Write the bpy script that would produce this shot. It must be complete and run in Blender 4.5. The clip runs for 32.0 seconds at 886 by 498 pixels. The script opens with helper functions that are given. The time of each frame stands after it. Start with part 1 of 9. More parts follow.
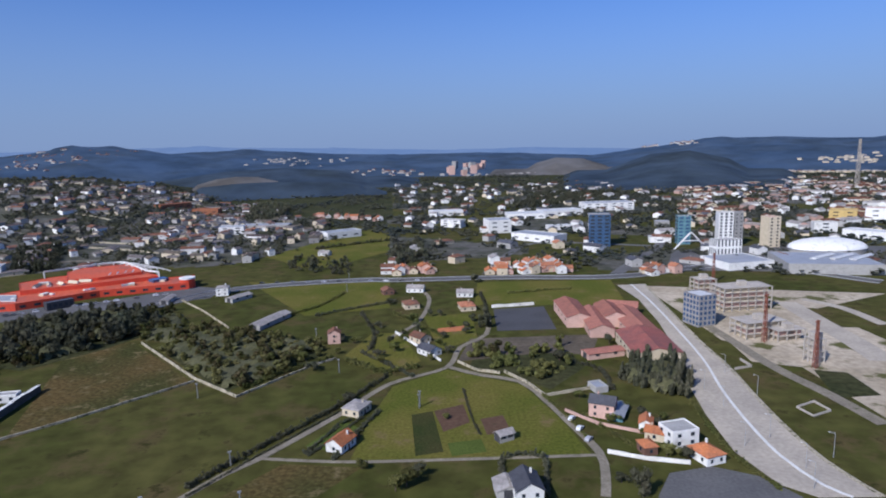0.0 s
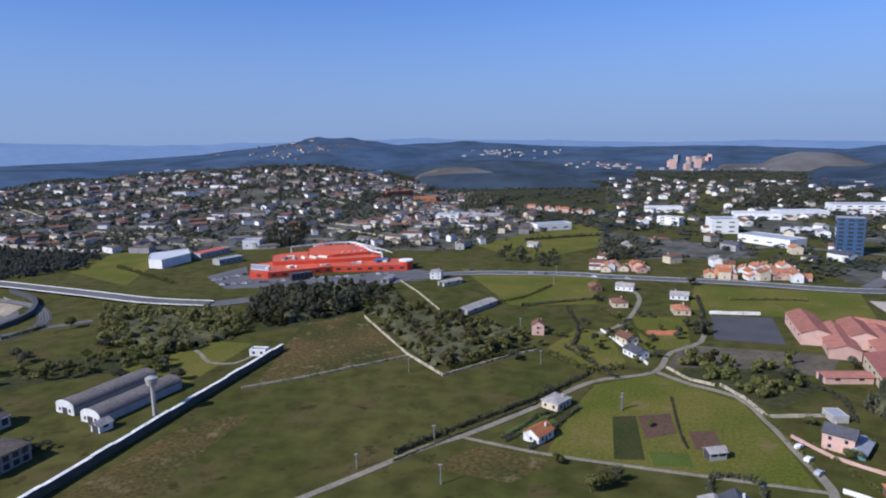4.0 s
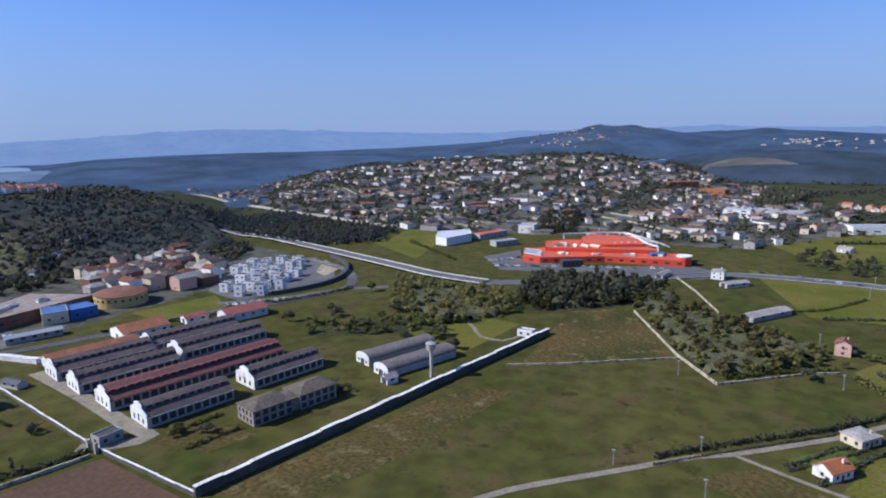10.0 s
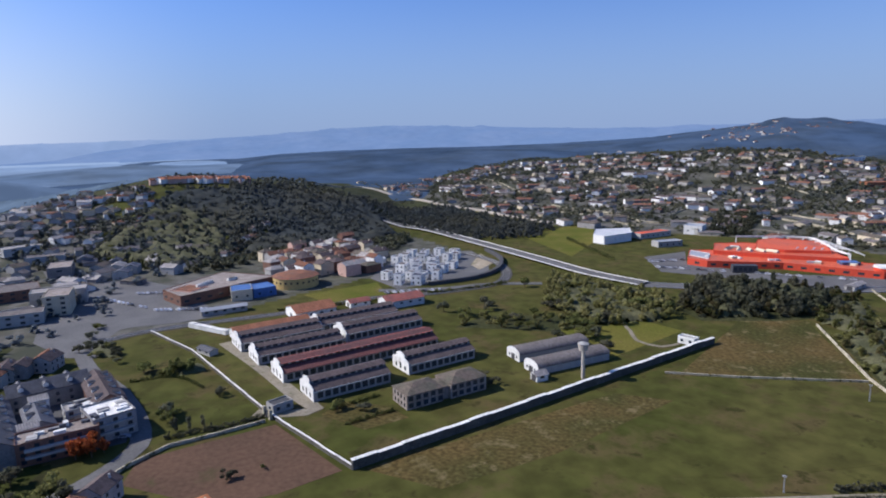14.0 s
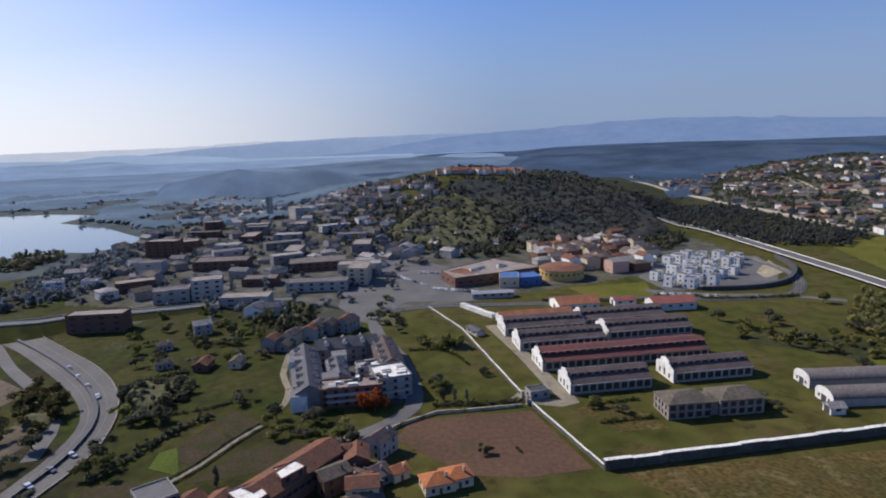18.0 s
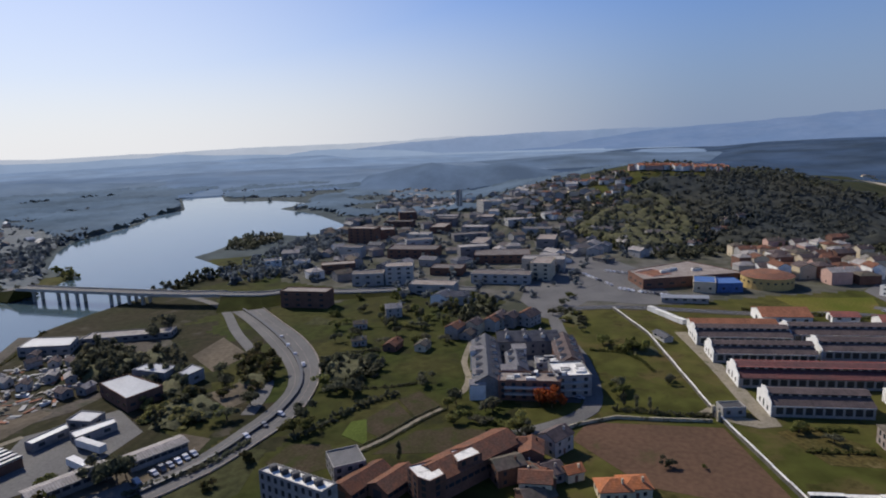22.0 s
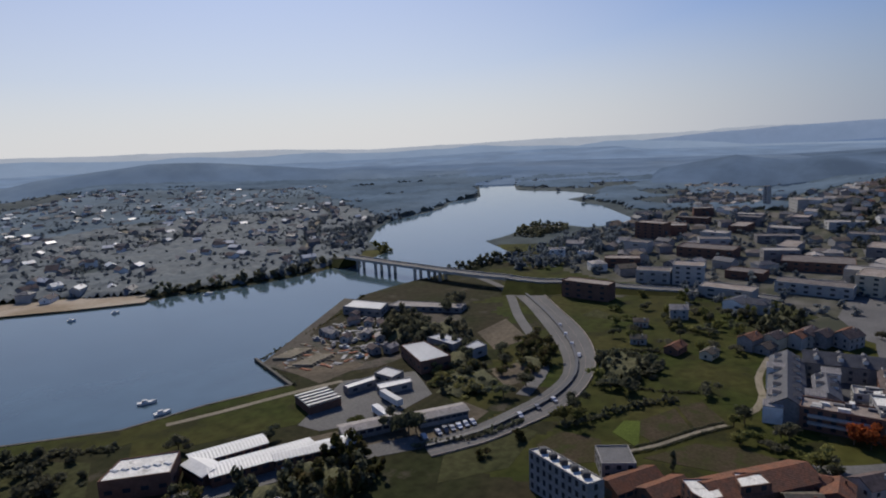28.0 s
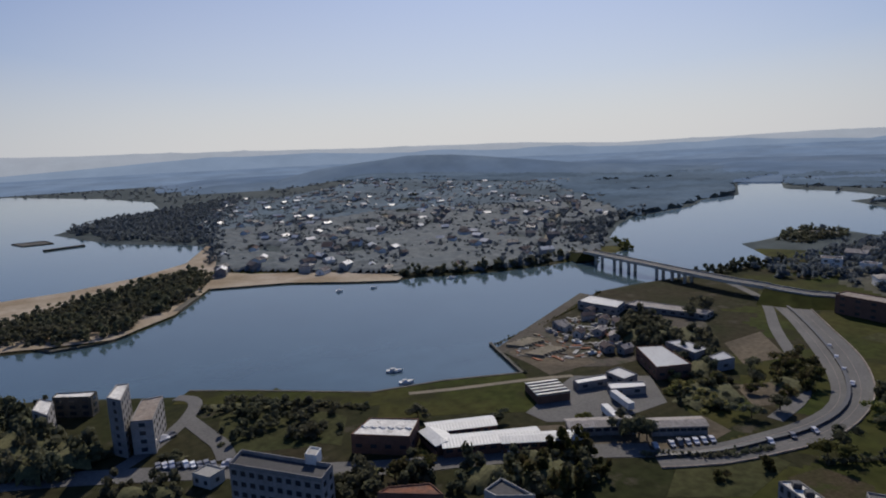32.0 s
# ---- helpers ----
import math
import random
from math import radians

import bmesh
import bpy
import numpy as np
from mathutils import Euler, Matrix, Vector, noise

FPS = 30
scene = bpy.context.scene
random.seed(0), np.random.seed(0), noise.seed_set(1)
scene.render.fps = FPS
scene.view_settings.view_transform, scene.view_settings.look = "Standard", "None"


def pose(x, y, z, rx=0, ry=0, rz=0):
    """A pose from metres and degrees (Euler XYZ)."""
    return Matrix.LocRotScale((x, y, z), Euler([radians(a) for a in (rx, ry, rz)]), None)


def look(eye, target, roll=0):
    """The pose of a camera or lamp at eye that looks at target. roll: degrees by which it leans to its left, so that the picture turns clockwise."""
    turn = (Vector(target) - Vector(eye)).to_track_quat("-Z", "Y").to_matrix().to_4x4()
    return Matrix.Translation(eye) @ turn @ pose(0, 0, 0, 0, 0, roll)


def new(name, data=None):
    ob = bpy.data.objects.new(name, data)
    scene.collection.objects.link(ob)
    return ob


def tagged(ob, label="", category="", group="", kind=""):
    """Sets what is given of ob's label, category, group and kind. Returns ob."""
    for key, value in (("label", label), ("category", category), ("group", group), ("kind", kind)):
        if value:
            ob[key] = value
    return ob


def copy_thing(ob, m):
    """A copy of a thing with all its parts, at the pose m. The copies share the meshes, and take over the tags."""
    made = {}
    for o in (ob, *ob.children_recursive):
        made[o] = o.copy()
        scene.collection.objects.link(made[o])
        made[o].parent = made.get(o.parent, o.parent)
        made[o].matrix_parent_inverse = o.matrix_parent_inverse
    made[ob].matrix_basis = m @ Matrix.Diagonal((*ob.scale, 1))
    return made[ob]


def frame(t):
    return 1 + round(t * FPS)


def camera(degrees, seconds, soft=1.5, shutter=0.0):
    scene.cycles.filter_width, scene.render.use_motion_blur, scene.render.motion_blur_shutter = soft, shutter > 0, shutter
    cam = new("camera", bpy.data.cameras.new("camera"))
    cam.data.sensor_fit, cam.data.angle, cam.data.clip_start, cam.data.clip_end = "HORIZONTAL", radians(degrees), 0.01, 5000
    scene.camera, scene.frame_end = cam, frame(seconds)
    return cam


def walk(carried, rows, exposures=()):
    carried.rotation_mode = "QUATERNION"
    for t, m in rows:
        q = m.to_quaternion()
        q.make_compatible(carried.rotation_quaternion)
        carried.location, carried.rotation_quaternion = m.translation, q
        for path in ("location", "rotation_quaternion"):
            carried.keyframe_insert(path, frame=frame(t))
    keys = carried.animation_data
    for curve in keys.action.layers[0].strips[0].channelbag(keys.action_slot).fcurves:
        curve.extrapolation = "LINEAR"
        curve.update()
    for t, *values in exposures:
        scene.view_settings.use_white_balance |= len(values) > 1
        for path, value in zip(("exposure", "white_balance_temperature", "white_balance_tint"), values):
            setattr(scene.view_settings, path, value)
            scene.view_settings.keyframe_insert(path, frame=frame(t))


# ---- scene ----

EYE = 110.0


def drone(yaw, pitch, lean):
    """The camera hovers at one spot and only turns."""
    ahead = Matrix.Rotation(radians(yaw), 3, "Z") @ Matrix.Rotation(radians(pitch), 3, "X") @ Vector((0, 1, 0))
    eye = Vector((0, 0, EYE))
    return look(eye, eye + ahead * 100, lean)


TURN = [
    (0, 0.00, -9.32, -1.41), (0.5, 2.16, -9.35, -1.40), (1, 4.65, -9.37, -1.35), (1.5, 6.99, -9.39, -1.33),
    (2, 9.67, -9.45, -1.32), (2.5, 12.16, -9.48, -1.28), (4.5, 21.73, -9.64, -1.20), (5, 24.49, -9.67, -1.21),
    (5.5, 27.27, -9.72, -1.17), (6, 30.15, -9.79, -1.11), (6.5, 32.84, -9.85, -1.08), (7, 35.42, -9.93, -1.07),
    (7.5, 37.68, -9.98, -1.09), (8, 39.28, -10.03, -1.10), (8.5, 40.73, -10.06, -1.14), (9, 41.85, -10.12, -1.20),
    (9.5, 42.96, -10.16, -1.18), (10, 44.05, -10.18, -1.20), (10.5, 45.11, -10.20, -1.23), (11, 46.15, -10.23, -1.25),
    (11.5, 47.76, -10.24, -1.29), (12, 49.67, -10.26, -1.31), (12.5, 51.70, -10.27, -1.37), (13, 53.81, -10.28, -1.40),
    (13.5, 56.08, -10.27, -1.41), (15.5, 66.60, -10.26, -1.60), (16, 70.40, -10.25, -1.61), (16.5, 74.72, -10.22, -1.67),
    (17, 78.23, -10.18, -1.72), (17.5, 80.98, -10.18, -1.75), (18, 82.83, -10.19, -1.76), (18.5, 84.78, -10.19, -1.76),
    (19, 86.89, -10.18, -1.84), (19.5, 89.39, -10.16, -1.87), (20, 91.90, -10.13, -1.92), (20.5, 94.29, -10.14, -1.95),
    (21, 96.36, -10.14, -1.97), (21.5, 98.10, -10.13, -1.96), (22, 99.85, -10.13, -1.97), (22.5, 101.47, -10.13, -2.03),
    (23, 103.26, -10.12, -2.11), (23.5, 105.03, -10.11, -2.10), (24, 107.09, -10.09, -2.10), (24.5, 109.34, -10.09, -2.08),
    (25, 112.03, -10.05, -2.15), (25.5, 114.48, -10.03, -2.16), (27.5, 123.36, -9.98, -2.34), (28, 125.78, -9.97, -2.35),
    (28.5, 128.15, -9.94, -2.40), (29, 130.92, -9.92, -2.47), (29.5, 133.75, -9.90, -2.49), (30, 136.96, -9.84, -2.48),
    (30.5, 139.75, -9.80, -2.45), (31, 142.55, -9.76, -2.45), (31.5, 145.03, -9.73, -2.41), (32, 147.63, -9.70, -2.48),
]
cam = camera(70.5, 32.0, soft=1.95)
walk(cam, [(t, drone(y, p, r)) for t, y, p, r in TURN],
     exposures=[(0, -0.04, 5650, 14), (7, 0.28, 5650, 14), (13, 0.27, 5850, 14), (19, 0.01, 6500, 13), (24, -0.23, 6600, 11), (32, -0.53, 6700, 11)])

# ---- light ----
SUN_YAW, SUN_UP = 140.0, 38.0
world = bpy.data.worlds.new("sky")
scene.world = world
world.use_nodes = True
wn = world.node_tree
sky = wn.nodes.new("ShaderNodeTexSky")
sky.sky_type, sky.sun_disc = "NISHITA", False
sky.sun_elevation, sky.sun_rotation = radians(SUN_UP), radians(-SUN_YAW)
sky.air_density, sky.dust_density, sky.ozone_density, sky.altitude = 1.0, 0.7, 4.0, 100
cool = wn.nodes.new("ShaderNodeMix")
cool.data_type, cool.blend_type = "RGBA", "MULTIPLY"
cool.inputs["Factor"].default_value, cool.inputs["B"].default_value = 1.0, (0.70, 0.93, 1.36, 1)
wn.links.new(sky.outputs[0], cool.inputs["A"])
# sea haze: a band along the horizon, blue away from the sun and white below it
updir, split, rise, facing, near_sun, fade, glare, most, tone, pale = (wn.nodes.new("ShaderNode" + k) for k in (
    "TexCoord", "SeparateXYZ", "MapRange", "VectorMath", "MapRange", "MapRange", "Math", "Math", "Mix", "Mix"))
wn.links.new(updir.outputs["Generated"], split.inputs[0])
wn.links.new(split.outputs["Z"], rise.inputs["Value"])
rise.interpolation_type = near_sun.interpolation_type = "SMOOTHSTEP"
for node, spans in ((rise, (-0.02, 0.30, 0.92, 0.0)), (near_sun, (0.32, 1.0, 0.0, 1.0)), (fade, (0.0, 0.42, 0.80, 0.12))):
    for key, value in zip(("From Min", "From Max", "To Min", "To Max"), spans):
        node.inputs[key].default_value = value
facing.operation, glare.operation, most.operation = "DOT_PRODUCT", "MULTIPLY", "MAXIMUM"
facing.inputs[1].default_value = (-math.sin(radians(SUN_YAW + 6)), math.cos(radians(SUN_YAW + 6)), 0)
wn.links.new(updir.outputs["Generated"], facing.inputs[0])
wn.links.new(facing.outputs["Value"], near_sun.inputs["Value"])
wn.links.new(near_sun.outputs["Result"], glare.inputs[0])
wn.links.new(split.outputs["Z"], fade.inputs["Value"])
wn.links.new(fade.outputs["Result"], glare.inputs[1])
wn.links.new(rise.outputs["Result"], most.inputs[0])
wn.links.new(glare.outputs[0], most.inputs[1])
tone.data_type = pale.data_type = "RGBA"
tone.inputs["A"].default_value, tone.inputs["B"].default_value = (2.9, 3.85, 5.7, 1), (10.5, 10.7, 11.0, 1)
wn.links.new(near_sun.outputs["Result"], tone.inputs["Factor"])
wn.links.new(most.outputs[0], pale.inputs["Factor"])
wn.links.new(cool.outputs["Result"], pale.inputs["A"])
wn.links.new(tone.outputs["Result"], pale.inputs["B"])
wn.links.new(pale.outputs["Result"], wn.nodes["Background"].inputs[0])
wn.nodes["Background"].inputs[1].default_value = 0.087
sun = new("sun", bpy.data.lights.new("sun", "SUN"))
sun.data.energy, sun.data.angle, sun.data.color = 4.8, radians(0.6), (1.0, 0.93, 0.82)
sun.matrix_world = look((0, 0, 0), -Vector((-math.sin(radians(SUN_YAW)) * math.cos(radians(SUN_UP)),
                                           math.cos(radians(SUN_YAW)) * math.cos(radians(SUN_UP)), math.sin(radians(SUN_UP)))))

# ---- materials ----


def surface(name, colour, rough=0.85, vary=0.25, scale=0.4, fine=6.0, bump=0.15, second=None, metal=0.0, by_object=0.0, by_island=0.0):
    """A weathered surface: two sizes of variation, an optional second colour in patches, relief, and a shift from piece to piece."""
    m = bpy.data.materials.new(name)
    m.use_nodes = True
    nt = m.node_tree
    n, ln = nt.nodes, nt.links
    b = n["Principled BSDF"]
    b.inputs["Roughness"].default_value, b.inputs["Metallic"].default_value = rough, metal
    b.inputs["Specular IOR Level"].default_value = 0.25
    co = n.new("ShaderNodeTexCoord")
    geo = n.new("ShaderNodeNewGeometry")
    big, small = n.new("ShaderNodeTexNoise"), n.new("ShaderNodeTexNoise")
    big.inputs["Scale"].default_value, small.inputs["Scale"].default_value = scale, fine
    big.inputs["Detail"].default_value, small.inputs["Detail"].default_value = 5, 3
    ln.new(geo.outputs["Position"], big.inputs["Vector"])
    ln.new(geo.outputs["Position"], small.inputs["Vector"])
    c1 = n.new("ShaderNodeMix")
    c1.data_type = "RGBA"
    a, z = c1.inputs["A"], c1.inputs["B"]
    a.default_value = (*colour, 1)
    other = second or tuple(min(1, v * (1 + vary)) for v in colour)
    z.default_value = (*other, 1)
    ramp = n.new("ShaderNodeMapRange")
    ramp.inputs["From Min"].default_value, ramp.inputs["From Max"].default_value = 0.38, 0.62
    ln.new(big.outputs["Fac"], ramp.inputs["Value"])
    ln.new(ramp.outputs["Result"], c1.inputs["Factor"])
    hsv = n.new("ShaderNodeHueSaturation")
    mr = n.new("ShaderNodeMapRange")
    mr.inputs["From Min"].default_value, mr.inputs["From Max"].default_value = 0.3, 0.7
    mr.inputs["To Min"].default_value, mr.inputs["To Max"].default_value = 1 - vary, 1 + vary * 0.6
    ln.new(small.outputs["Fac"], mr.inputs["Value"])
    value = mr.outputs["Result"]
    for strength, node, socket in ((by_object, "ShaderNodeObjectInfo", "Random"), (by_island, "ShaderNodeNewGeometry", "Random Per Island")):
        if strength:
            r = n.new("ShaderNodeMapRange")
            r.inputs["To Min"].default_value, r.inputs["To Max"].default_value = 1 - strength, 1 + strength
            ln.new(n.new(node).outputs[socket], r.inputs["Value"])
            mul = n.new("ShaderNodeMath")
            mul.operation = "MULTIPLY"
            ln.new(value, mul.inputs[0])
            ln.new(r.outputs["Result"], mul.inputs[1])
            value = mul.outputs[0]
    ln.new(value, hsv.inputs["Value"])
    ln.new(c1.outputs["Result"], hsv.inputs["Color"])
    ln.new(hsv.outputs["Color"], b.inputs["Base Color"])
    if bump:
        bp = n.new("ShaderNodeBump")
        bp.inputs["Strength"].default_value, bp.inputs["Distance"].default_value = bump, 0.3
        ln.new(small.outputs["Fac"], bp.inputs["Height"])
        ln.new(bp.outputs["Normal"], b.inputs["Normal"])
    return m


def patched(m, colour, scale, low=0.52, high=0.62):
    """Lays uneven patches of another colour over a ground material."""
    nt = m.node_tree
    n, ln = nt.nodes, nt.links
    b = n["Principled BSDF"]
    was = b.inputs["Base Color"].links[0].from_socket
    tx, mr, mx = n.new("ShaderNodeTexNoise"), n.new("ShaderNodeMapRange"), n.new("ShaderNodeMix")
    tx.inputs["Scale"].default_value, tx.inputs["Detail"].default_value, tx.inputs["Roughness"].default_value = scale, 8, 0.68
    ln.new(n.new("ShaderNodeNewGeometry").outputs["Position"], tx.inputs["Vector"])
    mr.inputs["From Min"].default_value, mr.inputs["From Max"].default_value = low, high
    ln.new(tx.outputs["Fac"], mr.inputs["Value"])
    mx.data_type = "RGBA"
    mx.inputs["B"].default_value = (*colour, 1)
    ln.new(mr.outputs["Result"], mx.inputs["Factor"])
    ln.new(was, mx.inputs["A"])
    ln.new(mx.outputs["Result"], b.inputs["Base Color"])
    return m


def matt(*materials):
    """Takes the sheen off ground and foliage."""
    for m in materials:
        m.node_tree.nodes["Principled BSDF"].inputs["Specular IOR Level"].default_value = 0.05


def ribbed(m, pitch, depth=0.5, axis=0):
    """Adds the ribs of corrugated sheet or tile rows, along the object's own axis."""
    nt = m.node_tree
    n, ln = nt.nodes, nt.links
    w = n.new("ShaderNodeTexWave")
    w.bands_direction = "XYZ"[axis]
    w.inputs["Scale"].default_value = 0.314 / pitch
    ln.new(n.new("ShaderNodeTexCoord").outputs["Object"], w.inputs["Vector"])
    bp = n.new("ShaderNodeBump")
    bp.inputs["Strength"].default_value, bp.inputs["Distance"].default_value = depth, 0.2
    ln.new(w.outputs["Fac"], bp.inputs["Height"])
    ln.new(bp.outputs["Normal"], n["Principled BSDF"].inputs["Normal"])
    return m


MEADOW = patched(patched(surface("meadow_grass", (0.056, 0.061, 0.014), 0.95, 0.35, 0.012, 0.10, 0.5, second=(0.079, 0.074, 0.021)), (0.098, 0.072, 0.031), 0.045, 0.52, 0.66), (0.036, 0.036, 0.010), 0.09, 0.57, 0.66)
ROUGH_GRASS = patched(surface("rough_grass", (0.108, 0.076, 0.028), 0.95, 0.45, 0.03, 0.6, 0.5, second=(0.056, 0.056, 0.017)), (0.165, 0.128, 0.06), 0.12, 0.55, 0.66)
LAWN = patched(surface("bright_grass", (0.094, 0.104, 0.017), 0.95, 0.3, 0.03, 0.8, 0.4, second=(0.138, 0.122, 0.028)), (0.165, 0.120, 0.055), 0.06, 0.58, 0.68)
CROP = surface("light_crop", (0.072, 0.094, 0.020), 0.95, 0.25, 0.05, 1.2, 0.4)
DARK_CROP = surface("dark_crop", (0.038, 0.048, 0.014), 0.95, 0.3, 0.05, 1.2, 0.4, second=(0.06, 0.055, 0.02))
SOIL = patched(surface("ploughed_soil", (0.120, 0.072, 0.047), 0.95, 0.2, 0.03, 0.5, 0.3, second=(0.100, 0.062, 0.041)), (0.075, 0.062, 0.030), 0.05, 0.58, 0.70)
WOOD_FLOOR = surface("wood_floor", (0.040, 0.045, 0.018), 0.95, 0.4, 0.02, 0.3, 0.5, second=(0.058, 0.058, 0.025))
TOWN_FLOOR = patched(surface("town_ground", (0.084, 0.084, 0.060), 0.95, 0.3, 0.02, 0.08, 0.3, second=(0.125, 0.118, 0.104)), (0.056, 0.060, 0.042), 0.03, 0.52, 0.6)
# Far ground leans blue, with haze put into its base colour.
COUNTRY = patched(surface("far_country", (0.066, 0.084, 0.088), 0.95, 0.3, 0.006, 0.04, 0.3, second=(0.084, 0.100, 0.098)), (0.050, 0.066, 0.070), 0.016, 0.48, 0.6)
SHORE_EARTH = patched(surface("shore_earth", (0.040, 0.034, 0.019), 0.95, 0.35, 0.02, 0.25, 0.4, second=(0.026, 0.030, 0.011)), (0.070, 0.060, 0.044), 0.05, 0.56, 0.66)
MOSSY_ROOF = ribbed(surface("mossy_brown_tiles", (0.165, 0.130, 0.105), 0.9, 0.3, 0.15, 0.8, 0, second=(0.12, 0.11, 0.085)), 0.6, 0.6, 1)
MAROON_SHEET = ribbed(surface("maroon_roof_sheet", (0.165, 0.062, 0.055), 0.8, 0.3, 0.12, 0.8, 0, second=(0.12, 0.06, 0.055)), 0.9, 0.6, 1)
DIRT = surface("yard_dirt", (0.145, 0.118, 0.085), 0.95, 0.3, 0.05, 0.4, 0.3, second=(0.095, 0.080, 0.06))
# Grey cladding darkened to stand for facades on their shaded side.
FACADE = surface("shaded_grey_cladding", (0.23, 0.22, 0.215), 0.85, 0.2, 0.3, 1.5, 0.05, by_object=0.25)
DULL_GRASS = patched(surface("dull_olive_grass", (0.036, 0.047, 0.010), 0.95, 0.35, 0.02, 0.2, 0.5, second=(0.056, 0.053, 0.016)), (0.028, 0.028, 0.011), 0.05, 0.53, 0.62)
TILLED = patched(surface("dark_tilled_plot", (0.066, 0.050, 0.032), 0.95, 0.3, 0.1, 0.8, 0.6, second=(0.050, 0.044, 0.022)), (0.040, 0.046, 0.015), 0.12, 0.52, 0.62)
BARE = patched(surface("bare_building_land", (0.52, 0.44, 0.33), 0.95, 0.25, 0.02, 0.3, 0.3, second=(0.36, 0.30, 0.21)), (0.10, 0.10, 0.035), 0.03, 0.54, 0.60)
CONCRETE_ROAD = surface("pale_carriageway", (0.46, 0.400, 0.315), 0.9, 0.16, 0.05, 0.6, 0.1, second=(0.37, 0.325, 0.26))
ASPHALT = surface("asphalt", (0.105, 0.102, 0.100), 0.88, 0.2, 0.05, 0.9, 0.1, second=(0.135, 0.13, 0.125))
DARK_ASPHALT = surface("dark_asphalt", (0.065, 0.064, 0.066), 0.88, 0.2, 0.05, 0.9, 0.1)
TRACK = patched(surface("gravel_track", (0.215, 0.188, 0.142), 0.95, 0.25, 0.1, 1.0, 0.3), (0.09, 0.09, 0.045), 0.25, 0.56, 0.68)
LINE = surface("road_paint", (0.62, 0.61, 0.57), 0.7, 0.15, 0.2, 2.0, 0.0)
SAND = surface("beach_sand", (0.40, 0.335, 0.26), 0.95, 0.15, 0.03, 0.3, 0.2, second=(0.28, 0.22, 0.15))
MUD = surface("tidal_mud", (0.075, 0.066, 0.05), 0.7, 0.3, 0.05, 0.4, 0.3)
STONE = patched(surface("granite_wall", (0.36, 0.32, 0.235), 0.9, 0.35, 0.2, 2.0, 0.4), (0.075, 0.075, 0.035), 0.35, 0.52, 0.62)
# Dark stone; on boundary walls their shaded faces are put into this colour.
DARK_STONE = patched(surface("dark_shaded_stone", (0.080, 0.074, 0.062), 0.9, 0.35, 0.2, 2.0, 0.4), (0.15, 0.14, 0.12), 0.25, 0.56, 0.66)
WALL_TOP = patched(surface("whitewashed_coping", (0.68, 0.66, 0.61), 0.9, 0.2, 0.25, 1.5, 0.1), (0.36, 0.34, 0.30), 0.3, 0.55, 0.66)
WHITE = patched(surface("white_render", (0.68, 0.67, 0.64), 0.9, 0.1, 0.3, 2.0, 0.05, by_object=0.12), (0.50, 0.48, 0.44), 0.18, 0.55, 0.68)
CREAM = surface("cream_render", (0.55, 0.47, 0.34), 0.9, 0.12, 0.3, 2.0, 0.05, by_object=0.12)
PINK = surface("salmon_render", (0.50, 0.33, 0.27), 0.9, 0.12, 0.3, 2.0, 0.05, by_object=0.12)
GREY_WALL = surface("grey_render", (0.34, 0.33, 0.31), 0.9, 0.15, 0.3, 2.0, 0.05, by_object=0.15)
BRICK_WALL = surface("brown_brick", (0.155, 0.088, 0.066), 0.9, 0.2, 0.3, 2.0, 0.1, by_object=0.15)
CONCRETE = surface("concrete", (0.40, 0.36, 0.31), 0.9, 0.2, 0.15, 1.5, 0.2)
TILES = ribbed(surface("clay_tiles", (0.36, 0.155, 0.088), 0.85, 0.3, 0.4, 1.5, 0, by_object=0.25), 0.5)
RED_TILES = ribbed(surface("rose_red_tiles", (0.40, 0.168, 0.122), 0.85, 0.25, 0.3, 1.5, 0, second=(0.32, 0.145, 0.11), by_object=0.12), 0.5)
OLD_TILES = ribbed(surface("old_clay_tiles", (0.235, 0.108, 0.068), 0.9, 0.3, 0.3, 1.5, 0, second=(0.165, 0.095, 0.07), by_object=0.2), 0.5)
ORANGE_TILES = ribbed(surface("fresh_orange_tiles", (0.50, 0.180, 0.075), 0.85, 0.25, 0.3, 1.5, 0, second=(0.38, 0.155, 0.08), by_object=0.15), 0.5)
SLATE = ribbed(surface("dark_slate", (0.075, 0.075, 0.085), 0.6, 0.25, 0.3, 1.5, 0, by_object=0.2), 0.5)
SHEET_ROOF = ribbed(surface("weathered_fibre_cement", (0.098, 0.078, 0.076), 0.85, 0.3, 0.15, 0.8, 0, second=(0.135, 0.105, 0.098)), 0.9, 0.6, 1)
BARREL_SHEET = ribbed(surface("brown_grey_fibre_cement", (0.185, 0.165, 0.155), 0.85, 0.25, 0.15, 0.8, 0, second=(0.15, 0.13, 0.12)), 0.9, 0.6, 1)
PALE_SHEET = ribbed(surface("pale_fibre_cement", (0.30, 0.275, 0.255), 0.85, 0.25, 0.15, 0.8, 0), 0.9, 0.6, 1)
RED_SHEET = ribbed(surface("red_roof_sheet", (0.33, 0.110, 0.085), 0.8, 0.25, 0.15, 1.0, 0, second=(0.25, 0.100, 0.082)), 0.9, 0.5, 1)
BROWN_SHEET = ribbed(surface("rusty_brown_tiles", (0.26, 0.105, 0.055), 0.85, 0.3, 0.15, 1.0, 0), 0.6, 0.5, 1)
WHITE_SHEET = ribbed(surface("white_metal_sheet", (0.54, 0.54, 0.53), 0.45, 0.1, 0.1, 1.0, 0), 1.2, 0.4, 1)
GREY_SHEET = ribbed(surface("grey_metal_sheet", (0.30, 0.31, 0.33), 0.45, 0.15, 0.1, 1.0, 0), 1.2, 0.4, 1)
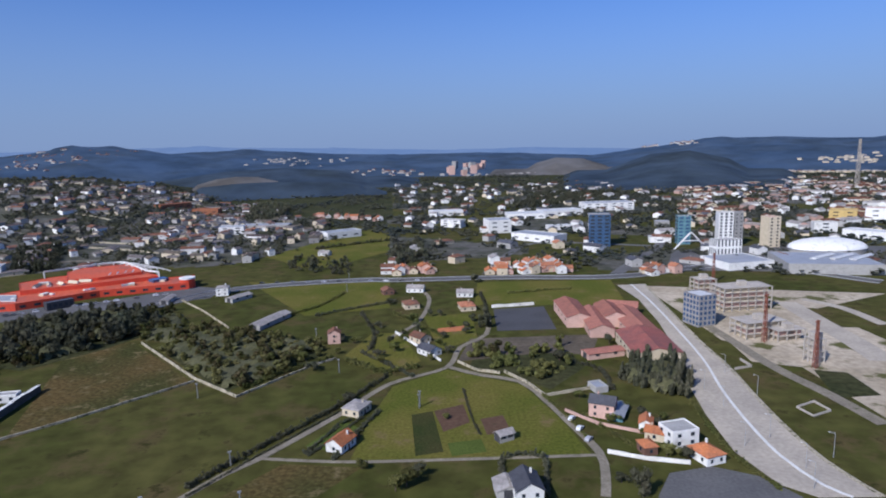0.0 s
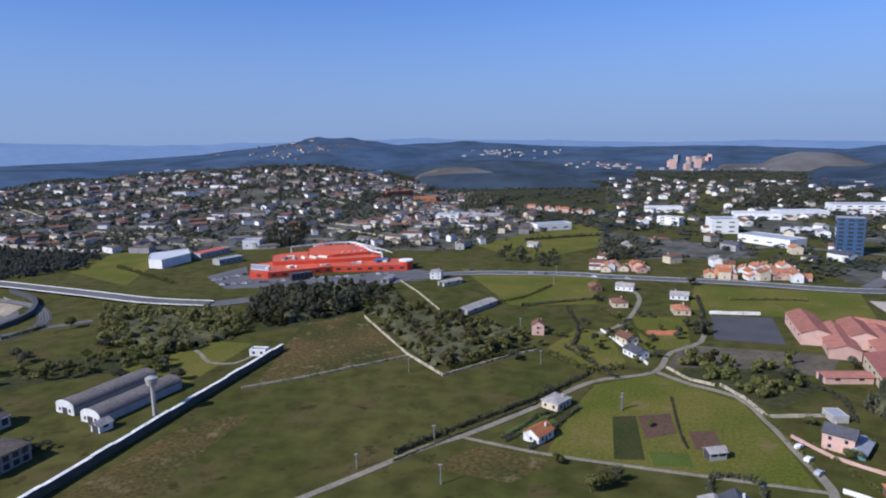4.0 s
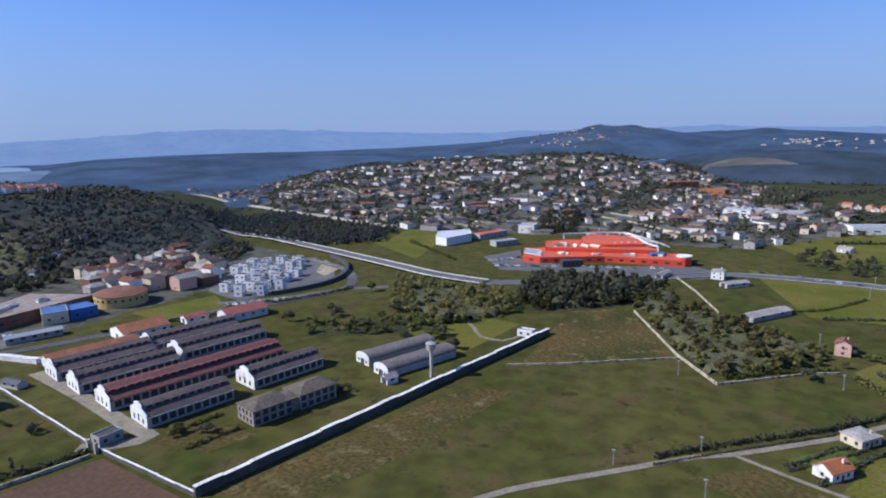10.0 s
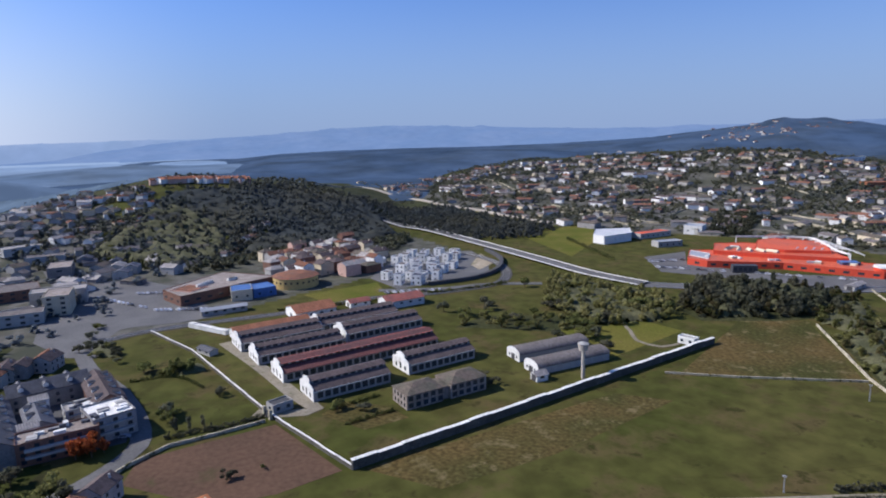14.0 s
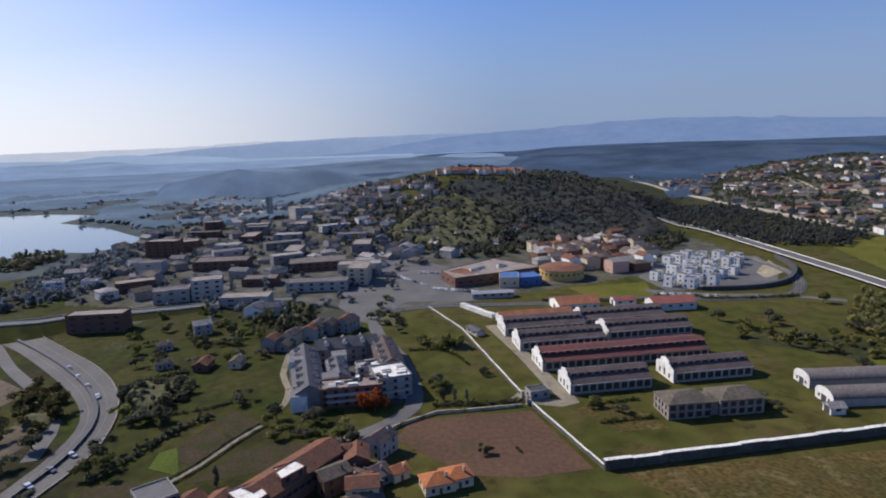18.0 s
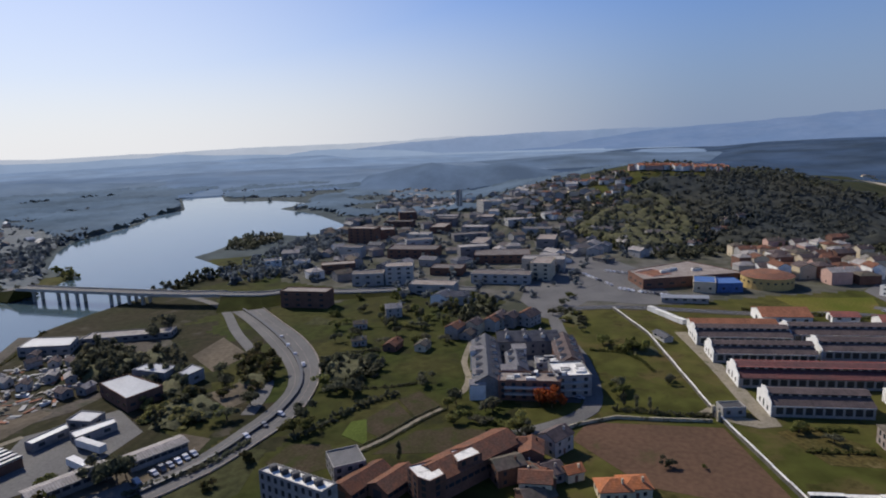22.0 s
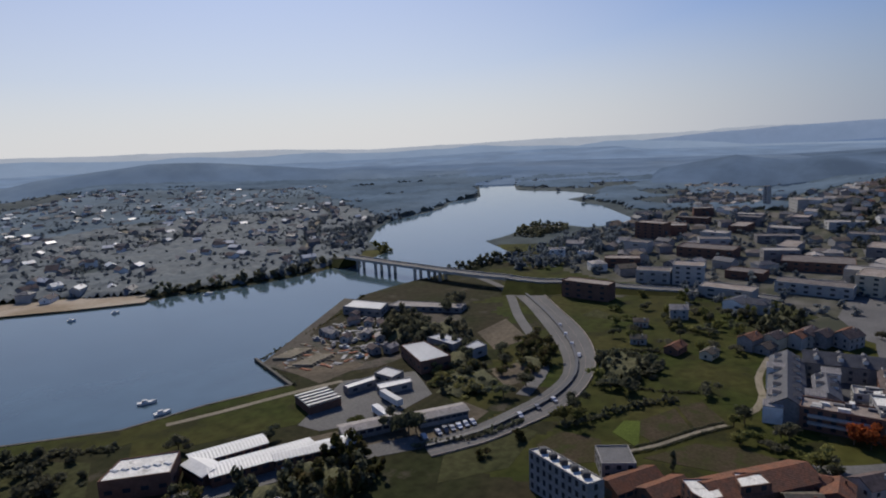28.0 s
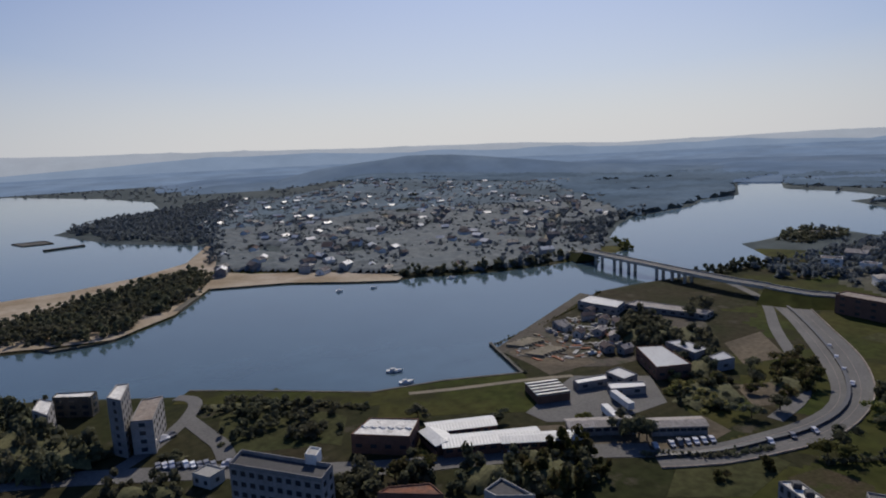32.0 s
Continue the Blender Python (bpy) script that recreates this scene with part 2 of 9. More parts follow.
SHOP_RED = ribbed(surface("red_cladding", (0.52, 0.062, 0.030), 0.6, 0.12, 0.05, 0.5, 0), 1.5, 0.3)
SHOP_ORANGE = patched(ribbed(surface("orange_red_roofing", (0.62, 0.115, 0.050), 0.75, 0.25, 0.04, 0.5, 0, second=(0.50, 0.115, 0.065)), 1.5, 0.3), (0.36, 0.11, 0.075), 0.05, 0.55, 0.62)
BLUE_PAINT = surface("blue_cladding", (0.065, 0.135, 0.31), 0.6, 0.25, 0.2, 1.0, 0.05)
YELLOW = surface("ochre_cladding", (0.50, 0.36, 0.14), 0.8, 0.15, 0.2, 1.0, 0.05)
RUST = surface("red_lead_steel", (0.22, 0.075, 0.045), 0.7, 0.3, 0.3, 2.0, 0.1)
STEEL = surface("galvanised_steel", (0.38, 0.38, 0.38), 0.5, 0.2, 0.3, 2.0, 0.05, metal=0.4)
DARK_METAL = surface("dark_metal", (0.05, 0.05, 0.055), 0.5, 0.2, 0.3, 2.0, 0.05)
BARK = surface("bark", (0.085, 0.062, 0.045), 0.95, 0.3, 1.0, 5.0, 0.3)
LEAF = surface("broadleaf_foliage", (0.128, 0.142, 0.045), 0.8, 0.3, 0.05, 1.6, 0, second=(0.165, 0.160, 0.056), by_object=0.35, by_island=0.35)
SCRUB_LEAF = surface("olive_scrub_foliage", (0.165, 0.165, 0.058), 0.8, 0.3, 0.05, 1.6, 0, second=(0.200, 0.182, 0.072), by_object=0.3, by_island=0.3)
DARK_LEAF = surface("dark_foliage", (0.108, 0.116, 0.072), 0.8, 0.3, 0.03, 1.6, 0, second=(0.132, 0.126, 0.082), by_object=0.3, by_island=0.3)
BARE_LEAF = surface("brown_spring_foliage", (0.12, 0.098, 0.048), 0.85, 0.3, 0.25, 1.6, 0, second=(0.072, 0.078, 0.026), by_object=0.3, by_island=0.4)
# Far foliage lifted and blued, so the colour carries haze.
HAZED_LEAF = surface("haze_tinted_foliage", (0.140, 0.166, 0.186), 0.8, 0.15, 0.012, 1.6, 0, second=(0.175, 0.196, 0.205), by_object=0.2, by_island=0.1)
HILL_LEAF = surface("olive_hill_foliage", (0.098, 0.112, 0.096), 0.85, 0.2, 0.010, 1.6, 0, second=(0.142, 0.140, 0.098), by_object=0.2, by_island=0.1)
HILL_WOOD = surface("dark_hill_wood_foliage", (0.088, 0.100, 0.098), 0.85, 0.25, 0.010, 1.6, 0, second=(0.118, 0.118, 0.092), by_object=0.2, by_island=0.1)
# Dimmer leaf colour for fill sheets; gloom under crowns is put into it.
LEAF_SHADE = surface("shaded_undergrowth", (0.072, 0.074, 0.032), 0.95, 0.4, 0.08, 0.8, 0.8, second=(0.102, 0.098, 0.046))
RED_LEAF = surface("copper_foliage", (0.30, 0.085, 0.030), 0.85, 0.3, 0.25, 1.6, 0, by_island=0.3)


def leafy(m):
    """Lets light through the leaves, as thin foliage does."""
    nt = m.node_tree
    b = nt.nodes["Principled BSDF"]
    tr, mx = nt.nodes.new("ShaderNodeBsdfTranslucent"), nt.nodes.new("ShaderNodeMixShader")
    nt.links.new(b.inputs["Base Color"].links[0].from_socket, tr.inputs["Color"])
    mx.inputs[0].default_value = 0.5
    nt.links.new(b.outputs[0], mx.inputs[1])
    nt.links.new(tr.outputs[0], mx.inputs[2])
    nt.links.new(mx.outputs[0], nt.nodes["Material Output"].inputs["Surface"])


for m in (LEAF, SCRUB_LEAF, DARK_LEAF, BARE_LEAF, HAZED_LEAF, HILL_LEAF, HILL_WOOD, RED_LEAF):
    leafy(m)
matt(MEADOW, ROUGH_GRASS, LAWN, CROP, DARK_CROP, SOIL, WOOD_FLOOR, TOWN_FLOOR, COUNTRY, SHORE_EARTH, DIRT, DULL_GRASS, TILLED, BARE, TRACK, SAND,
     LEAF, SCRUB_LEAF, DARK_LEAF, BARE_LEAF, HAZED_LEAF, HILL_LEAF, HILL_WOOD, RED_LEAF, WHITE, CREAM, PINK, GREY_WALL, BRICK_WALL, FACADE, MOSSY_ROOF, TILES, OLD_TILES, RED_TILES,
     ORANGE_TILES, SHEET_ROOF, BARREL_SHEET, PALE_SHEET, STONE, WALL_TOP, CONCRETE)
CAR_PAINT = surface("car_paint", (0.30, 0.30, 0.32), 0.3, 0.05, 0.5, 1.0, 0, by_object=0.9)
CAR_WHITE = surface("white_car_paint", (0.7, 0.7, 0.7), 0.3, 0.05, 0.5, 1.0, 0, by_object=0.15)
GLASS = surface("window_glass", (0.030, 0.038, 0.048), 0.12, 0.2, 0.3, 1.0, 0)
GLASS.node_tree.nodes["Principled BSDF"].inputs["Specular IOR Level"].default_value = 0.6
BLUE_GLASS = surface("blue_curtain_wall", (0.045, 0.085, 0.16), 0.15, 0.2, 0.1, 0.6, 0)
BLUE_GLASS.node_tree.nodes["Principled BSDF"].inputs["Specular IOR Level"].default_value = 0.7
TEAL_GLASS = surface("teal_curtain_wall", (0.11, 0.21, 0.24), 0.15, 0.2, 0.1, 0.6, 0)
RUBBER = surface("rubber", (0.02, 0.02, 0.02), 0.8, 0.1, 1, 5, 0)
WATER = surface("estuary_water", (0.058, 0.096, 0.114), 0.08, 0.10, 0.01, 0.05, 0)
wb = WATER.node_tree.nodes["Principled BSDF"]
wb.inputs["Specular IOR Level"].default_value, wb.inputs["IOR"].default_value = 0.5, 1.65
rip = WATER.node_tree.nodes.new("ShaderNodeTexNoise")
rip.inputs["Scale"].default_value, rip.inputs["Detail"].default_value = 0.35, 4
rb = WATER.node_tree.nodes.new("ShaderNodeBump")
rb.inputs["Strength"].default_value, rb.inputs["Distance"].default_value = 0.10, 0.25
WATER.node_tree.links.new(WATER.node_tree.nodes.new("ShaderNodeNewGeometry").outputs["Position"], rip.inputs["Vector"])
WATER.node_tree.links.new(rip.outputs["Fac"], rb.inputs["Height"])
WATER.node_tree.links.new(rb.outputs["Normal"], wb.inputs["Normal"])


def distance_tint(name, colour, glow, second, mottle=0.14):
    """The far country; the haze before it is put in as a blue glow."""
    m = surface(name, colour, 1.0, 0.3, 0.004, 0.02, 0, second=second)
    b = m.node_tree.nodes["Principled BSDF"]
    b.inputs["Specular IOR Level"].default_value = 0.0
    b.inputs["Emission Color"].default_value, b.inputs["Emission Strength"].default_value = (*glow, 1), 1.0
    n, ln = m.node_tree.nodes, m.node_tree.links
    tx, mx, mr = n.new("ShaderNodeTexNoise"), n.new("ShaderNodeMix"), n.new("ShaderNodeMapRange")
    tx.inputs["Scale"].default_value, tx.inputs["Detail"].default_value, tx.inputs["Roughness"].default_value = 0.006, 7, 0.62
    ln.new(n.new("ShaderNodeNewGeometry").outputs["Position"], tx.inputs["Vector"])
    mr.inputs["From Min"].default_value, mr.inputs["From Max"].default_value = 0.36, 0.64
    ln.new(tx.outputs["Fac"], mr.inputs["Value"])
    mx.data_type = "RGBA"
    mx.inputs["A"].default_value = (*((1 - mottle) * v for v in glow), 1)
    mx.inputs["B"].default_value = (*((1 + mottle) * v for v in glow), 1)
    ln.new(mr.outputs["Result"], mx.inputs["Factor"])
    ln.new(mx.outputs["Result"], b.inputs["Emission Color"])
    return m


ROOF_GRAVEL = surface("brown_roof_gravel", (0.24, 0.195, 0.165), 0.95, 0.3, 0.15, 0.8, 0.1, second=(0.30, 0.26, 0.23))
YARD_EARTH = patched(surface("dark_yard_earth", (0.056, 0.045, 0.034), 0.95, 0.4, 0.06, 0.5, 0.4, second=(0.095, 0.080, 0.064)), (0.034, 0.036, 0.018), 0.06, 0.52, 0.62)
# Hills and groves give off their haze colour; farther ones are paler.
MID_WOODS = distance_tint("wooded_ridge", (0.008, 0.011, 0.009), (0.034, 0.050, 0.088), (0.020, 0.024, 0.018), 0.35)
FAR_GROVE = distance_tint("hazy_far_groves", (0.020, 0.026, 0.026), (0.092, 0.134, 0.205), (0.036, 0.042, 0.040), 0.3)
# Grove canopy lifted and blued, so haze sits in its base colour.
GROVE = patched(surface("haze_tinted_grove_canopy", (0.104, 0.126, 0.138), 0.95, 0.30, 0.03, 0.22, 0.3, second=(0.120, 0.138, 0.144)), (0.078, 0.098, 0.110), 0.05, 0.48, 0.66)
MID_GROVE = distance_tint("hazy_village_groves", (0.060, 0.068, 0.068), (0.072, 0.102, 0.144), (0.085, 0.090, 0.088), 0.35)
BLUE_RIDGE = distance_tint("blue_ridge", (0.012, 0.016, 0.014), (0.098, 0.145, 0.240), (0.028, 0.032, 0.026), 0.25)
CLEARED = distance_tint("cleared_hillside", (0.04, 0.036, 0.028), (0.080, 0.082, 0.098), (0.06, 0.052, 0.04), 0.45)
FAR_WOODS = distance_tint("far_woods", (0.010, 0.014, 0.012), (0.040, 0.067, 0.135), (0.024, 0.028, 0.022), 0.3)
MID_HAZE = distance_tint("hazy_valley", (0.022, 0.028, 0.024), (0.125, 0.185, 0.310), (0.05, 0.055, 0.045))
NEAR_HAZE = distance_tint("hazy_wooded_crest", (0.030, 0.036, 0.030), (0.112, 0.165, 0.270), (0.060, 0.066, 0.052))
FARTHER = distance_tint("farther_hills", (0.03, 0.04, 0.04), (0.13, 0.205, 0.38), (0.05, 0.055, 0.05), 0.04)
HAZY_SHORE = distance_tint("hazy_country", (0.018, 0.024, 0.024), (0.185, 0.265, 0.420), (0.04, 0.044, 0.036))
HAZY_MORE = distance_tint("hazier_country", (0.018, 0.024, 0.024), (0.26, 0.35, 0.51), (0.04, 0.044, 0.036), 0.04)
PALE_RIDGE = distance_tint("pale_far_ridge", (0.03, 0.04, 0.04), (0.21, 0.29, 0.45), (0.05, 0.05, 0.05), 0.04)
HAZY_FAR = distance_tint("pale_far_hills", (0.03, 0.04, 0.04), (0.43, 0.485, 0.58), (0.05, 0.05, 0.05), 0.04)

# ---- the lie of the land ----
INLET = [(-45.0, -298.5), (-88.2, -259.9), (-107.3, -241.5), (-142.7, -232.1), (-180.1, -218.8), (-192.7, -260.6), (-232.6, -273.8),
         (-276.1, -288.4), (-331.0, -313.5), (-359.0, -311.9), (-402.5, -305.3), (-436.0, -296.5), (-466.0, -295.0), (-485.5, -289.2), (-511.0, -286.0),
         (-545.0, -324.0), (-571.5, -357.0), (-602.0, -353.5), (-653.0, -356.0), (-707.0, -362.0), (-718.0, -328.0), (-704.0, -294.0),
         (-738.0, -270.0), (-793.0, -268.0), (-925.5, -364.6), (-1000.0, -456.0), (-1090.0, -442.0), (-1138.0, -509.0), (-1143.5, -633.5),
         (-1400.0, -790.0), (-1303.0, -780.5), (-1224.0, -769.0), (-1002.0, -627.0), (-909.0, -631.0), (-823.0, -588.0), (-763.5, -579.5),
         (-666.0, -570.0), (-603.0, -536.0), (-513.0, -470.0), (-491.0, -428.0), (-473.0, -409.0), (-425.0, -404.0), (-360.0, -407.0),
         (-327.0, -413.0), (-290.0, -427.0), (-262.0, -443.0), (-236.0, -447.0), (-199.0, -473.0), (-182.1, -484.7), (-110.9, -529.3),
         (-66.7, -451.7), (-25.2, -414.8), (15.0, -425.7), (30.9, -431.3), (73.2, -461.4), (62.0, -371.1), (23.7, -344.0), (-5.2, -326.0)]
BAY = [(90.0, -400.0), (35.3, -565.9), (-7.5, -572.9), (-64.1, -596.5), (-112.4, -653.7), (-158.5, -769.5), (-125.8, -828.9),
       (-69.0, -890.9), (-4.8, -1079.0), (-93.8, -1257.8), (-192.8, -1358.8), (-216.9, -1600.0), (-133.8, -1885.9), (99.8, -2328.8),
       (150.0, -2050.0), (400.0, -1500.0), (300.0, -600.0)]


def inside_by(poly, x, y):
    """Metres by which places lie inside an outline; negative outside it."""
    x, y = np.asarray(x, float), np.asarray(y, float)
    best, odd = np.full(x.shape, 1e9), np.zeros(x.shape, bool)
    for (ax, ay), (bx, by) in zip(poly, poly[1:] + poly[:1]):
        dx, dy = bx - ax, by - ay
        f = np.clip(((x - ax) * dx + (y - ay) * dy) / (dx * dx + dy * dy + 1e-9), 0, 1)
        best = np.minimum(best, np.hypot(x - ax - f * dx, y - ay - f * dy))
        cross = (ay > y) != (by > y)
        odd ^= cross & (x < ax + dx * (y - ay) / (dy if abs(dy) > 1e-9 else 1e-9))
    return np.where(odd, best, -best)


def ease(f):
    f = np.clip(f, 0, 1)
    return f * f * (3 - 2 * f)


# A rise: crest as (bearing, angle above the eye) pairs, and how far off its foot, crest and back lie.
RISES = [
    ([(8.0, -6.5), (14.8, -4.8), (19.4, -4.25), (24.3, -2.64), (30.0, -1.75), (39.6, -1.9), (44.6, -2.08), (49.6, -2.45),
      (54.3, -2.83), (58.8, -3.54), (65.1, -3.81), (72.0, -6.0)], 760, 1650, 2400),
    ([(62.0, -7.5), (65.9, -5.27), (70.4, -4.07), (75.8, -3.33), (82.1, -3.0), (90.0, -4.4), (97.0, -7.0)], 600, 930, 1500),
    ([(134.0, -5.0), (141.4, -3.31), (154.2, -2.76), (161.7, -3.56), (171.0, -5.0)], 800, 1750, 2300),
]


def height(x, y):
    """The ground's height: a plain, the rises round it, and the bed of the water."""
    x, y = np.asarray(x, float), np.asarray(y, float)
    d, bearing = np.hypot(x, y), np.degrees(np.arctan2(-x, y))
    z = np.zeros(x.shape)
    for crest, foot, top, back in RISES:
        b = np.array([c[0] for c in crest])
        zt = 110.0 + top * np.tan(np.radians(np.array([c[1] for c in crest])))
        zc = np.interp(bearing, b, np.maximum(zt, 0)) * ease((bearing - b[0] + 9) / 9) * ease((b[-1] + 9 - bearing) / 9)
        z = np.maximum(z, zc * ease((d - foot) / (top - foot)) * (1 - 0.8 * ease((d - top) / (back - top))))
    z = z + 3.0 * ease((d - 700) / 600) * (np.sin(x / 83 + 1) * np.sin(y / 97) + 0.5 * np.sin(x / 31 + y / 43)) * (z > 1.0)
    wet = np.maximum(inside_by(INLET, x, y), inside_by(BAY, x, y))
    return np.where(wet > -6, np.minimum(z, -0.25 * np.clip(wet + 6, 0, 18)), z)


def mesh_of(name, verts, faces, mats):
    me = bpy.data.meshes.new(name)
    me.from_pydata(verts, [], faces)
    for m in mats:
        me.materials.append(m)
    return me


def zone(poly, x, y):
    return inside_by(poly, x, y) > 0


HILL_TOWN = [(-1329.1, 585.2), (-699.8, 514.5), (-522.4, 514.6), (-366.3, 599.3), (-210.5, 601.5), (-130.5, 727.2), (-169.6, 935.4),
             (-403.1, 1311.7), (-648.1, 1432.6), (-983.7, 1190.3), (-1181.3, 1006.6), (-1320.9, 798.2)]
WOOD_HILL = [(-668.9, 17.4), (-579.0, 79.9), (-608.1, 183.6), (-578.6, 265.0), (-620.4, 325.8), (-797.9, 369.3), (-812.8, 288.7),
             (-826.1, 207.2), (-831.0, 131.1), (-782.3, 87.9)]
SOUTH_TOWN = [(-438.3, -143.8), (-386.8, -77.8), (-377.7, -5.8), (-526.7, 42.0), (-617.2, 129.0), (-769.0, 63.0), (-883.7, 25.1),
              (-1404.8, -338.6), (-843.8, -260.1), (-639.0, -274.8), (-464.5, -211.5)]
PENINSULA = [(-121.1, -573.4), (-291.7, -447.0), (-447.3, -438.7), (-672.9, -595.5), (-1065.0, -1117.9), (-678.6, -1404.0), (-329.8, -1377.2), (-187.6, -1007.0)]
NORTH_TOWN = [(-50.6, 582.5), (153.5, 529.8), (348.6, 482.7), (1247.8, 1764.3), (341.8, 1738.4), (-131.3, 1799.1)]

# The ground: one sheet from under the drone to beyond the farthest hills.
RINGS = [0.0, 30.0, 60.0, 90.0] + [110 * 1.0125 ** i for i in range(308)]
RAYS = 640
ga, gr = np.meshgrid(np.arange(RAYS) * 2 * np.pi / RAYS, np.array(RINGS[1:]), indexing="xy")
gx, gy = -gr * np.sin(ga), gr * np.cos(ga)
gz = height(gx, gy)
gv = [(0.0, 0.0, 0.0)] + list(zip(gx.ravel().tolist(), gy.ravel().tolist(), gz.ravel().tolist()))
gf = [(0, 1 + k, 1 + (k + 1) % RAYS) for k in range(RAYS)]
for r in range(len(RINGS) - 2):
    o = 1 + r * RAYS
    gf += [(o + k, o + RAYS + k, o + RAYS + (k + 1) % RAYS, o + (k + 1) % RAYS) for k in range(RAYS)]
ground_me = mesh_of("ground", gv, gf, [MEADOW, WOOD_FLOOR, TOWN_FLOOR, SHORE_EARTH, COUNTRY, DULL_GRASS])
cx, cy = (gx[:-1] + gx[1:]).ravel() / 2, (gy[:-1] + gy[1:]).ravel() / 2
slot = np.where(np.hypot(cx, cy) > 900, 1, 0)
bear = np.degrees(np.arctan2(-cx, cy)) % 360
bear = bear + 2.5 * np.sin(cx / 13 + np.sin(cy / 7)) + 1.5 * np.sin(cy / 5 + cx / 9)
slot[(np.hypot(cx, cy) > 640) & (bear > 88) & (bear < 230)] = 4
slot[(np.hypot(cx, cy) < 640) & (bear > 92) & (bear < 120)] = 5
slot[(np.hypot(cx, cy) < 560) & (bear > 119) & (bear < 215)] = 3
for poly in (HILL_TOWN, SOUTH_TOWN, NORTH_TOWN):
    slot[zone(poly, cx, cy)] = 2
green = zone(NORTH_TOWN, cx, cy) & (np.sin(cx / 47 + 1.7 * np.sin(cy / 61)) + np.sin(cy / 39 + cx / 83) > -0.5)
slot[green] = 0
slot[zone([(-400.0, -150.0), (-398.0, 60.0), (-430.0, 150.0), (-450.0, 225.0), (-490.0, 330.0), (-620.0, 335.0), (-640.0, 60.0), (-640.0, -160.0)], cx, cy)] = 2
slot[zone(WOOD_HILL, cx, cy)] = 1
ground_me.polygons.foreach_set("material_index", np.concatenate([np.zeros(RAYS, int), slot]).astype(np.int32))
ground_me.polygons.foreach_set("use_smooth", np.ones(len(gf), bool))
tagged(new("ground", ground_me), "rolling green meadows, woods and town land by an estuary", "ground", kind="structure")


def flat(name, pts, mat, z, label="", category="", kind="structure"):
    """A level sheet with a rim, laid on the plain."""
    n = len(pts)
    v = [(x, y, z) for x, y in pts] + [(x, y, -0.05) for x, y in pts]
    me = mesh_of(name, v, [tuple(range(n))] + [(i, n + i, n + (i + 1) % n, (i + 1) % n) for i in range(n)], [mat])
    up = me.polygons[0].normal.z
    if up < 0:
        me.flip_normals()
    return tagged(new(name, me), label, category or name.replace("_", " "), kind=kind)


def water_sheet(name, pts, label):
    me = mesh_of(name, [(x, y, -1.2) for x, y in pts], [tuple(range(len(pts)))], [WATER])
    if me.polygons[0].normal.z < 0:
        me.flip_normals()
    tagged(new(name, me), label, "water", kind="structure")


def swollen(poly, by):
    """The outline pushed outwards."""
    out, n = [], len(poly)
    turn = sum(poly[i][0] * poly[(i + 1) % n][1] - poly[(i + 1) % n][0] * poly[i][1] for i in range(n))
    for i in range(n):
        (ax, ay), (bx, by_) = poly[i - 1], poly[(i + 1) % n]
        dx, dy = bx - ax, by_ - ay
        q = math.hypot(dx, dy) + 1e-9
        s = by if turn > 0 else -by
        out.append((poly[i][0] + s * dy / q, poly[i][1] - s * dx / q))
    return out


water_sheet("water", swollen(INLET, 9), "calm blue-grey water of the tidal inlet")
water_sheet("water", swollen(BAY, 9), "calm pale blue water of the outer bay")


RIDGES = []


def on_ridge(bearing, up):
    """Where a line of sight at that bearing and angle meets the first range of far hills."""
    crest, near, far = RIDGES[0]
    zt = EYE + far * math.tan(radians(float(np.interp(bearing, [c[0] for c in crest], [c[1] for c in crest]))))
    for i in range(101):
        f = i / 100
        d = near + (far - near) * f
        z = zt * float(np.interp(f, [0, 0.25, 0.5, 0.75, 1], [-0.02, 0.3, 0.62, 0.88, 1.0]))
        if EYE + d * math.tan(radians(up)) <= z:
            break
    return (-d * math.sin(radians(bearing)), d * math.cos(radians(bearing)), z)


def backdrop(name, crest, near, far, mat, rough, label):
    """A range of far hills: a slope with spurs and hollows that rises to a wavering crest and falls behind it."""
    crest = sorted(crest)
    RIDGES.append((crest, near, far))
    b = [c[0] for c in crest]
    verts, faces, n = [], [], int((b[-1] - b[0]) * 7)
    prof = [(0.0, -0.02)] + [(f, math.sin(f * math.pi / 2) ** 1.15) for f in (0.12, 0.25, 0.38, 0.5, 0.62, 0.75, 0.88, 1.0)] + [(1.1, 0.9)]
    for i in range(n + 1):
        a = b[0] + (b[-1] - b[0]) * i / n
        e = float(np.interp(a, b, [c[1] for c in crest]))
        zt = max(EYE + far * math.tan(radians(e)), 20.0 * far / 3200)
        for f, h in prof:
            d = near + (far - near) * f
            x, y = -d * math.sin(radians(a)), d * math.cos(radians(a))
            wob = noise.noise(Vector((x / 420, y / 420, far * 0.01))) * 0.16 * rough + noise.noise(Vector((x / 150, y / 150, 3))) * 0.08 + noise.noise(Vector((x / 55, y / 55, 7))) * 0.03
            z = zt * h * (1 + wob * (0.35 if f >= 1 else 1.3)) * float(ease(min(i, n - i) / (n * 0.07))) + 1.2
            verts.append((x, y, z))
    k = len(prof)
    for i in range(n):
        faces += [(i * k + j, (i + 1) * k + j, (i + 1) * k + j + 1, i * k + j + 1) for j in range(k - 1)]
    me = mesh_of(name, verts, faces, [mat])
    me.polygons.foreach_set("use_smooth", np.ones(len(faces), bool))
    tagged(new(name, me), label, "hills", kind="structure")


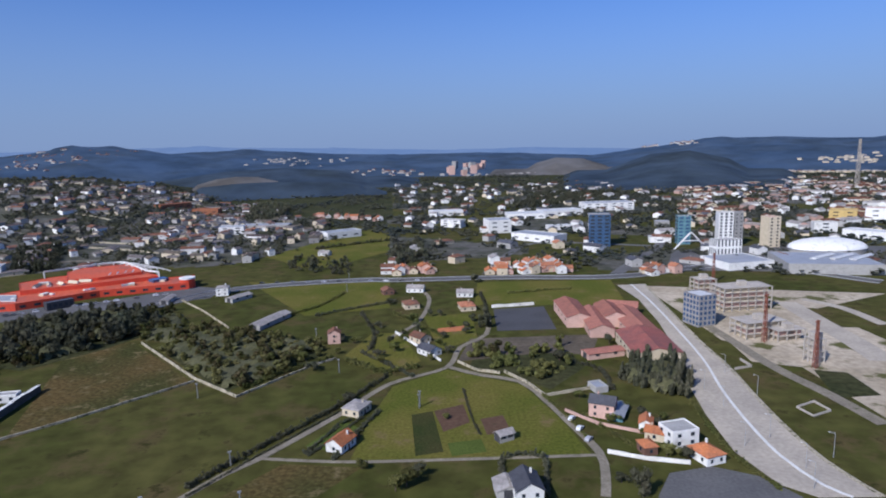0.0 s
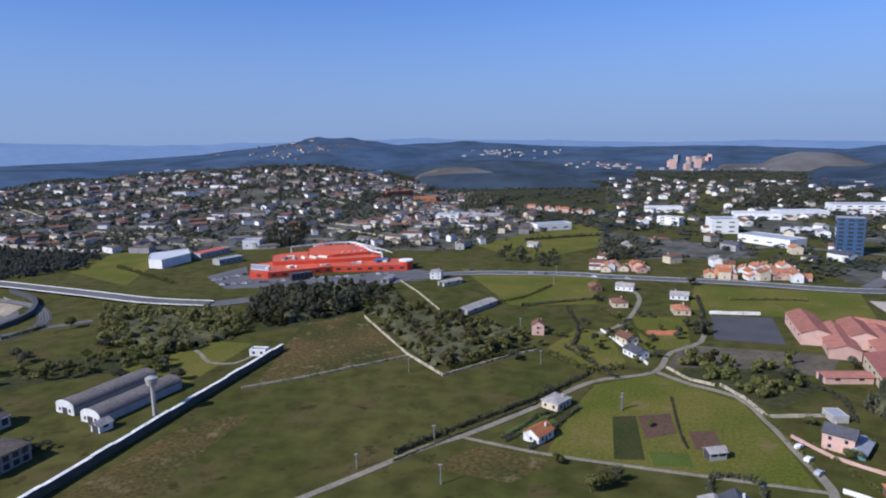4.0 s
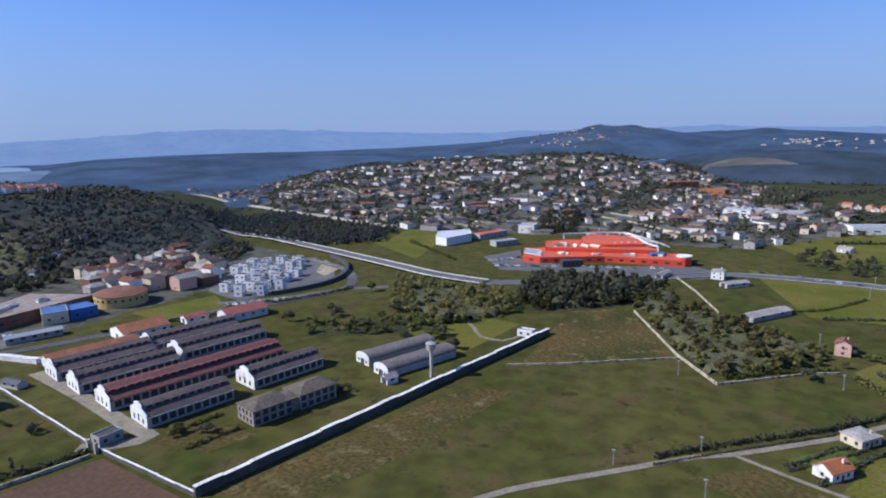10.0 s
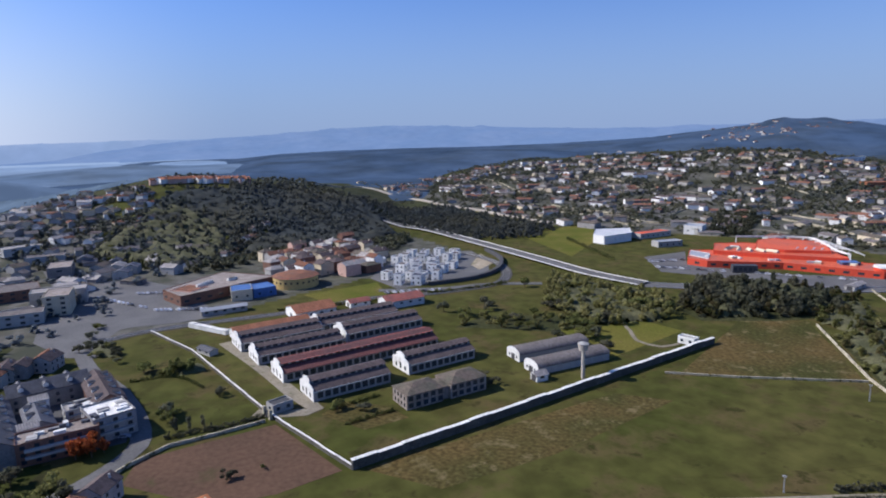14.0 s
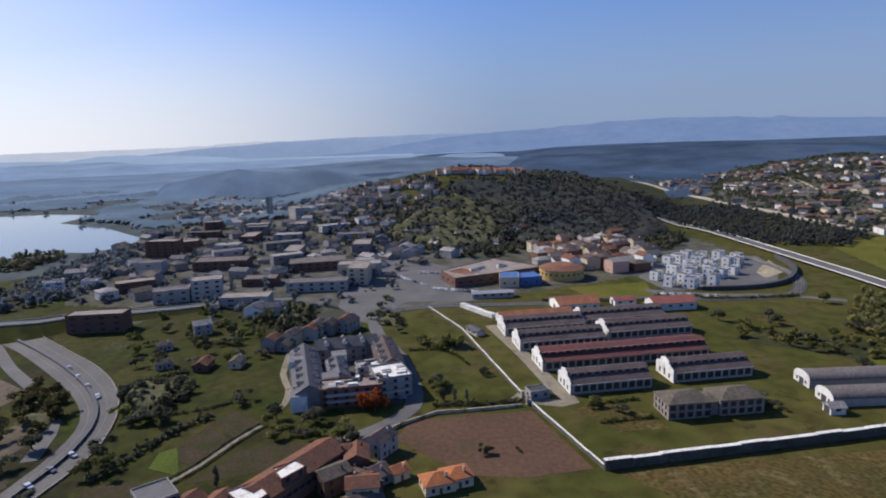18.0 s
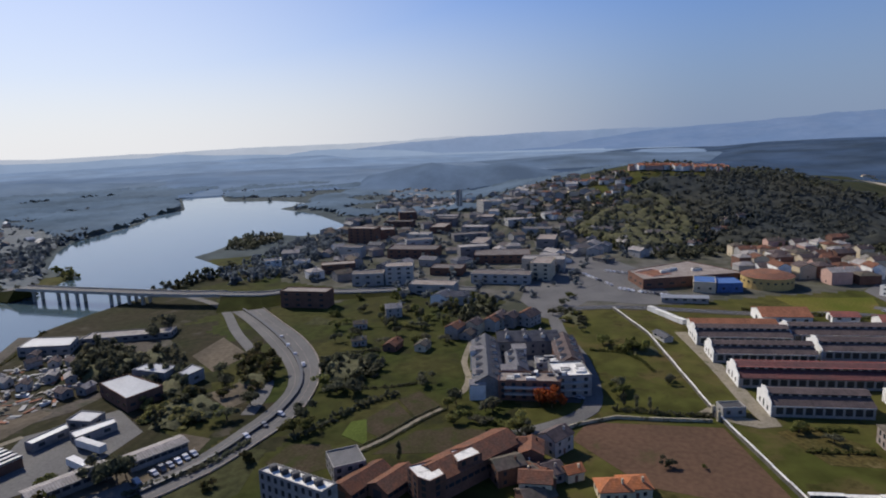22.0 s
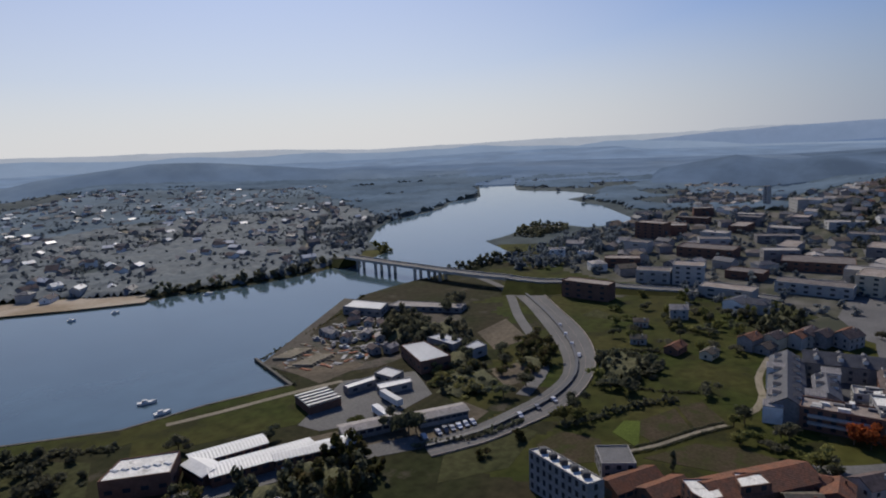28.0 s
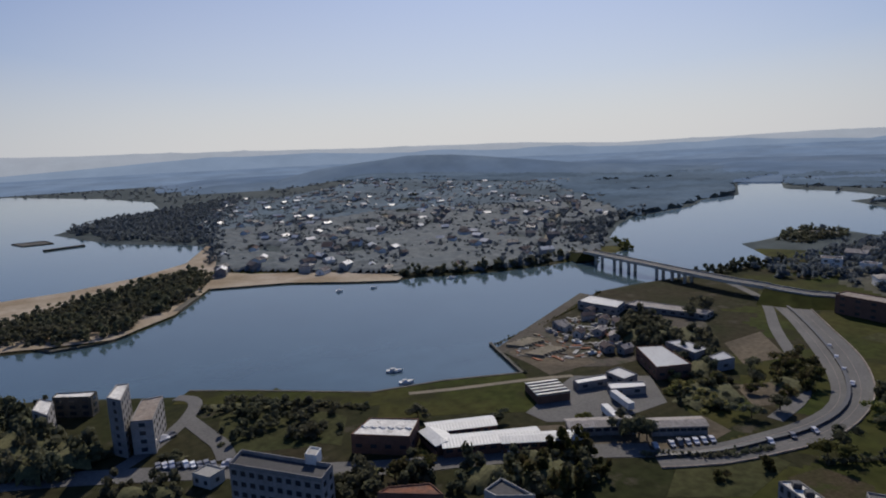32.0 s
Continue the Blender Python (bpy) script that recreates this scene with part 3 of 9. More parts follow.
# Every range below wears a glowing haze material.
FAR_LABEL = "blue distant hills under the horizon haze"
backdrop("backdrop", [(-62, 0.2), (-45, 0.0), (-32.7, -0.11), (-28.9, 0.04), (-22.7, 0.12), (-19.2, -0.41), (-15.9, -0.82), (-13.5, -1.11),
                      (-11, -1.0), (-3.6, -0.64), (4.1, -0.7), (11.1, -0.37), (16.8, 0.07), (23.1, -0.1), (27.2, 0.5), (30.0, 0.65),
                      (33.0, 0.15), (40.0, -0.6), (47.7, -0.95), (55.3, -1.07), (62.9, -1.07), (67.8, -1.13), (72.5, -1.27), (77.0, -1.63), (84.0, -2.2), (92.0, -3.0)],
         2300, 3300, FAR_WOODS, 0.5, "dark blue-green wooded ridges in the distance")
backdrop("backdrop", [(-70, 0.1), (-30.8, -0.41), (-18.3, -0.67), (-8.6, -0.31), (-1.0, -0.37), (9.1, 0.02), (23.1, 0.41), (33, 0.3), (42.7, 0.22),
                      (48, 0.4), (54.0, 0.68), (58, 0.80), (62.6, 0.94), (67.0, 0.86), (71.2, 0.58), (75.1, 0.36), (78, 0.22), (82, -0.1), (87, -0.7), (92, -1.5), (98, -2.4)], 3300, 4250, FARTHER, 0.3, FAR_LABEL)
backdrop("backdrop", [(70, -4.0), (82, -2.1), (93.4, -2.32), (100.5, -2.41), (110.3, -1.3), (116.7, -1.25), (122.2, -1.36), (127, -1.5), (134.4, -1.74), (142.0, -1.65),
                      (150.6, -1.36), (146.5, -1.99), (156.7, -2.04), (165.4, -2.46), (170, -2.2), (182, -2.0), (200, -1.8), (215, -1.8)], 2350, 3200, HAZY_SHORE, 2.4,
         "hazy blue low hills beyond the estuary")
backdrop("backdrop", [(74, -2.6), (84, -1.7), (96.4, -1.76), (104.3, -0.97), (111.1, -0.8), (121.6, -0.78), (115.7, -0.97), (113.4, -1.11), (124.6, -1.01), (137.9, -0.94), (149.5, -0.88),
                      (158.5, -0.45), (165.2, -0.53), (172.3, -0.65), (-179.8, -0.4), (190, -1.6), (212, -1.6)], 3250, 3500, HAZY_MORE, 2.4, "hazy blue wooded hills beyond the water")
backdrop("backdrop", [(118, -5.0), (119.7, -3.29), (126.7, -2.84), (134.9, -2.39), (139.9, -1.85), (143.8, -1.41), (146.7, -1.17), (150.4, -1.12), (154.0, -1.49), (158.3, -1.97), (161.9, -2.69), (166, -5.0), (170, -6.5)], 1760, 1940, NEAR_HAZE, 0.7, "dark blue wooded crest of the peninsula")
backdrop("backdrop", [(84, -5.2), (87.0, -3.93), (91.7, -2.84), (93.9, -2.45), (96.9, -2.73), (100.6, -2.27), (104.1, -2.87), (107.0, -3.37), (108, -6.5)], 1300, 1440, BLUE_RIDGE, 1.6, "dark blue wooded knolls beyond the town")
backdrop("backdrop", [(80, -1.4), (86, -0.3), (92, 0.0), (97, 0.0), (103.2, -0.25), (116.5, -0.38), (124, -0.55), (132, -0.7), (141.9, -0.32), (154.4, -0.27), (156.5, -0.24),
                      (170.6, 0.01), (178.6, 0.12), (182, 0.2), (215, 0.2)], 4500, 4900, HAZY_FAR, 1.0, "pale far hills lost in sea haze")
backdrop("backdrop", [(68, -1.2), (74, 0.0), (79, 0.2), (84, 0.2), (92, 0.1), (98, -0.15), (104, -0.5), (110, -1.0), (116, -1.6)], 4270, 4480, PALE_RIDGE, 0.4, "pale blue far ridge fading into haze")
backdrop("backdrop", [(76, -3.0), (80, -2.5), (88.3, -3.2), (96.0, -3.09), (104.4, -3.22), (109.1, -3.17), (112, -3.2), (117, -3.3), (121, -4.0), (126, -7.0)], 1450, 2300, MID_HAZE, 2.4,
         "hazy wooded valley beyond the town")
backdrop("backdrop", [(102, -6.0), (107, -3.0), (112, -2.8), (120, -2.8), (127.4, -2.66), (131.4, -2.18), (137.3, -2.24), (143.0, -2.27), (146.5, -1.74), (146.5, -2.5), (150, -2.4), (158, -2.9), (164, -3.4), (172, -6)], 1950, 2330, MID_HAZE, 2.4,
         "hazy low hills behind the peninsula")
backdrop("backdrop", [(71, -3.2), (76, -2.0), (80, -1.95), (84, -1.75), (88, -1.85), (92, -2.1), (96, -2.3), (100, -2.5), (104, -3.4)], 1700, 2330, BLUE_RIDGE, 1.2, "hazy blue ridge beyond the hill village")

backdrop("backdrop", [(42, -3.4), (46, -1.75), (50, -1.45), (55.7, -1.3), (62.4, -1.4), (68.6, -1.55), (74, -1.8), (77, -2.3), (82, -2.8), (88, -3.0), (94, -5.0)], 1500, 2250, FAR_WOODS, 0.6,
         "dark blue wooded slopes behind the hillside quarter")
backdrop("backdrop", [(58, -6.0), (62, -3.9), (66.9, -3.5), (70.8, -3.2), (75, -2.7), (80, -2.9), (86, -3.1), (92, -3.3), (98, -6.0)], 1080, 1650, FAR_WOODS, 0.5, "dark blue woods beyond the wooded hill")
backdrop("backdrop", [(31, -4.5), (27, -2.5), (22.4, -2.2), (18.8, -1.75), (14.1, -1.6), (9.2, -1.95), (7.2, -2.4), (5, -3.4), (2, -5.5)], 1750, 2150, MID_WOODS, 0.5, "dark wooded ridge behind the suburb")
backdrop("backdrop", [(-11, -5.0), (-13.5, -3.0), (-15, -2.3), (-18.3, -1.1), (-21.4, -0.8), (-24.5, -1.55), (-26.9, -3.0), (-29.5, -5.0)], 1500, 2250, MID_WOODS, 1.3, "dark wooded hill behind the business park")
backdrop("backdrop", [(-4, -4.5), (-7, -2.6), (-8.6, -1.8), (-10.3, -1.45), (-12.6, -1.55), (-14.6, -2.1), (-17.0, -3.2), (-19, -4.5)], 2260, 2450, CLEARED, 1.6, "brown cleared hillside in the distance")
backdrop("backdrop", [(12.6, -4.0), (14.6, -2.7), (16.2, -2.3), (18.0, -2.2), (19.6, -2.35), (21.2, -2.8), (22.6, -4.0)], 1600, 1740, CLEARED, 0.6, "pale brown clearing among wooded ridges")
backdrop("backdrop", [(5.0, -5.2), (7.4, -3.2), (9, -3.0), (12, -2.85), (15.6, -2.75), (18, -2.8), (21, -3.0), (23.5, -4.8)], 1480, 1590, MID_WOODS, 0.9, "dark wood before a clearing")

# ---- building kit ----


def box(x0, y0, z0, x1, y1, z1):
    return ([(x0, y0, z0), (x1, y0, z0), (x1, y1, z0), (x0, y1, z0), (x0, y0, z1), (x1, y0, z1), (x1, y1, z1), (x0, y1, z1)],
            [(0, 3, 2, 1), (4, 5, 6, 7), (0, 1, 5, 4), (1, 2, 6, 5), (2, 3, 7, 6), (3, 0, 4, 7)])


def prism(profile, y0, y1):
    """An outline in x and z, counter-clockwise, drawn out along y."""
    n = len(profile)
    v = [(x, y0, z) for x, z in profile] + [(x, y1, z) for x, z in profile]
    return (v, [tuple(range(n)), tuple(range(2 * n - 1, n - 1, -1))] + [(i, n + i, n + (i + 1) % n, (i + 1) % n) for i in range(n)])


def gable_roof(w, l, eave, rise, over=0.4, thick=0.22):
    """A pitched roof with the ridge along y, as a folded slab."""
    h = w / 2 + over
    drop = rise * over / (w / 2)
    return prism([(-h, eave - drop), (0, eave + rise), (h, eave - drop), (h, eave - drop + thick), (0, eave + rise + thick * 1.3), (-h, eave - drop + thick)], -l / 2 - over, l / 2 + over)


def gable_body(w, l, eave, rise):
    return prism([(-w / 2, 0), (w / 2, 0), (w / 2, eave), (0, eave + rise - 0.05), (-w / 2, eave)], -l / 2, l / 2)


def hip_roof(w, l, eave, rise, over=0.4):
    a, b = w / 2 + over, l / 2 + over
    r = max(0.3, b - a)
    v = [(-a, -b, eave), (a, -b, eave), (a, b, eave), (-a, b, eave), (-a, -b, eave + .2), (a, -b, eave + .2), (a, b, eave + .2), (-a, b, eave + .2), (0, -r, eave + rise), (0, r, eave + rise)]
    return (v, [(0, 3, 2, 1), (0, 1, 5, 4), (1, 2, 6, 5), (2, 3, 7, 6), (3, 0, 4, 7), (4, 5, 8), (5, 6, 9, 8), (6, 7, 9), (7, 4, 8, 9)])


def tube(x, y, z0, z1, r0, r1, n=8):
    v = [(x + r * math.cos(2 * math.pi * i / n), y + r * math.sin(2 * math.pi * i / n), z) for z, r in ((z0, r0), (z1, r1)) for i in range(n)]
    return (v, [tuple(range(n - 1, -1, -1)), tuple(range(n, 2 * n))] + [(i, (i + 1) % n, n + (i + 1) % n, n + i) for i in range(n)])


def moved(g, x=0, y=0, z=0, turn=0.0):
    c, s = math.cos(radians(turn)), math.sin(radians(turn))
    return ([(x + a * c - b * s, y + a * s + b * c, z + q) for a, b, q in g[0]], g[1])


def joined(*geos):
    v, f = [], []
    for g in geos:
        o = len(v)
        v += g[0]
        f += [tuple(i + o for i in q) for q in g[1]]
    return v, f


def part(name, g, mat, parent, label="", smooth=False, at=None):
    """One mesh under a thing or under a part; at: a pose of its own."""
    me = g if isinstance(g, bpy.types.Mesh) else mesh_of(name, g[0], g[1], [mat])
    if smooth:
        me.polygons.foreach_set("use_smooth", np.ones(len(me.polygons), bool))
    ob = new(name, me)
    ob.parent = parent
    if at is not None:
        ob.matrix_local = at
    return tagged(ob, label)


def thing(name, p, turn=0.0, label="", category="", group="", z=None):
    """The Empty at the base of a thing at the plan place p."""
    ob = new(name)
    zz = float(height(p[0], p[1])) if z is None else z
    ob.matrix_world = pose(p[0], p[1], zz, 0, 0, turn)
    ob.empty_display_size = 0.5
    return tagged(ob, label, category or name.replace("_", " "), group)


def heading(a, b):
    """Degrees by which the y axis turns to run from a to b."""
    return math.degrees(math.atan2(-(b[0] - a[0]), b[1] - a[1]))


def mid(a, b, f=0.5):
    return (a[0] + (b[0] - a[0]) * f, a[1] + (b[1] - a[1]) * f)


def smooth_line(pts, step=8.0):
    """A soft curve through the points, as evenly spaced places."""
    out, n = [], len(pts)
    for i in range(n - 1):
        p0, p1, p2, p3 = (Vector(pts[max(0, min(n - 1, i + k))]) for k in (-1, 0, 1, 2))
        m = max(2, int((p2 - p1).length / step))
        for j in range(m):
            t = j / m
            out.append(tuple(0.5 * (2 * p1 + (p2 - p0) * t + (2 * p0 - 5 * p1 + 4 * p2 - p3) * t * t + (3 * p1 - p0 - 3 * p2 + p3) * t ** 3)))
    return out + [tuple(pts[-1])]


def strip(name, pts, width, mat, z=0.12, label="", lift=None, thick=0.3, curve=True, parent=None, category="road"):
    """A ribbon of road along a line, draped on the land; lift: heights above it at the line's points."""
    line = smooth_line(pts) if curve else [tuple(p) for p in pts]
    v, f, n = [], [], len(line)
    for i, (x, y) in enumerate(line):
        a, b = line[max(0, i - 1)], line[min(n - 1, i + 1)]
        dx, dy = b[0] - a[0], b[1] - a[1]
        q = math.hypot(dx, dy) + 1e-9
        up = float(np.interp(i / (n - 1), np.linspace(0, 1, len(lift)), lift)) if lift else 0.0
        nx, ny = -dy / q * width / 2, dx / q * width / 2
        zz = max(0.0, float(height(x, y))) + z + up
        v += [(x + nx, y + ny, zz), (x - nx, y - ny, zz), (x + nx, y + ny, zz - thick), (x - nx, y - ny, zz - thick)]
    for i in range(n - 1):
        o, e = 4 * i, 4 * i + 4
        f += [(o, o + 1, e + 1, e), (o, e, e + 2, o + 2), (o + 1, o + 3, e + 3, e + 1), (o + 2, e + 2, e + 3, o + 3)]
    me = mesh_of(name, v, f, [mat])
    if me.polygons[0].normal.z < 0:
        me.flip_normals()
    ob = new(name, me)
    if parent:
        ob.parent = parent
        return tagged(ob, label)
    return tagged(ob, label, category, kind="structure")


def offset_line(pts, by):
    out, n = [], len(pts)
    for i, (x, y) in enumerate(pts):
        a, b = pts[max(0, i - 1)], pts[min(n - 1, i + 1)]
        dx, dy = b[0] - a[0], b[1] - a[1]
        q = math.hypot(dx, dy) + 1e-9
        out.append((x - dy / q * by, y + dx / q * by))
    return out


def dashes(pts, width, length, gap, parent, z=0.16):
    """Painted lane dashes along a line, one piece each, up to 120."""
    line = smooth_line(pts, (length + gap) / 2)
    for i in range(0, min(len(line) - 1, 240), 2):
        strip("lane_dash", [line[i], line[i + 1]], width, LINE, z, thick=0.02, curve=False, parent=parent)


def wall_run(name, pts, thick, high, mat, label, cap=None, piece=9.0):
    """A boundary wall of separate lengths that step a little in height, with coping where given."""
    base = thing(name, pts[0], 0, label, "wall")
    k = 0
    for a, b in zip(pts, pts[1:]):
        span = math.hypot(b[0] - a[0], b[1] - a[1])
        m = max(1, round(span / piece))
        for i in range(m):
            p, q = mid(a, b, i / m), mid(a, b, (i + 1) / m)
            l = span / m
            k += 1
            up = high * (1 + 0.06 * math.sin(k * 2.3))
            at = pose(p[0] - pts[0][0], p[1] - pts[0][1], float(height(*p)) - float(height(*pts[0])), 0, 0, heading(p, q))
            s = part("wall_panel", box(-thick / 2, 0, -0.3, thick / 2, l - 0.03, up), mat, base, at=at)
            if cap:
                part("coping", box(-thick / 2 - 0.1, 0.02, up, thick / 2 + 0.1, l - 0.05, up + 0.22), cap, s)
    return base


def scatter(poly, spacing, rng, jitter=0.4):
    """Places spread over an outline."""
    xs, ys = [p[0] for p in poly], [p[1] for p in poly]
    gx_, gy_ = np.meshgrid(np.arange(min(xs), max(xs), spacing), np.arange(min(ys), max(ys), spacing))
    px = gx_.ravel() + (rng.random(gx_.size) - 0.5) * 2 * jitter * spacing
    py = gy_.ravel() + (rng.random(gx_.size) - 0.5) * 2 * jitter * spacing
    ok = zone(poly, px, py) & (inside_by(INLET, px, py) < -8) & (inside_by(BAY, px, py) < -8)
    return np.stack([px[ok], py[ok]], -1)


# ---- trees ----


def leaf_cloud(seed, n, size, squash, lumps):
    """A crown: leaf sprays set on lumps of uneven size, about a dim heart; unit width, base at 0."""
    rng = np.random.default_rng(seed)
    centres = rng.normal(size=(lumps, 3)) * (0.22, 0.22, 0.20 * squash) + (0, 0, 0.5 * squash)
    radii = rng.uniform(0.16, 0.30, lumps)
    k = rng.integers(0, lumps, n)
    way = rng.normal(size=(n, 3))
    way /= np.linalg.norm(way, axis=1, keepdims=True)
    c = centres[k] + way * (radii[k] * rng.uniform(0.75, 1.12, n))[:, None] * (1, 1, squash)
    t1 = np.cross(way, rng.normal(size=(n, 3)))
    t1 /= np.linalg.norm(t1, axis=1, keepdims=True)
    t2 = np.cross(way, t1) + way * 0.5
    s = size * rng.uniform(0.6, 1.5, (n, 1))
    v = np.stack([c - t1 * s, c + t2 * s * 0.7, c + t1 * s, c - t2 * s * 0.8], 1).reshape(-1, 3)
    f = np.arange(4 * n).reshape(-1, 4)
    return v, f


def heart(seed, lumps, squash):
    rng = np.random.default_rng(seed)
    centres = rng.normal(size=(lumps, 3)) * (0.22, 0.22, 0.20 * squash) + (0, 0, 0.5 * squash)
    radii = rng.uniform(0.16, 0.30, lumps) * 0.86
    base = [(0, 0, 1), (1, 0, 0), (0, 1, 0), (-1, 0, 0), (0, -1, 0), (0, 0, -1)]
    tri = [(0, 1, 2), (0, 2, 3), (0, 3, 4), (0, 4, 1), (5, 2, 1), (5, 3, 2), (5, 4, 3), (5, 1, 4)]
    v, f = [], []
    for c, r in zip(centres, radii):
        o = len(v)
        v += [(c[0] + a * r, c[1] + b * r, c[2] + q * r * squash) for a, b, q in base]
        f += [tuple(i + o for i in t) for t in tri]
    return np.array(v), f


CROWNS = []
for sd, (sq, lumps) in enumerate([(0.9, 9), (1.1, 8), (0.8, 11), (1.3, 8), (2.4, 9), (1.0, 7)]):
    lv, lf = leaf_cloud(sd, 420, 0.055, sq, lumps)
    hv, hf = heart(sd, lumps, sq)
    verts_, faces_ = np.concatenate([lv, hv]).tolist(), lf.tolist() + [tuple(i + len(lv) for i in t) for t in hf]
    CROWNS.append((verts_, faces_))
CROWN_MESH = {}


def crown_mesh(kind, mat):
    if (kind, mat.name) not in CROWN_MESH:
        CROWN_MESH[kind, mat.name] = mesh_of("crown", *CROWNS[kind], [mat])
    return CROWN_MESH[kind, mat.name]


v_, f_ = tube(0, 0, -0.3, 0.55, 0.05, 0.03, 7)
TRUNK = mesh_of("trunk", *joined((v_, f_), *[moved(([(0.02, 0, 0.3), (-0.02, 0, 0.3), (0, 0.02, 0.3), (0.20, 0.02, 0.72), (0.18, 0, 0.74), (0.2, -0.01, 0.72)],
                                             [(0, 2, 3), (2, 1, 4, 3), (1, 0, 5, 4), (0, 3, 5), (3, 4, 5)]), turn=a) for a in (20, 140, 260)]), [BARK])
TREES = [0]


def tree(p, tall, wide, mat=None, kind=None, label="", z=None):
    """One tree: tapered trunk with limbs under a ragged crown."""
    TREES[0] += 1
    k = TREES[0]
    rng = random.Random(k)
    kind = rng.randrange(4) if kind is None else kind
    mat = mat or (LEAF if rng.random() < 0.6 else DARK_LEAF)
    words = {"broadleaf_foliage": "green broadleaf tree on grass", "dark_foliage": "dark green tree with a dense crown",
             "brown_spring_foliage": "tree with thin brownish spring leaves", "haze_tinted_foliage": "blue-green eucalyptus tree", "copper_foliage": "tree with copper-red leaves"}[mat.name]
    t = thing("tree", p, rng.uniform(0, 360), label or words, "tree", z=z)
    sq = [0.9, 1.1, 0.8, 1.3, 2.4, 1.0][kind]
    low = tall * (0.18 if kind != 4 else 0.06)
    part("trunk", TRUNK, None, t, at=Matrix.Diagonal((wide * 0.8, wide * 0.8, tall * 0.75, 1)))
    part("crown", crown_mesh(kind, mat), None, t, at=Matrix.Translation((0, 0, low)) @ Matrix.Diagonal((wide, wide, (tall - low) / sq, 1)))
    return t


def stuff_of_trees(name, places, tall, wide, mat, label, seed=0, leaves=70, parent_kind="stuff"):
    """A wood or thicket whose trees nobody would count, as one mesh."""
    rng = np.random.default_rng(seed + 77)
    protos = []
    for sd, (sq, lumps) in enumerate([(0.9, 5), (1.2, 4), (0.8, 6), (1.5, 4)]):
        lv_, lf_ = leaf_cloud(sd + 20, leaves, 0.12 if leaves < 75 else 0.085, sq, lumps)
        hv_, hf_ = heart(sd + 20, lumps, sq)
        hq = np.array([(a, b, c, c) for a, b, c in hf_]) + len(lv_)
        protos.append((np.concatenate([lv_, hv_]) / (1, 1, sq), lf_, np.array(hf_) + len(lv_)))
    vs, fs, o = [], [], 0
    zz = height(places[:, 0], places[:, 1])
    for i, (x, y) in enumerate(places):
        v, q, t = protos[i % 4]
        h, w, a = tall * rng.uniform(0.6, 1.25), wide * rng.uniform(0.7, 1.3), rng.uniform(0, 6.283)
        c, s = math.cos(a), math.sin(a)
        vs.append(np.stack([x + (v[:, 0] * c - v[:, 1] * s) * w, y + (v[:, 0] * s + v[:, 1] * c) * w, zz[i] + v[:, 2] * h * 1.05 - 0.05 * h], -1))
        fs += (q + o).tolist()
        fs += (t + o).tolist()
        o += len(v)
    me = mesh_of(name, np.concatenate(vs).tolist(), fs, [mat])
    return tagged(new(name, me), label, "woods", kind="stuff")


# ---- houses ----


def windows_on(parent, w, l, floors, sides, size=(1.1, 1.3), floor_h=2.9, every=3.2, z0=1.0, mat=None, name="window"):
    """Framed windows, each a mesh of its own, on the walls of a block w by l; sides from x+, x-, y+, y-."""
    a, b = size
    for side in sides:
        span = l if side[0] == "x" else w
        n = max(1, int((span - 1.2) / every))
        for fl in range(floors):
            for i in range(n):
                u = (i + 0.5) / n * span - span / 2
                z = z0 + fl * floor_h
                half = (w if side[0] == "x" else l) / 2
                s = 1 if side[1] == "+" else -1
                at = pose(s * half, u, z, 0, 0, 0) if side[0] == "x" else pose(u, s * half, z, 0, 0, 90)
                me = WINDOW_MESH.get((a, b, (mat or GLASS).name))
                if me is None:
                    me = mesh_of("window", *box(-0.06, -a / 2, 0, 0.06, a / 2, b), [mat or GLASS])
                    WINDOW_MESH[a, b, (mat or GLASS).name] = me
                part(name, me, None, parent, at=at)


WINDOW_MESH = {}
PROTO = {}


def house_proto(w, l, floors, rise, wall, roof, hip, rich, label):
    key = (w, l, floors, rise, wall.name, roof.name, hip, rich)
    if key not in PROTO:
        eave = 2.9 * floors + 0.3
        t = thing("house", (0, 0), 0, label, "house", z=-60)
        if hip:
            part("wall", box(-w / 2, -l / 2, -0.6, w / 2, l / 2, eave), wall, t)
            top = part("roof", hip_roof(w, l, eave, rise), roof, t)
        else:
            part("wall", gable_body(w, l, eave, rise), wall, t)
            top = part("roof", gable_roof(w, l, eave, rise), roof, t)
        part("chimney", box(w * 0.18, l * 0.2, eave, w * 0.18 + 0.6, l * 0.2 + 0.6, eave + rise + 0.7), wall, top)
        windows_on(t, w, l, floors if rich else 1, ("x+", "x-", "y+", "y-") if rich else ("x-", "y-"), every=3.0 if rich else max(w, l) * 0.6)
        if rich:
            part("door", box(w / 2 - 0.05, -0.5, 0, w / 2 + 0.08, 0.5, 2.1), BRICK_WALL, t)
        PROTO[key] = t
    return PROTO[key]


USED = set()


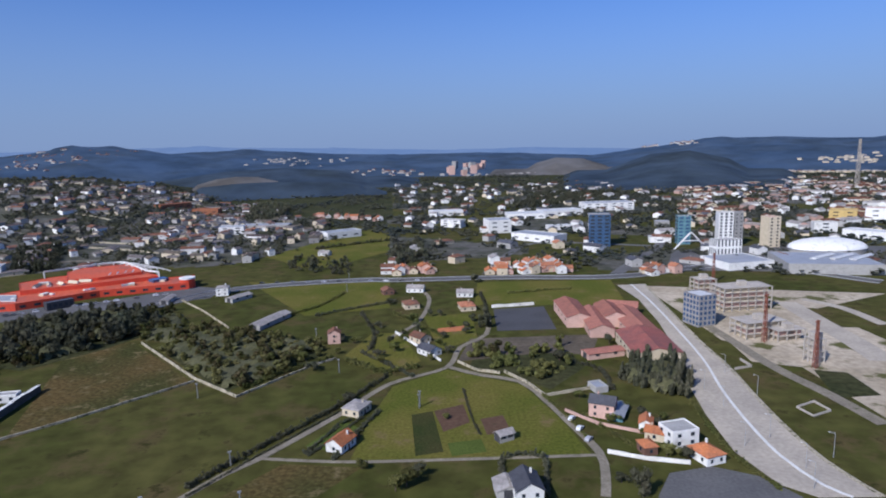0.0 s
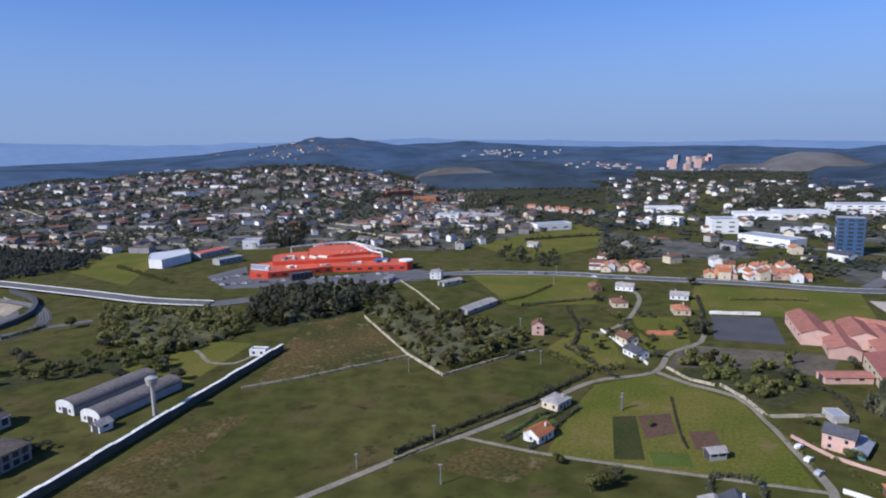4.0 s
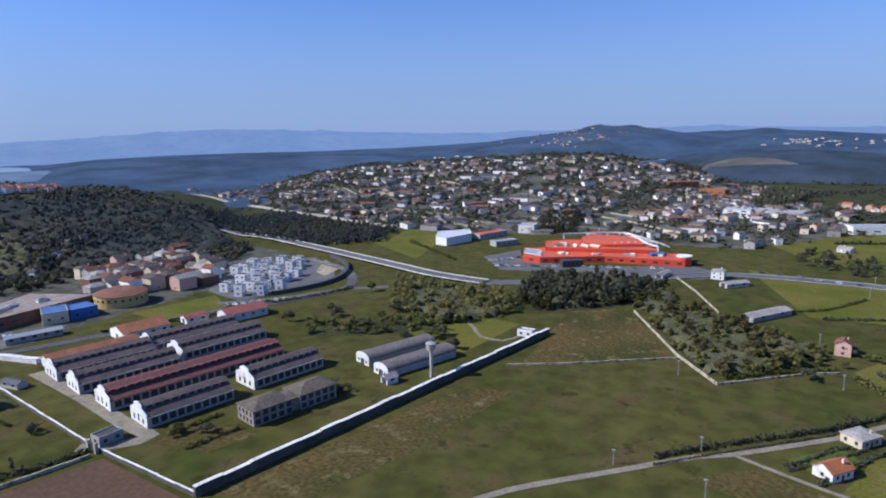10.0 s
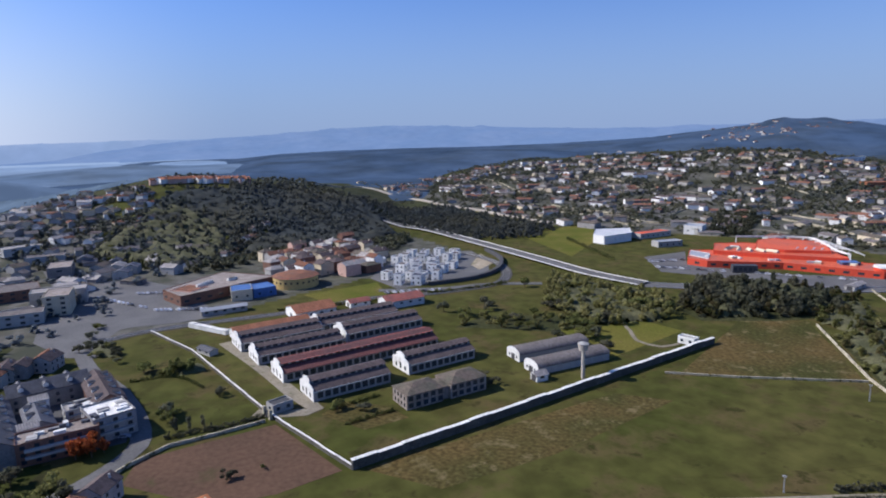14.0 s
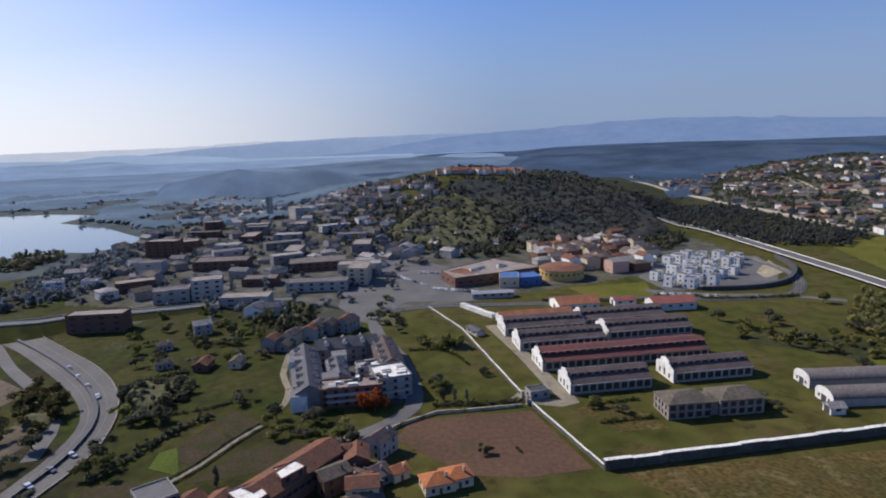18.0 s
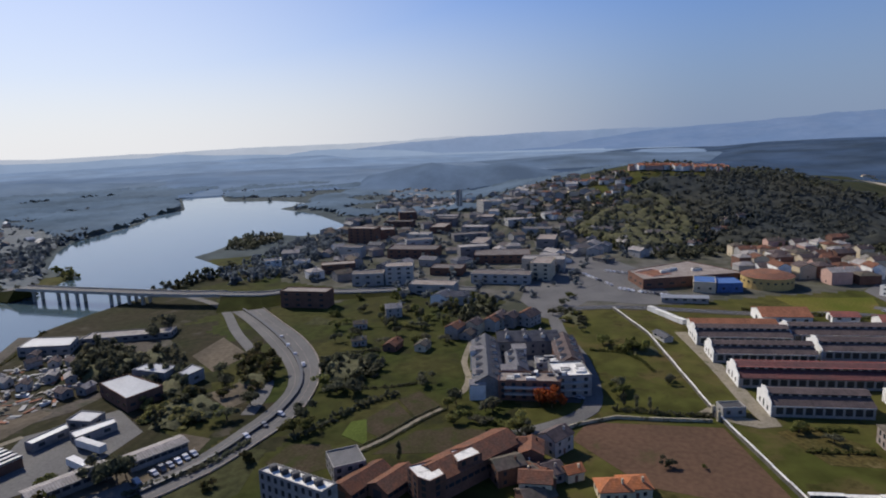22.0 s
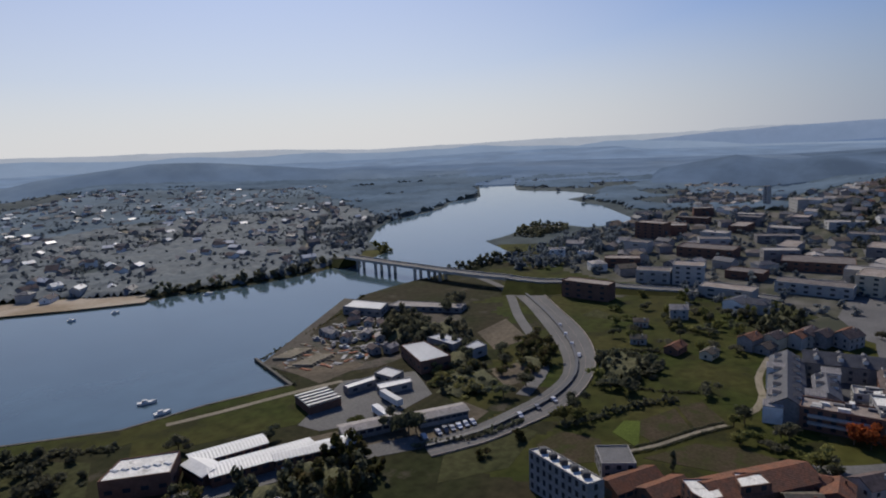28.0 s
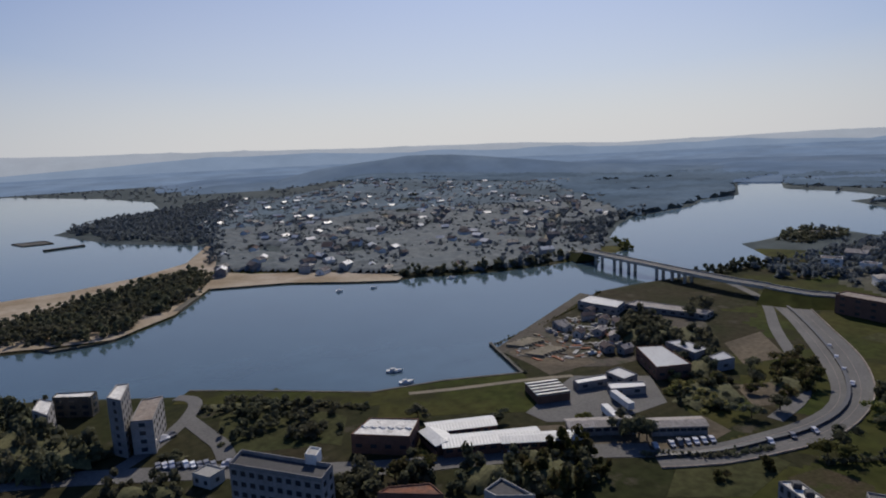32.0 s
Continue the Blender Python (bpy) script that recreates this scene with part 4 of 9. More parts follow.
def house(p, turn=0.0, w=9.0, l=11.0, floors=2, rise=2.2, wall=None, roof=None, hip=False, rich=True, label="", group=""):
    """A house: walls, roof, chimney, door and windows."""
    wall, roof = wall or WHITE, roof or TILES
    words = label or f"{wall.name.replace('_', ' ').replace(' render', '-rendered')} house with a {roof.name.replace('_', ' ')} roof"
    proto = house_proto(w, l, floors, rise, wall, roof, hip, rich, words)
    at = pose(p[0], p[1], float(height(p[0], p[1])), 0, 0, turn)
    if proto not in USED:
        USED.add(proto)
        proto.matrix_world = at
        ob = proto
    else:
        ob = copy_thing(proto, at)
    return tagged(ob, words, "house", group)


def block(name, p, w, l, high, turn=0.0, wall=None, roof=None, label="", category="building", floors=0, sides=("x+", "x-", "y+", "y-"),
          parapet=0.6, every=3.5, size=(1.5, 1.4), glass=None, group=""):
    """A flat-roofed block with a parapet, a recessed roof deck and its windows."""
    wall, roof = wall or WHITE, roof or GREY_WALL
    t = thing(name, p, turn, label, category, group)
    a, b = w / 2, l / 2
    part("wall", box(-a, -b, -0.6, a, b, high), wall, t)
    part("roof", box(-a + 0.3, -b + 0.3, high, a - 0.3, b - 0.3, high + 0.15), roof, t)
    if parapet:
        part("parapet", joined(box(-a, -b, high, a, -b + 0.28, high + parapet), box(-a, b - 0.28, high, a, b, high + parapet),
                               box(-a, -b + 0.28, high, -a + 0.28, b - 0.28, high + parapet), box(a - 0.28, -b + 0.28, high, a, b - 0.28, high + parapet)), wall, t)
    if floors:
        windows_on(t, w, l, floors, sides, size, high / floors, every, high / floors * 0.35, glass)
    return t


def shed(name, p, w, l, eave, rise, turn, wall, roof, label, category="warehouse", bays=0, group=""):
    """A pitched shed with its ridge along its length."""
    t = thing(name, p, turn, label, category, group)
    part("wall", gable_body(w, l, eave, rise), wall, t)
    part("roof", gable_roof(w, l, eave, rise, 0.5, 0.2), roof, t)
    if bays:
        windows_on(t, w, l, 1, ("x+", "x-"), (2.2, 1.2), 3, l / bays, eave * 0.5)
        part("door", box(-1.8, -l / 2 - 0.06, 0, 1.8, -l / 2 + 0.05, 3.2), DARK_METAL, t)
    return t

# ---- fields, lanes and roads ----
flat("field", [(-173.9, 229.3), (-159.6, 253.3), (-123.2, 289.8), (-185.4, 358.9), (-213.1, 340.4), (-192.1, 282.9)], ROUGH_GRASS, 0.04,
     "rough brown-green pasture with long dry grass", "field")
flat("field", [(-35.0, 209.0), (-31.8, 244.3), (-25.0, 277.7), (0.2, 298.3), (35.3, 275.9), (44.9, 242.6), (51.6, 207.6)], LAWN, 0.04, "bright green grass field", "field")
flat("field", [(-5.5, 249.4), (7.1, 255.7), (9.2, 237.7), (-1.5, 229.7)], SOIL, 0.08, "small reddish-brown ploughed plot", "field")
flat("field", [(13.5, 240.6), (23.0, 243.8), (24.8, 228.2), (15.2, 226.3)], SOIL, 0.08, "bare brown vegetable plot", "field")
flat("field", [(-14.8, 246.0), (-6.0, 249.4), (-1.6, 213.6), (-11.8, 210.8)], DARK_CROP, 0.08, "dark green kitchen-garden plot", "field")
flat("field", [(-0.1, 220.2), (12.8, 222.7), (14.2, 212.8), (1.4, 210.1)], CROP, 0.08, "light yellow-green crop plot", "field")
flat("field", [(-53.6, 220.7), (-42.0, 242.1), (-34.0, 233.9), (-42.2, 215.7)], CROP, 0.05, "yellow-green garden beside a small house", "field")
flat("field", [(-165.6, 520.9), (-44.9, 511.5), (-37.9, 423.7), (-93.3, 406.8)], LAWN, 0.04, "green pasture below the main road", "field")
flat("field", [(-186.1, 647.5), (-150.7, 739.2), (-74.7, 885.5), (-57.1, 664.2), (-116.3, 563.5)], LAWN, 0.05, "green hillside pasture", "field")
flat("field", [(27.4, 498.8), (135.0, 497.1), (124.8, 415.6), (71.6, 420.8), (21.1, 425.8)], LAWN, 0.04, "mown green field beside the school", "field")
flat("field", [(-13.7, 399.5), (18.1, 403.6), (18.6, 347.9), (-4.1, 329.4)], LAWN, 0.04, "green garden lawn", "field")
flat("field", [(-43.4, 364.1), (-26.3, 362.7), (-12.9, 311.7), (-27.8, 296.3), (-54.3, 323.7)], LAWN, 0.04, "green paddock", "field")
flat("field", [(-216.6, 7.6), (-231.4, 14.0), (-231.3, 63.3), (-184.1, 71.4), (-182.6, 48.6), (-187.6, 29.3)], SOIL, 0.05, "large ploughed brown field", "field")
flat("field", [(-312.7, 17.0), (-352.4, 51.3), (-243.5, 62.3), (-244.7, 23.2)], MEADOW, 0.05, "green meadow outside the factory wall", "field")
flat("field", [(-369.5, 55.6), (-381.2, 77.3), (-287.3, 76.2), (-252.3, 76.9), (-247.3, 69.3)], MEADOW, 0.06, "grass strip inside the factory wall", "field")
flat("field", [(-424.7, 143.1), (-427.1, 203.0), (-383.1, 190.0), (-388.5, 151.1)], LAWN, 0.05, "green grass plot by the railway", "field")
flat("field", [(-524.9, 425.8), (-565.8, 568.0), (-455.8, 464.5), (-410.4, 388.5)], LAWN, 0.05, "green slope beside the motorway", "field")
flat("field", [(-256.9, 235.9), (-239.9, 285.5), (-215.2, 287.1), (-207.5, 223.8), (-223.5, 204.2)], LAWN, 0.05, "green grass inside the factory grounds", "field")
flat("field", [(-220.0, -75.9), (-243.4, -64.5), (-227.4, -53.6), (-210.5, -62.9)], TILLED, 0.10, "dug brown garden plot", "field")
flat("field", [(-246.3, -64.5), (-255.4, -57.1), (-240.5, -44.5), (-228.5, -52.7)], TILLED, 0.10, "dug brown garden plot", "field")
flat("field", [(-211.4, -78.2), (-204.2, -66.1), (-225.6, -72.5), (-222.7, -78.0)], CROP, 0.17, "lime-green garden plot", "field")
flat("field", [(-198.4, -62.7), (-218.0, -50.4), (-222.3, -38.0), (-219.2, -12.2), (-208.5, -11.6), (-202.5, -36.9)], TILLED, 0.07, "long brown strip of tilled land", "field")
flat("field", [(-188.0, -98.0), (-203.0, -95.0), (-204.0, -80.0), (-190.0, -72.0), (-183.0, -82.0)], TILLED, 0.08, "brown rough plot below the curved road", "field")
flat("field", [(-293.4, -116.1), (-307.2, -98.0), (-302.4, -51.1), (-259.6, -44.8), (-239.8, -76.3), (-217.2, -88.8)], DULL_GRASS, 0.05, "green orchard meadow with scattered trees", "field")
flat("field", [(-371.9, -154.6), (-414.7, -136.6), (-420.7, -72.3), (-349.4, -58.0), (-345.3, -112.2)], DULL_GRASS, 0.05, "green fields below the causeway", "field")
flat("field", [(-113.1, -233.6), (-142.2, -234.7), (-175.9, -210.0), (-162.5, -181.9), (-122.2, -207.8), (-102.7, -218.2)], DULL_GRASS, 0.05, "dull green grass by the shore", "field")
flat("field", [(-208.8, -153.6), (-235.9, -143.8), (-227.9, -130.4), (-196.8, -128.5)], DULL_GRASS, 0.05, "green plot beside the curved road", "field")
flat("yard", [(-195.1, -247.8), (-227.8, -258.8), (-219.1, -209.1), (-190.0, -210.6)], DIRT, 0.06, "sandy boatyard with stacked timber", "yard")
flat("yard", [(-154.6, -186.2), (-197.4, -203.5), (-224.6, -181.4), (-206.5, -158.0), (-177.5, -159.3), (-155.4, -174.6)], ASPHALT, 0.07, "grey concrete works yard", "yard")
flat("yard", [(-128.0, -180.0), (-145.0, -177.2), (-163.3, -166.0), (-206.7, -141.6), (-203.8, -127.5), (-183.3, -126.5), (-151.7, -143.5), (-118.0, -168.0)], DIRT, 0.055, "worn brown concrete apron round the works", "yard")
flat("yard", [(-239.5, -271.4), (-304.4, -302.4), (-303.0, -242.1), (-252.2, -199.0), (-222.1, -211.9)], SHORE_EARTH, 0.04, "scrubby brown waste ground of the boatyard", "yard")
flat("yard", [(-290.4, -187.4), (-322.0, -186.7), (-294.1, -156.5), (-269.7, -163.8)], DIRT, 0.06, "pale bare ground beside the slip road", "yard")
flat("yard", [(-243.9, -151.7), (-261.4, -142.6), (-249.1, -125.6), (-229.5, -134.2)], DIRT, 0.06, "brown earth yard with low walls", "yard")

flat("field", [(-229.6, 81.3), (-236.5, 93.8), (-221.8, 107.2), (-206.7, 109.4), (-207.0, 90.2)], ROUGH_GRASS, 0.05, "dry trampled grass beside the halls", "field")
flat("field", [(-181.0, 77.9), (-176.9, 193.2), (-157.7, 207.0), (-152.1, 137.6), (-155.8, 93.2)], ROUGH_GRASS, 0.03, "brownish patch of the big meadow", "field")
flat("field", [(-136.0, 164.7), (-108.8, 243.2), (-71.6, 255.4), (-103.5, 181.9), (-122.8, 154.1)], MEADOW, 0.05, "olive swathe of the big meadow", "field")
flat("field", [(-73.7, 186.7), (-58.8, 207.4), (-30.3, 203.6), (-42.5, 185.3)], ROUGH_GRASS, 0.05, "rough brown grass below the lane", "field")
# bare building land and the new avenue
flat("building_land", [(152.3, 472.2), (311.0, 429.1), (240.5, 393.8), (240.0, 290.0), (225.0, 240.0), (173.0, 232.5), (172.9, 290.2), (152.9, 299.7), (153.6, 347.7)], BARE, 0.04,
     "sandy cleared building land with tracks", "building land")
flat("field", [(142.6, 348.6), (156.1, 331.6), (147.1, 244.9), (163.1, 218.3), (215.0, 175.0), (190.0, 168.0), (136.5, 182.5), (131.3, 224.8), (136.6, 288.8)], MEADOW, 0.06,
     "green verge beside the new avenue", "field")
AVENUE_L = [(134.7, 476.2), (137.1, 430.3), (131.5, 373.2), (121.9, 315.1), (110.5, 272.3), (104.9, 239.1), (102.1, 208.3), (106.4, 186.2), (114.4, 178.3)]
AVENUE_R = [(156.3, 477.8), (148.3, 405.8), (141.0, 332.8), (138.4, 292.6), (133.3, 254.6), (130.0, 222.5), (129.8, 200.8), (132.4, 184.3), (134.3, 177.7)]
flat("road", AVENUE_L + AVENUE_R[::-1], CONCRETE_ROAD, 0.10, "wide empty pale-grey new avenue", "road")
strip("kerb", AVENUE_R, 1.6, STONE, 0.22, "pale kerb and footway of the avenue", category="kerb")
strip("kerb", [mid(a, b, 0.52) for a, b in zip(AVENUE_L, AVENUE_R)], 1.2, LINE, 0.2, "pale median kerb of the avenue", category="kerb")
flat("parking_lot", [(33.1, 412.4), (67.8, 416.6), (66.9, 363.0), (31.3, 362.5)], DARK_ASPHALT, 0.10, "empty dark asphalt sports court", "parking lot")
flat("parking_lot", [(14.4, 348.2), (89.3, 350.8), (77.0, 315.7), (51.6, 320.4), (6.2, 310.4)], DIRT, 0.07, "worn brown earth yard behind the school", "yard")
flat("parking_lot", [(65.5, 180.8), (74.1, 194.8), (89.9, 198.5), (103.3, 190.9), (109.5, 178.8), (95.0, 130.0), (80.0, 130.0)], ASPHALT, 0.10, "dark round asphalt lot", "parking lot")
LANE = [(-119.4, 119.8), (-112.0, 143.0), (-91.6, 177.4), (-77.2, 201.5), (-68.1, 211.9), (-45.2, 247.8), (-26.6, 281.3), (0.2, 301.6), (8.3, 333.3), (24.1, 356.2), (28.7, 395.6)]
strip("lane", LANE, 2.9, TRACK, 0.13, "narrow grey country lane", category="road")
strip("lane", [(1.7, 302.3), (16.6, 290.2), (34.6, 280.8), (42.9, 258.4), (49.0, 234.4), (54.4, 210.8), (52.7, 195.1), (49.2, 181.5)], 3.2, TRACK, 0.13,
      "narrow grey lane between gardens", category="road")
strip("lane", [(-68.1, 211.9), (-38.9, 208.0), (-6.7, 207.6), (52.8, 208.4)], 1.8, TRACK, 0.11, "worn grass track", category="track")
strip("lane", [(-32.4, 354.2), (-17.0, 386.3), (-10.8, 445.4), (-20.4, 483.5)], 3.0, TRACK, 0.11, "pale lane between cottages", category="track")
strip("lane", [(-247.8, 273.6), (-231.5, 264.0), (-218.1, 254.2), (-204.4, 257.0), (-202.4, 269.9)], 2.2, TRACK, 0.12, "curving earth track", category="track")
strip("lane", [(-247.1, 60.0), (-238.3, 70.7), (-236.1, 81.5), (-256.0, 79.0), (-295.8, 76.4), (-347.7, 70.7)], 7, TRACK, 0.12, "bare earth road inside the factory gate", category="track")
MAIN = [(-718.4, 343.2), (-638.7, 365.7), (-523.8, 360.8), (-428.0, 353.4), (-351.0, 347.5), (-299.8, 353.8)]
strip("road", MAIN, 13, ASPHALT, 0.3, "grey dual motorway", lift=[1, 2, 2, 2, 2, 1])
for s in (-6.6, 6.6):
    strip("barrier", offset_line(MAIN, s), 0.4, WALL_TOP, 0.8, "pale concrete crash barrier", lift=[1, 2, 2, 2, 2, 1], thick=0.6, category="barrier")
HIGHWAY = [(-299.8, 353.8), (-253.5, 395.3), (-214.8, 438.2), (-169.7, 491.2), (-110.5, 510.6), (-55.5, 516.7), (-45.1, 513.7), (54.2, 513.3), (146.9, 506.9), (256.7, 542.2), (331.9, 463.9)]
strip("road", HIGHWAY, 13, ASPHALT, 0.3, "grey trunk road with light traffic")
for s in (-6.8, 6.8):
    strip("barrier", offset_line(HIGHWAY, s), 0.35, STEEL, 0.8, "pale roadside crash barrier", thick=0.5, category="barrier")
strip("road", [(-899.8, 315.3), (-1128.6, 488.1), (-1044.1, 538.2), (-854.6, 521.4), (-687.8, 512.8), (-578.3, 516.1)], 9, CONCRETE_ROAD, 1.6, "pale hillside road with a long retaining wall", thick=3.0)
RAIL = [(-385.6, -0.9), (-396.0, 28.2), (-395.5, 59.9), (-386.0, 120.1), (-386.7, 174.7), (-370.2, 228.0), (-370.7, 278.9), (-420.8, 317.0), (-484.5, 325.1)]
strip("railway", RAIL, 9, MUD, 0.2, "dark ballasted railway line", category="railway")
for s in (-2.4, -0.9, 0.9, 2.4):
    strip("rail", offset_line(RAIL, s), 0.18, STEEL, 0.36, "steel rail", thick=0.15, category="rail")
strip("road", [(-402.9, 192.4), (-379.6, 233.6), (-370.2, 267.4), (-347.9, 299.9)], 7, ASPHALT, 0.2, "grey residential road")
strip("embankment_wall", [(-393.9, 230.0), (-390.9, 268.2), (-405.1, 301.4), (-438.7, 330.2), (-483.5, 346.2)], 3, DARK_ASPHALT, 3.0, "dark curved retaining wall", thick=3.2, category="wall")
flat("parking_lot", [(-591.1, 2.2), (-572.0, 23.4), (-548.2, 55.3), (-510.6, 71.0), (-404.6, 84.0), (-405.1, 57.0), (-414.6, 21.6), (-385.6, -0.9)], ASPHALT, 0.10, "grey asphalt roads and parking by the crossroads", "parking lot")
strip("road", [(-721.0, -20.2), (-534.2, -1.6), (-476.0, 4.0), (-440.0, 8.0), (-404.8, 6.1)], 8, ASPHALT, 0.16, "grey street into the town")
strip("road", [(-473.1, 45.2), (-449.7, 21.8), (-404.8, 6.1), (-372.2, 2.8), (-338.2, 6.0), (-308.8, 13.9), (-270.1, 18.2), (-248.0, 17.0), (-239.0, 13.0), (-231.0, 6.0), (-223.5, -4.0), (-218.0, -14.0)], 7.5, ASPHALT, 0.18, "grey street past the apartment wings")
flat("road", [(-475.0, -16.0), (-412.0, -20.0), (-372.0, -5.0), (-362.0, 9.0), (-388.0, 14.0), (-408.0, 22.0), (-440.0, 45.0), (-470.0, 52.0), (-500.0, 60.0)], ASPHALT, 0.11, "broad worn asphalt of the crossroads", "road")
flat("parking_lot", [(-570.5, 14.3), (-552.4, 39.1), (-461.2, 53.7), (-412.8, 40.2), (-409.6, 9.3)], ASPHALT, 0.12, "grey supermarket car park", "parking lot")
CURVE_IN = [(-391.3, -228.5), (-361.7, -196.2), (-321.1, -161.3), (-284.7, -133.5), (-256.5, -119.0), (-231.4, -116.9), (-210.0, -120.4), (-188.2, -125.7), (-168.8, -135.6)]
CURVE_OUT = [(-398.3, -204.0), (-355.4, -166.2), (-320.9, -136.2), (-288.5, -116.1), (-257.2, -105.2), (-225.8, -102.4), (-201.0, -107.9), (-180.3, -114.5), (-161.8, -125.3)]
flat("road", smooth_line(CURVE_IN) + smooth_line(CURVE_OUT)[::-1], ASPHALT, 0.12, "grey dual carriageway in a wide curve", "road")
strip("barrier", [mid(a, b, 0.42) for a, b in zip(CURVE_IN, CURVE_OUT)], 1.6, DARK_METAL, 1.1, "dark median barrier and hedge", thick=1.0, category="barrier")
for f_ in (0.22, 0.70):
    strip("lane_line", [mid(a, b, f_) for a, b in zip(CURVE_IN, CURVE_OUT)], 0.14, ROOF_GRAVEL, 0.135, "worn pale lane line on the curved road", thick=0.05, category="road line")
strip("barrier", CURVE_OUT, 0.5, ROOF_GRAVEL, 0.6, "pale parapet of the curved road", thick=0.7, category="barrier")
strip("road", [CURVE_IN[-1], (-144.4, -152.9), (-117.7, -167.2), (-81.0, -186.3), (-42.0, -213.6), (8.0, -244.3), (24.5, -252.2)], 10, ASPHALT, 0.14, "grey shore road behind the works")
strip("road", [(-40.0, -296.0), (-45.5, -290.0), (-45.5, -281.0), (-38.8, -267.9), (-32.2, -259.3), (-23.9, -249.2), (-5.1, -234.4)], 6, ASPHALT, 0.15, "grey access road to the tower block")
strip("road", [(-39.5, -268.5), (-43.6, -245.5), (-45.4, -235.5), (-44.5, -222.5)], 7, ASPHALT, 0.17, "grey street with parked cars")
strip("track", [(-126.6, -233.4), (-144.0, -225.4), (-178.1, -212.5), (-197.4, -203.5)], 3, TRACK, 0.14, "pale shore path", category="track")
SEA_EDGE = [(-182.1, -221.0), (-146.7, -236.5), (-114.0, -245.0), (-97.0, -259.5), (-69.0, -283.5), (-46.3, -301.0)]
strip("sea_wall", offset_line(SEA_EDGE, 7.5), 15, DULL_GRASS, 0.06, "grassy sea bank", thick=1.6, curve=False, category="wall")
strip("sea_wall", offset_line(SEA_EDGE, -0.3), 1.3, DARK_STONE, 0.25, "low dark stone sea wall", thick=2.0, curve=False, category="wall")
strip("sea_wall", [(-197.3, -266.8), (-182.1, -221.2)], 1.5, DARK_STONE, 0.3, "stone quay wall of the boatyard", thick=2.0, category="wall")

strip("track", [(-328.0, -42.3), (-293.0, -42.2), (-274.7, -37.6), (-258.1, -37.4), (-248.3, -42.2)], 3, TRACK, 0.15, "pale garden drive", category="track")
GARDEN_LANE = [(-199.4, -69.4), (-210.8, -60.8), (-226.6, -52.3), (-238.4, -44.1)]
strip("track", GARDEN_LANE, 1.8, TRACK, 0.15, "pale footpath between garden plots", category="track")
strip("road", [(-413.1, -264.5), (-384.6, -222.3), (-330.7, -182.8), (-287.6, -148.0), (-255.5, -128.8), (-224.8, -123.1)], 6, ASPHALT, 0.16, "grey slip road beside the curve")
flat("parking_lot", [(192.5, 529.9), (357.2, 495.0), (445.2, 620.5), (354.1, 649.7), (232.0, 624.7)], ASPHALT, 0.06, "broad grey retail park and car parks", "parking lot")
strip("road", [(144.9, 516.4), (185.6, 585.9), (227.9, 654.3), (270.4, 752.2)], 11, ASPHALT, 0.2, "grey link road through the business park")
strip("road", [(36.5, 529.5), (66.6, 628.5), (112.0, 696.7), (227.9, 654.3)], 8, ASPHALT, 0.19, "grey road behind the cottages")
# boundary walls
WALL_A, WALL_B = (-182.9, 74.4), (-192.5, 282.6)
# Wall shade is in the dark face colour, under a white top.
wall_run("perimeter_wall", [WALL_A, WALL_B], 1.5, 3.3, DARK_STONE, "long stone perimeter wall with a whitewashed coping", WALL_TOP, 10.0)
GATE = (-239.7, 63.5)
wall_run("perimeter_wall", [WALL_A, GATE], 0.45, 1.7, DARK_STONE, "pale stone factory boundary wall", WALL_TOP, 10.0)
wall_run("perimeter_wall", [(-244.0, 63.0), (-340.6, 52.6), (-392.0, 38.9)], 0.45, 1.6, DARK_STONE, "pale stone factory boundary wall", WALL_TOP, 10.0)
wall_run("field_wall", [(-177.4, 353.6), (-123.6, 293.7), (-95.0, 269.4)], 0.6, 1.3, STONE, "dry-stone field wall of pale granite", None, 9.0)
wall_run("field_wall", [(-179.5, 228.6), (-157.6, 250.1), (-122.3, 290.5)], 0.6, 0.9, STONE, "low tumbled stone field wall", None, 9.0)
wall_run("field_wall", [(-94.8, 270.4), (-69.5, 307.6), (-58.1, 319.1)], 0.6, 0.9, STONE, "low stone wall along a hedge", None, 9.0)
wall_run("field_wall", [(-197.0, 459.2), (-168.3, 425.5), (-135.9, 381.5)], 0.5, 1.2, STONE, "pale roadside wall", None, 9.0)
wall_run("garden_wall", [(6.1, 308.7), (15.5, 295.7), (26.3, 291.1)], 0.5, 1.3, STONE, "white garden wall along the lane", None, 8.0)
wall_run("garden_wall", [(28.6, 292.4), (37.1, 279.3), (43.5, 262.1), (66.5, 269.7)], 0.6, 1.3, STONE, "pale garden wall along the lane", None, 8.0)
wall_run("garden_wall", [(57.2, 209.8), (70.4, 203.8), (83.3, 200.4)], 0.5, 1.4, WALL_TOP, "white garden wall", None, 8.0)
wall_run("garden_wall", [(49.1, 246.2), (59.8, 232.7), (74.9, 224.1)], 0.5, 1.2, PINK, "pinkish garden wall with pillars", None, 6.0)
wall_run("garden_wall", [(32.3, 417.0), (62.0, 421.8)], 0.8, 2.0, WALL_TOP, "white wall above the sports court", None, 8.0)
wall_run("garden_wall", [(-207.8, -21.3), (-214.1, -10.2), (-220.3, 0.7), (-229.0, 11.5), (-235.5, 24.5), (-235.2, 44.5), (-235.8, 60.5)], 0.6, 1.3, STONE, "low pale wall beside the ploughed field", None, 8.0)
wall_run("garden_wall", [(-29.7, 363.0), (-15.2, 335.1), (-2.6, 311.0)], 0.6, 1.4, WALL_TOP, "white wall beside the cottages", None, 8.0)

# ---- the old factory ----
AX = 1.0  # the halls run nearly due north


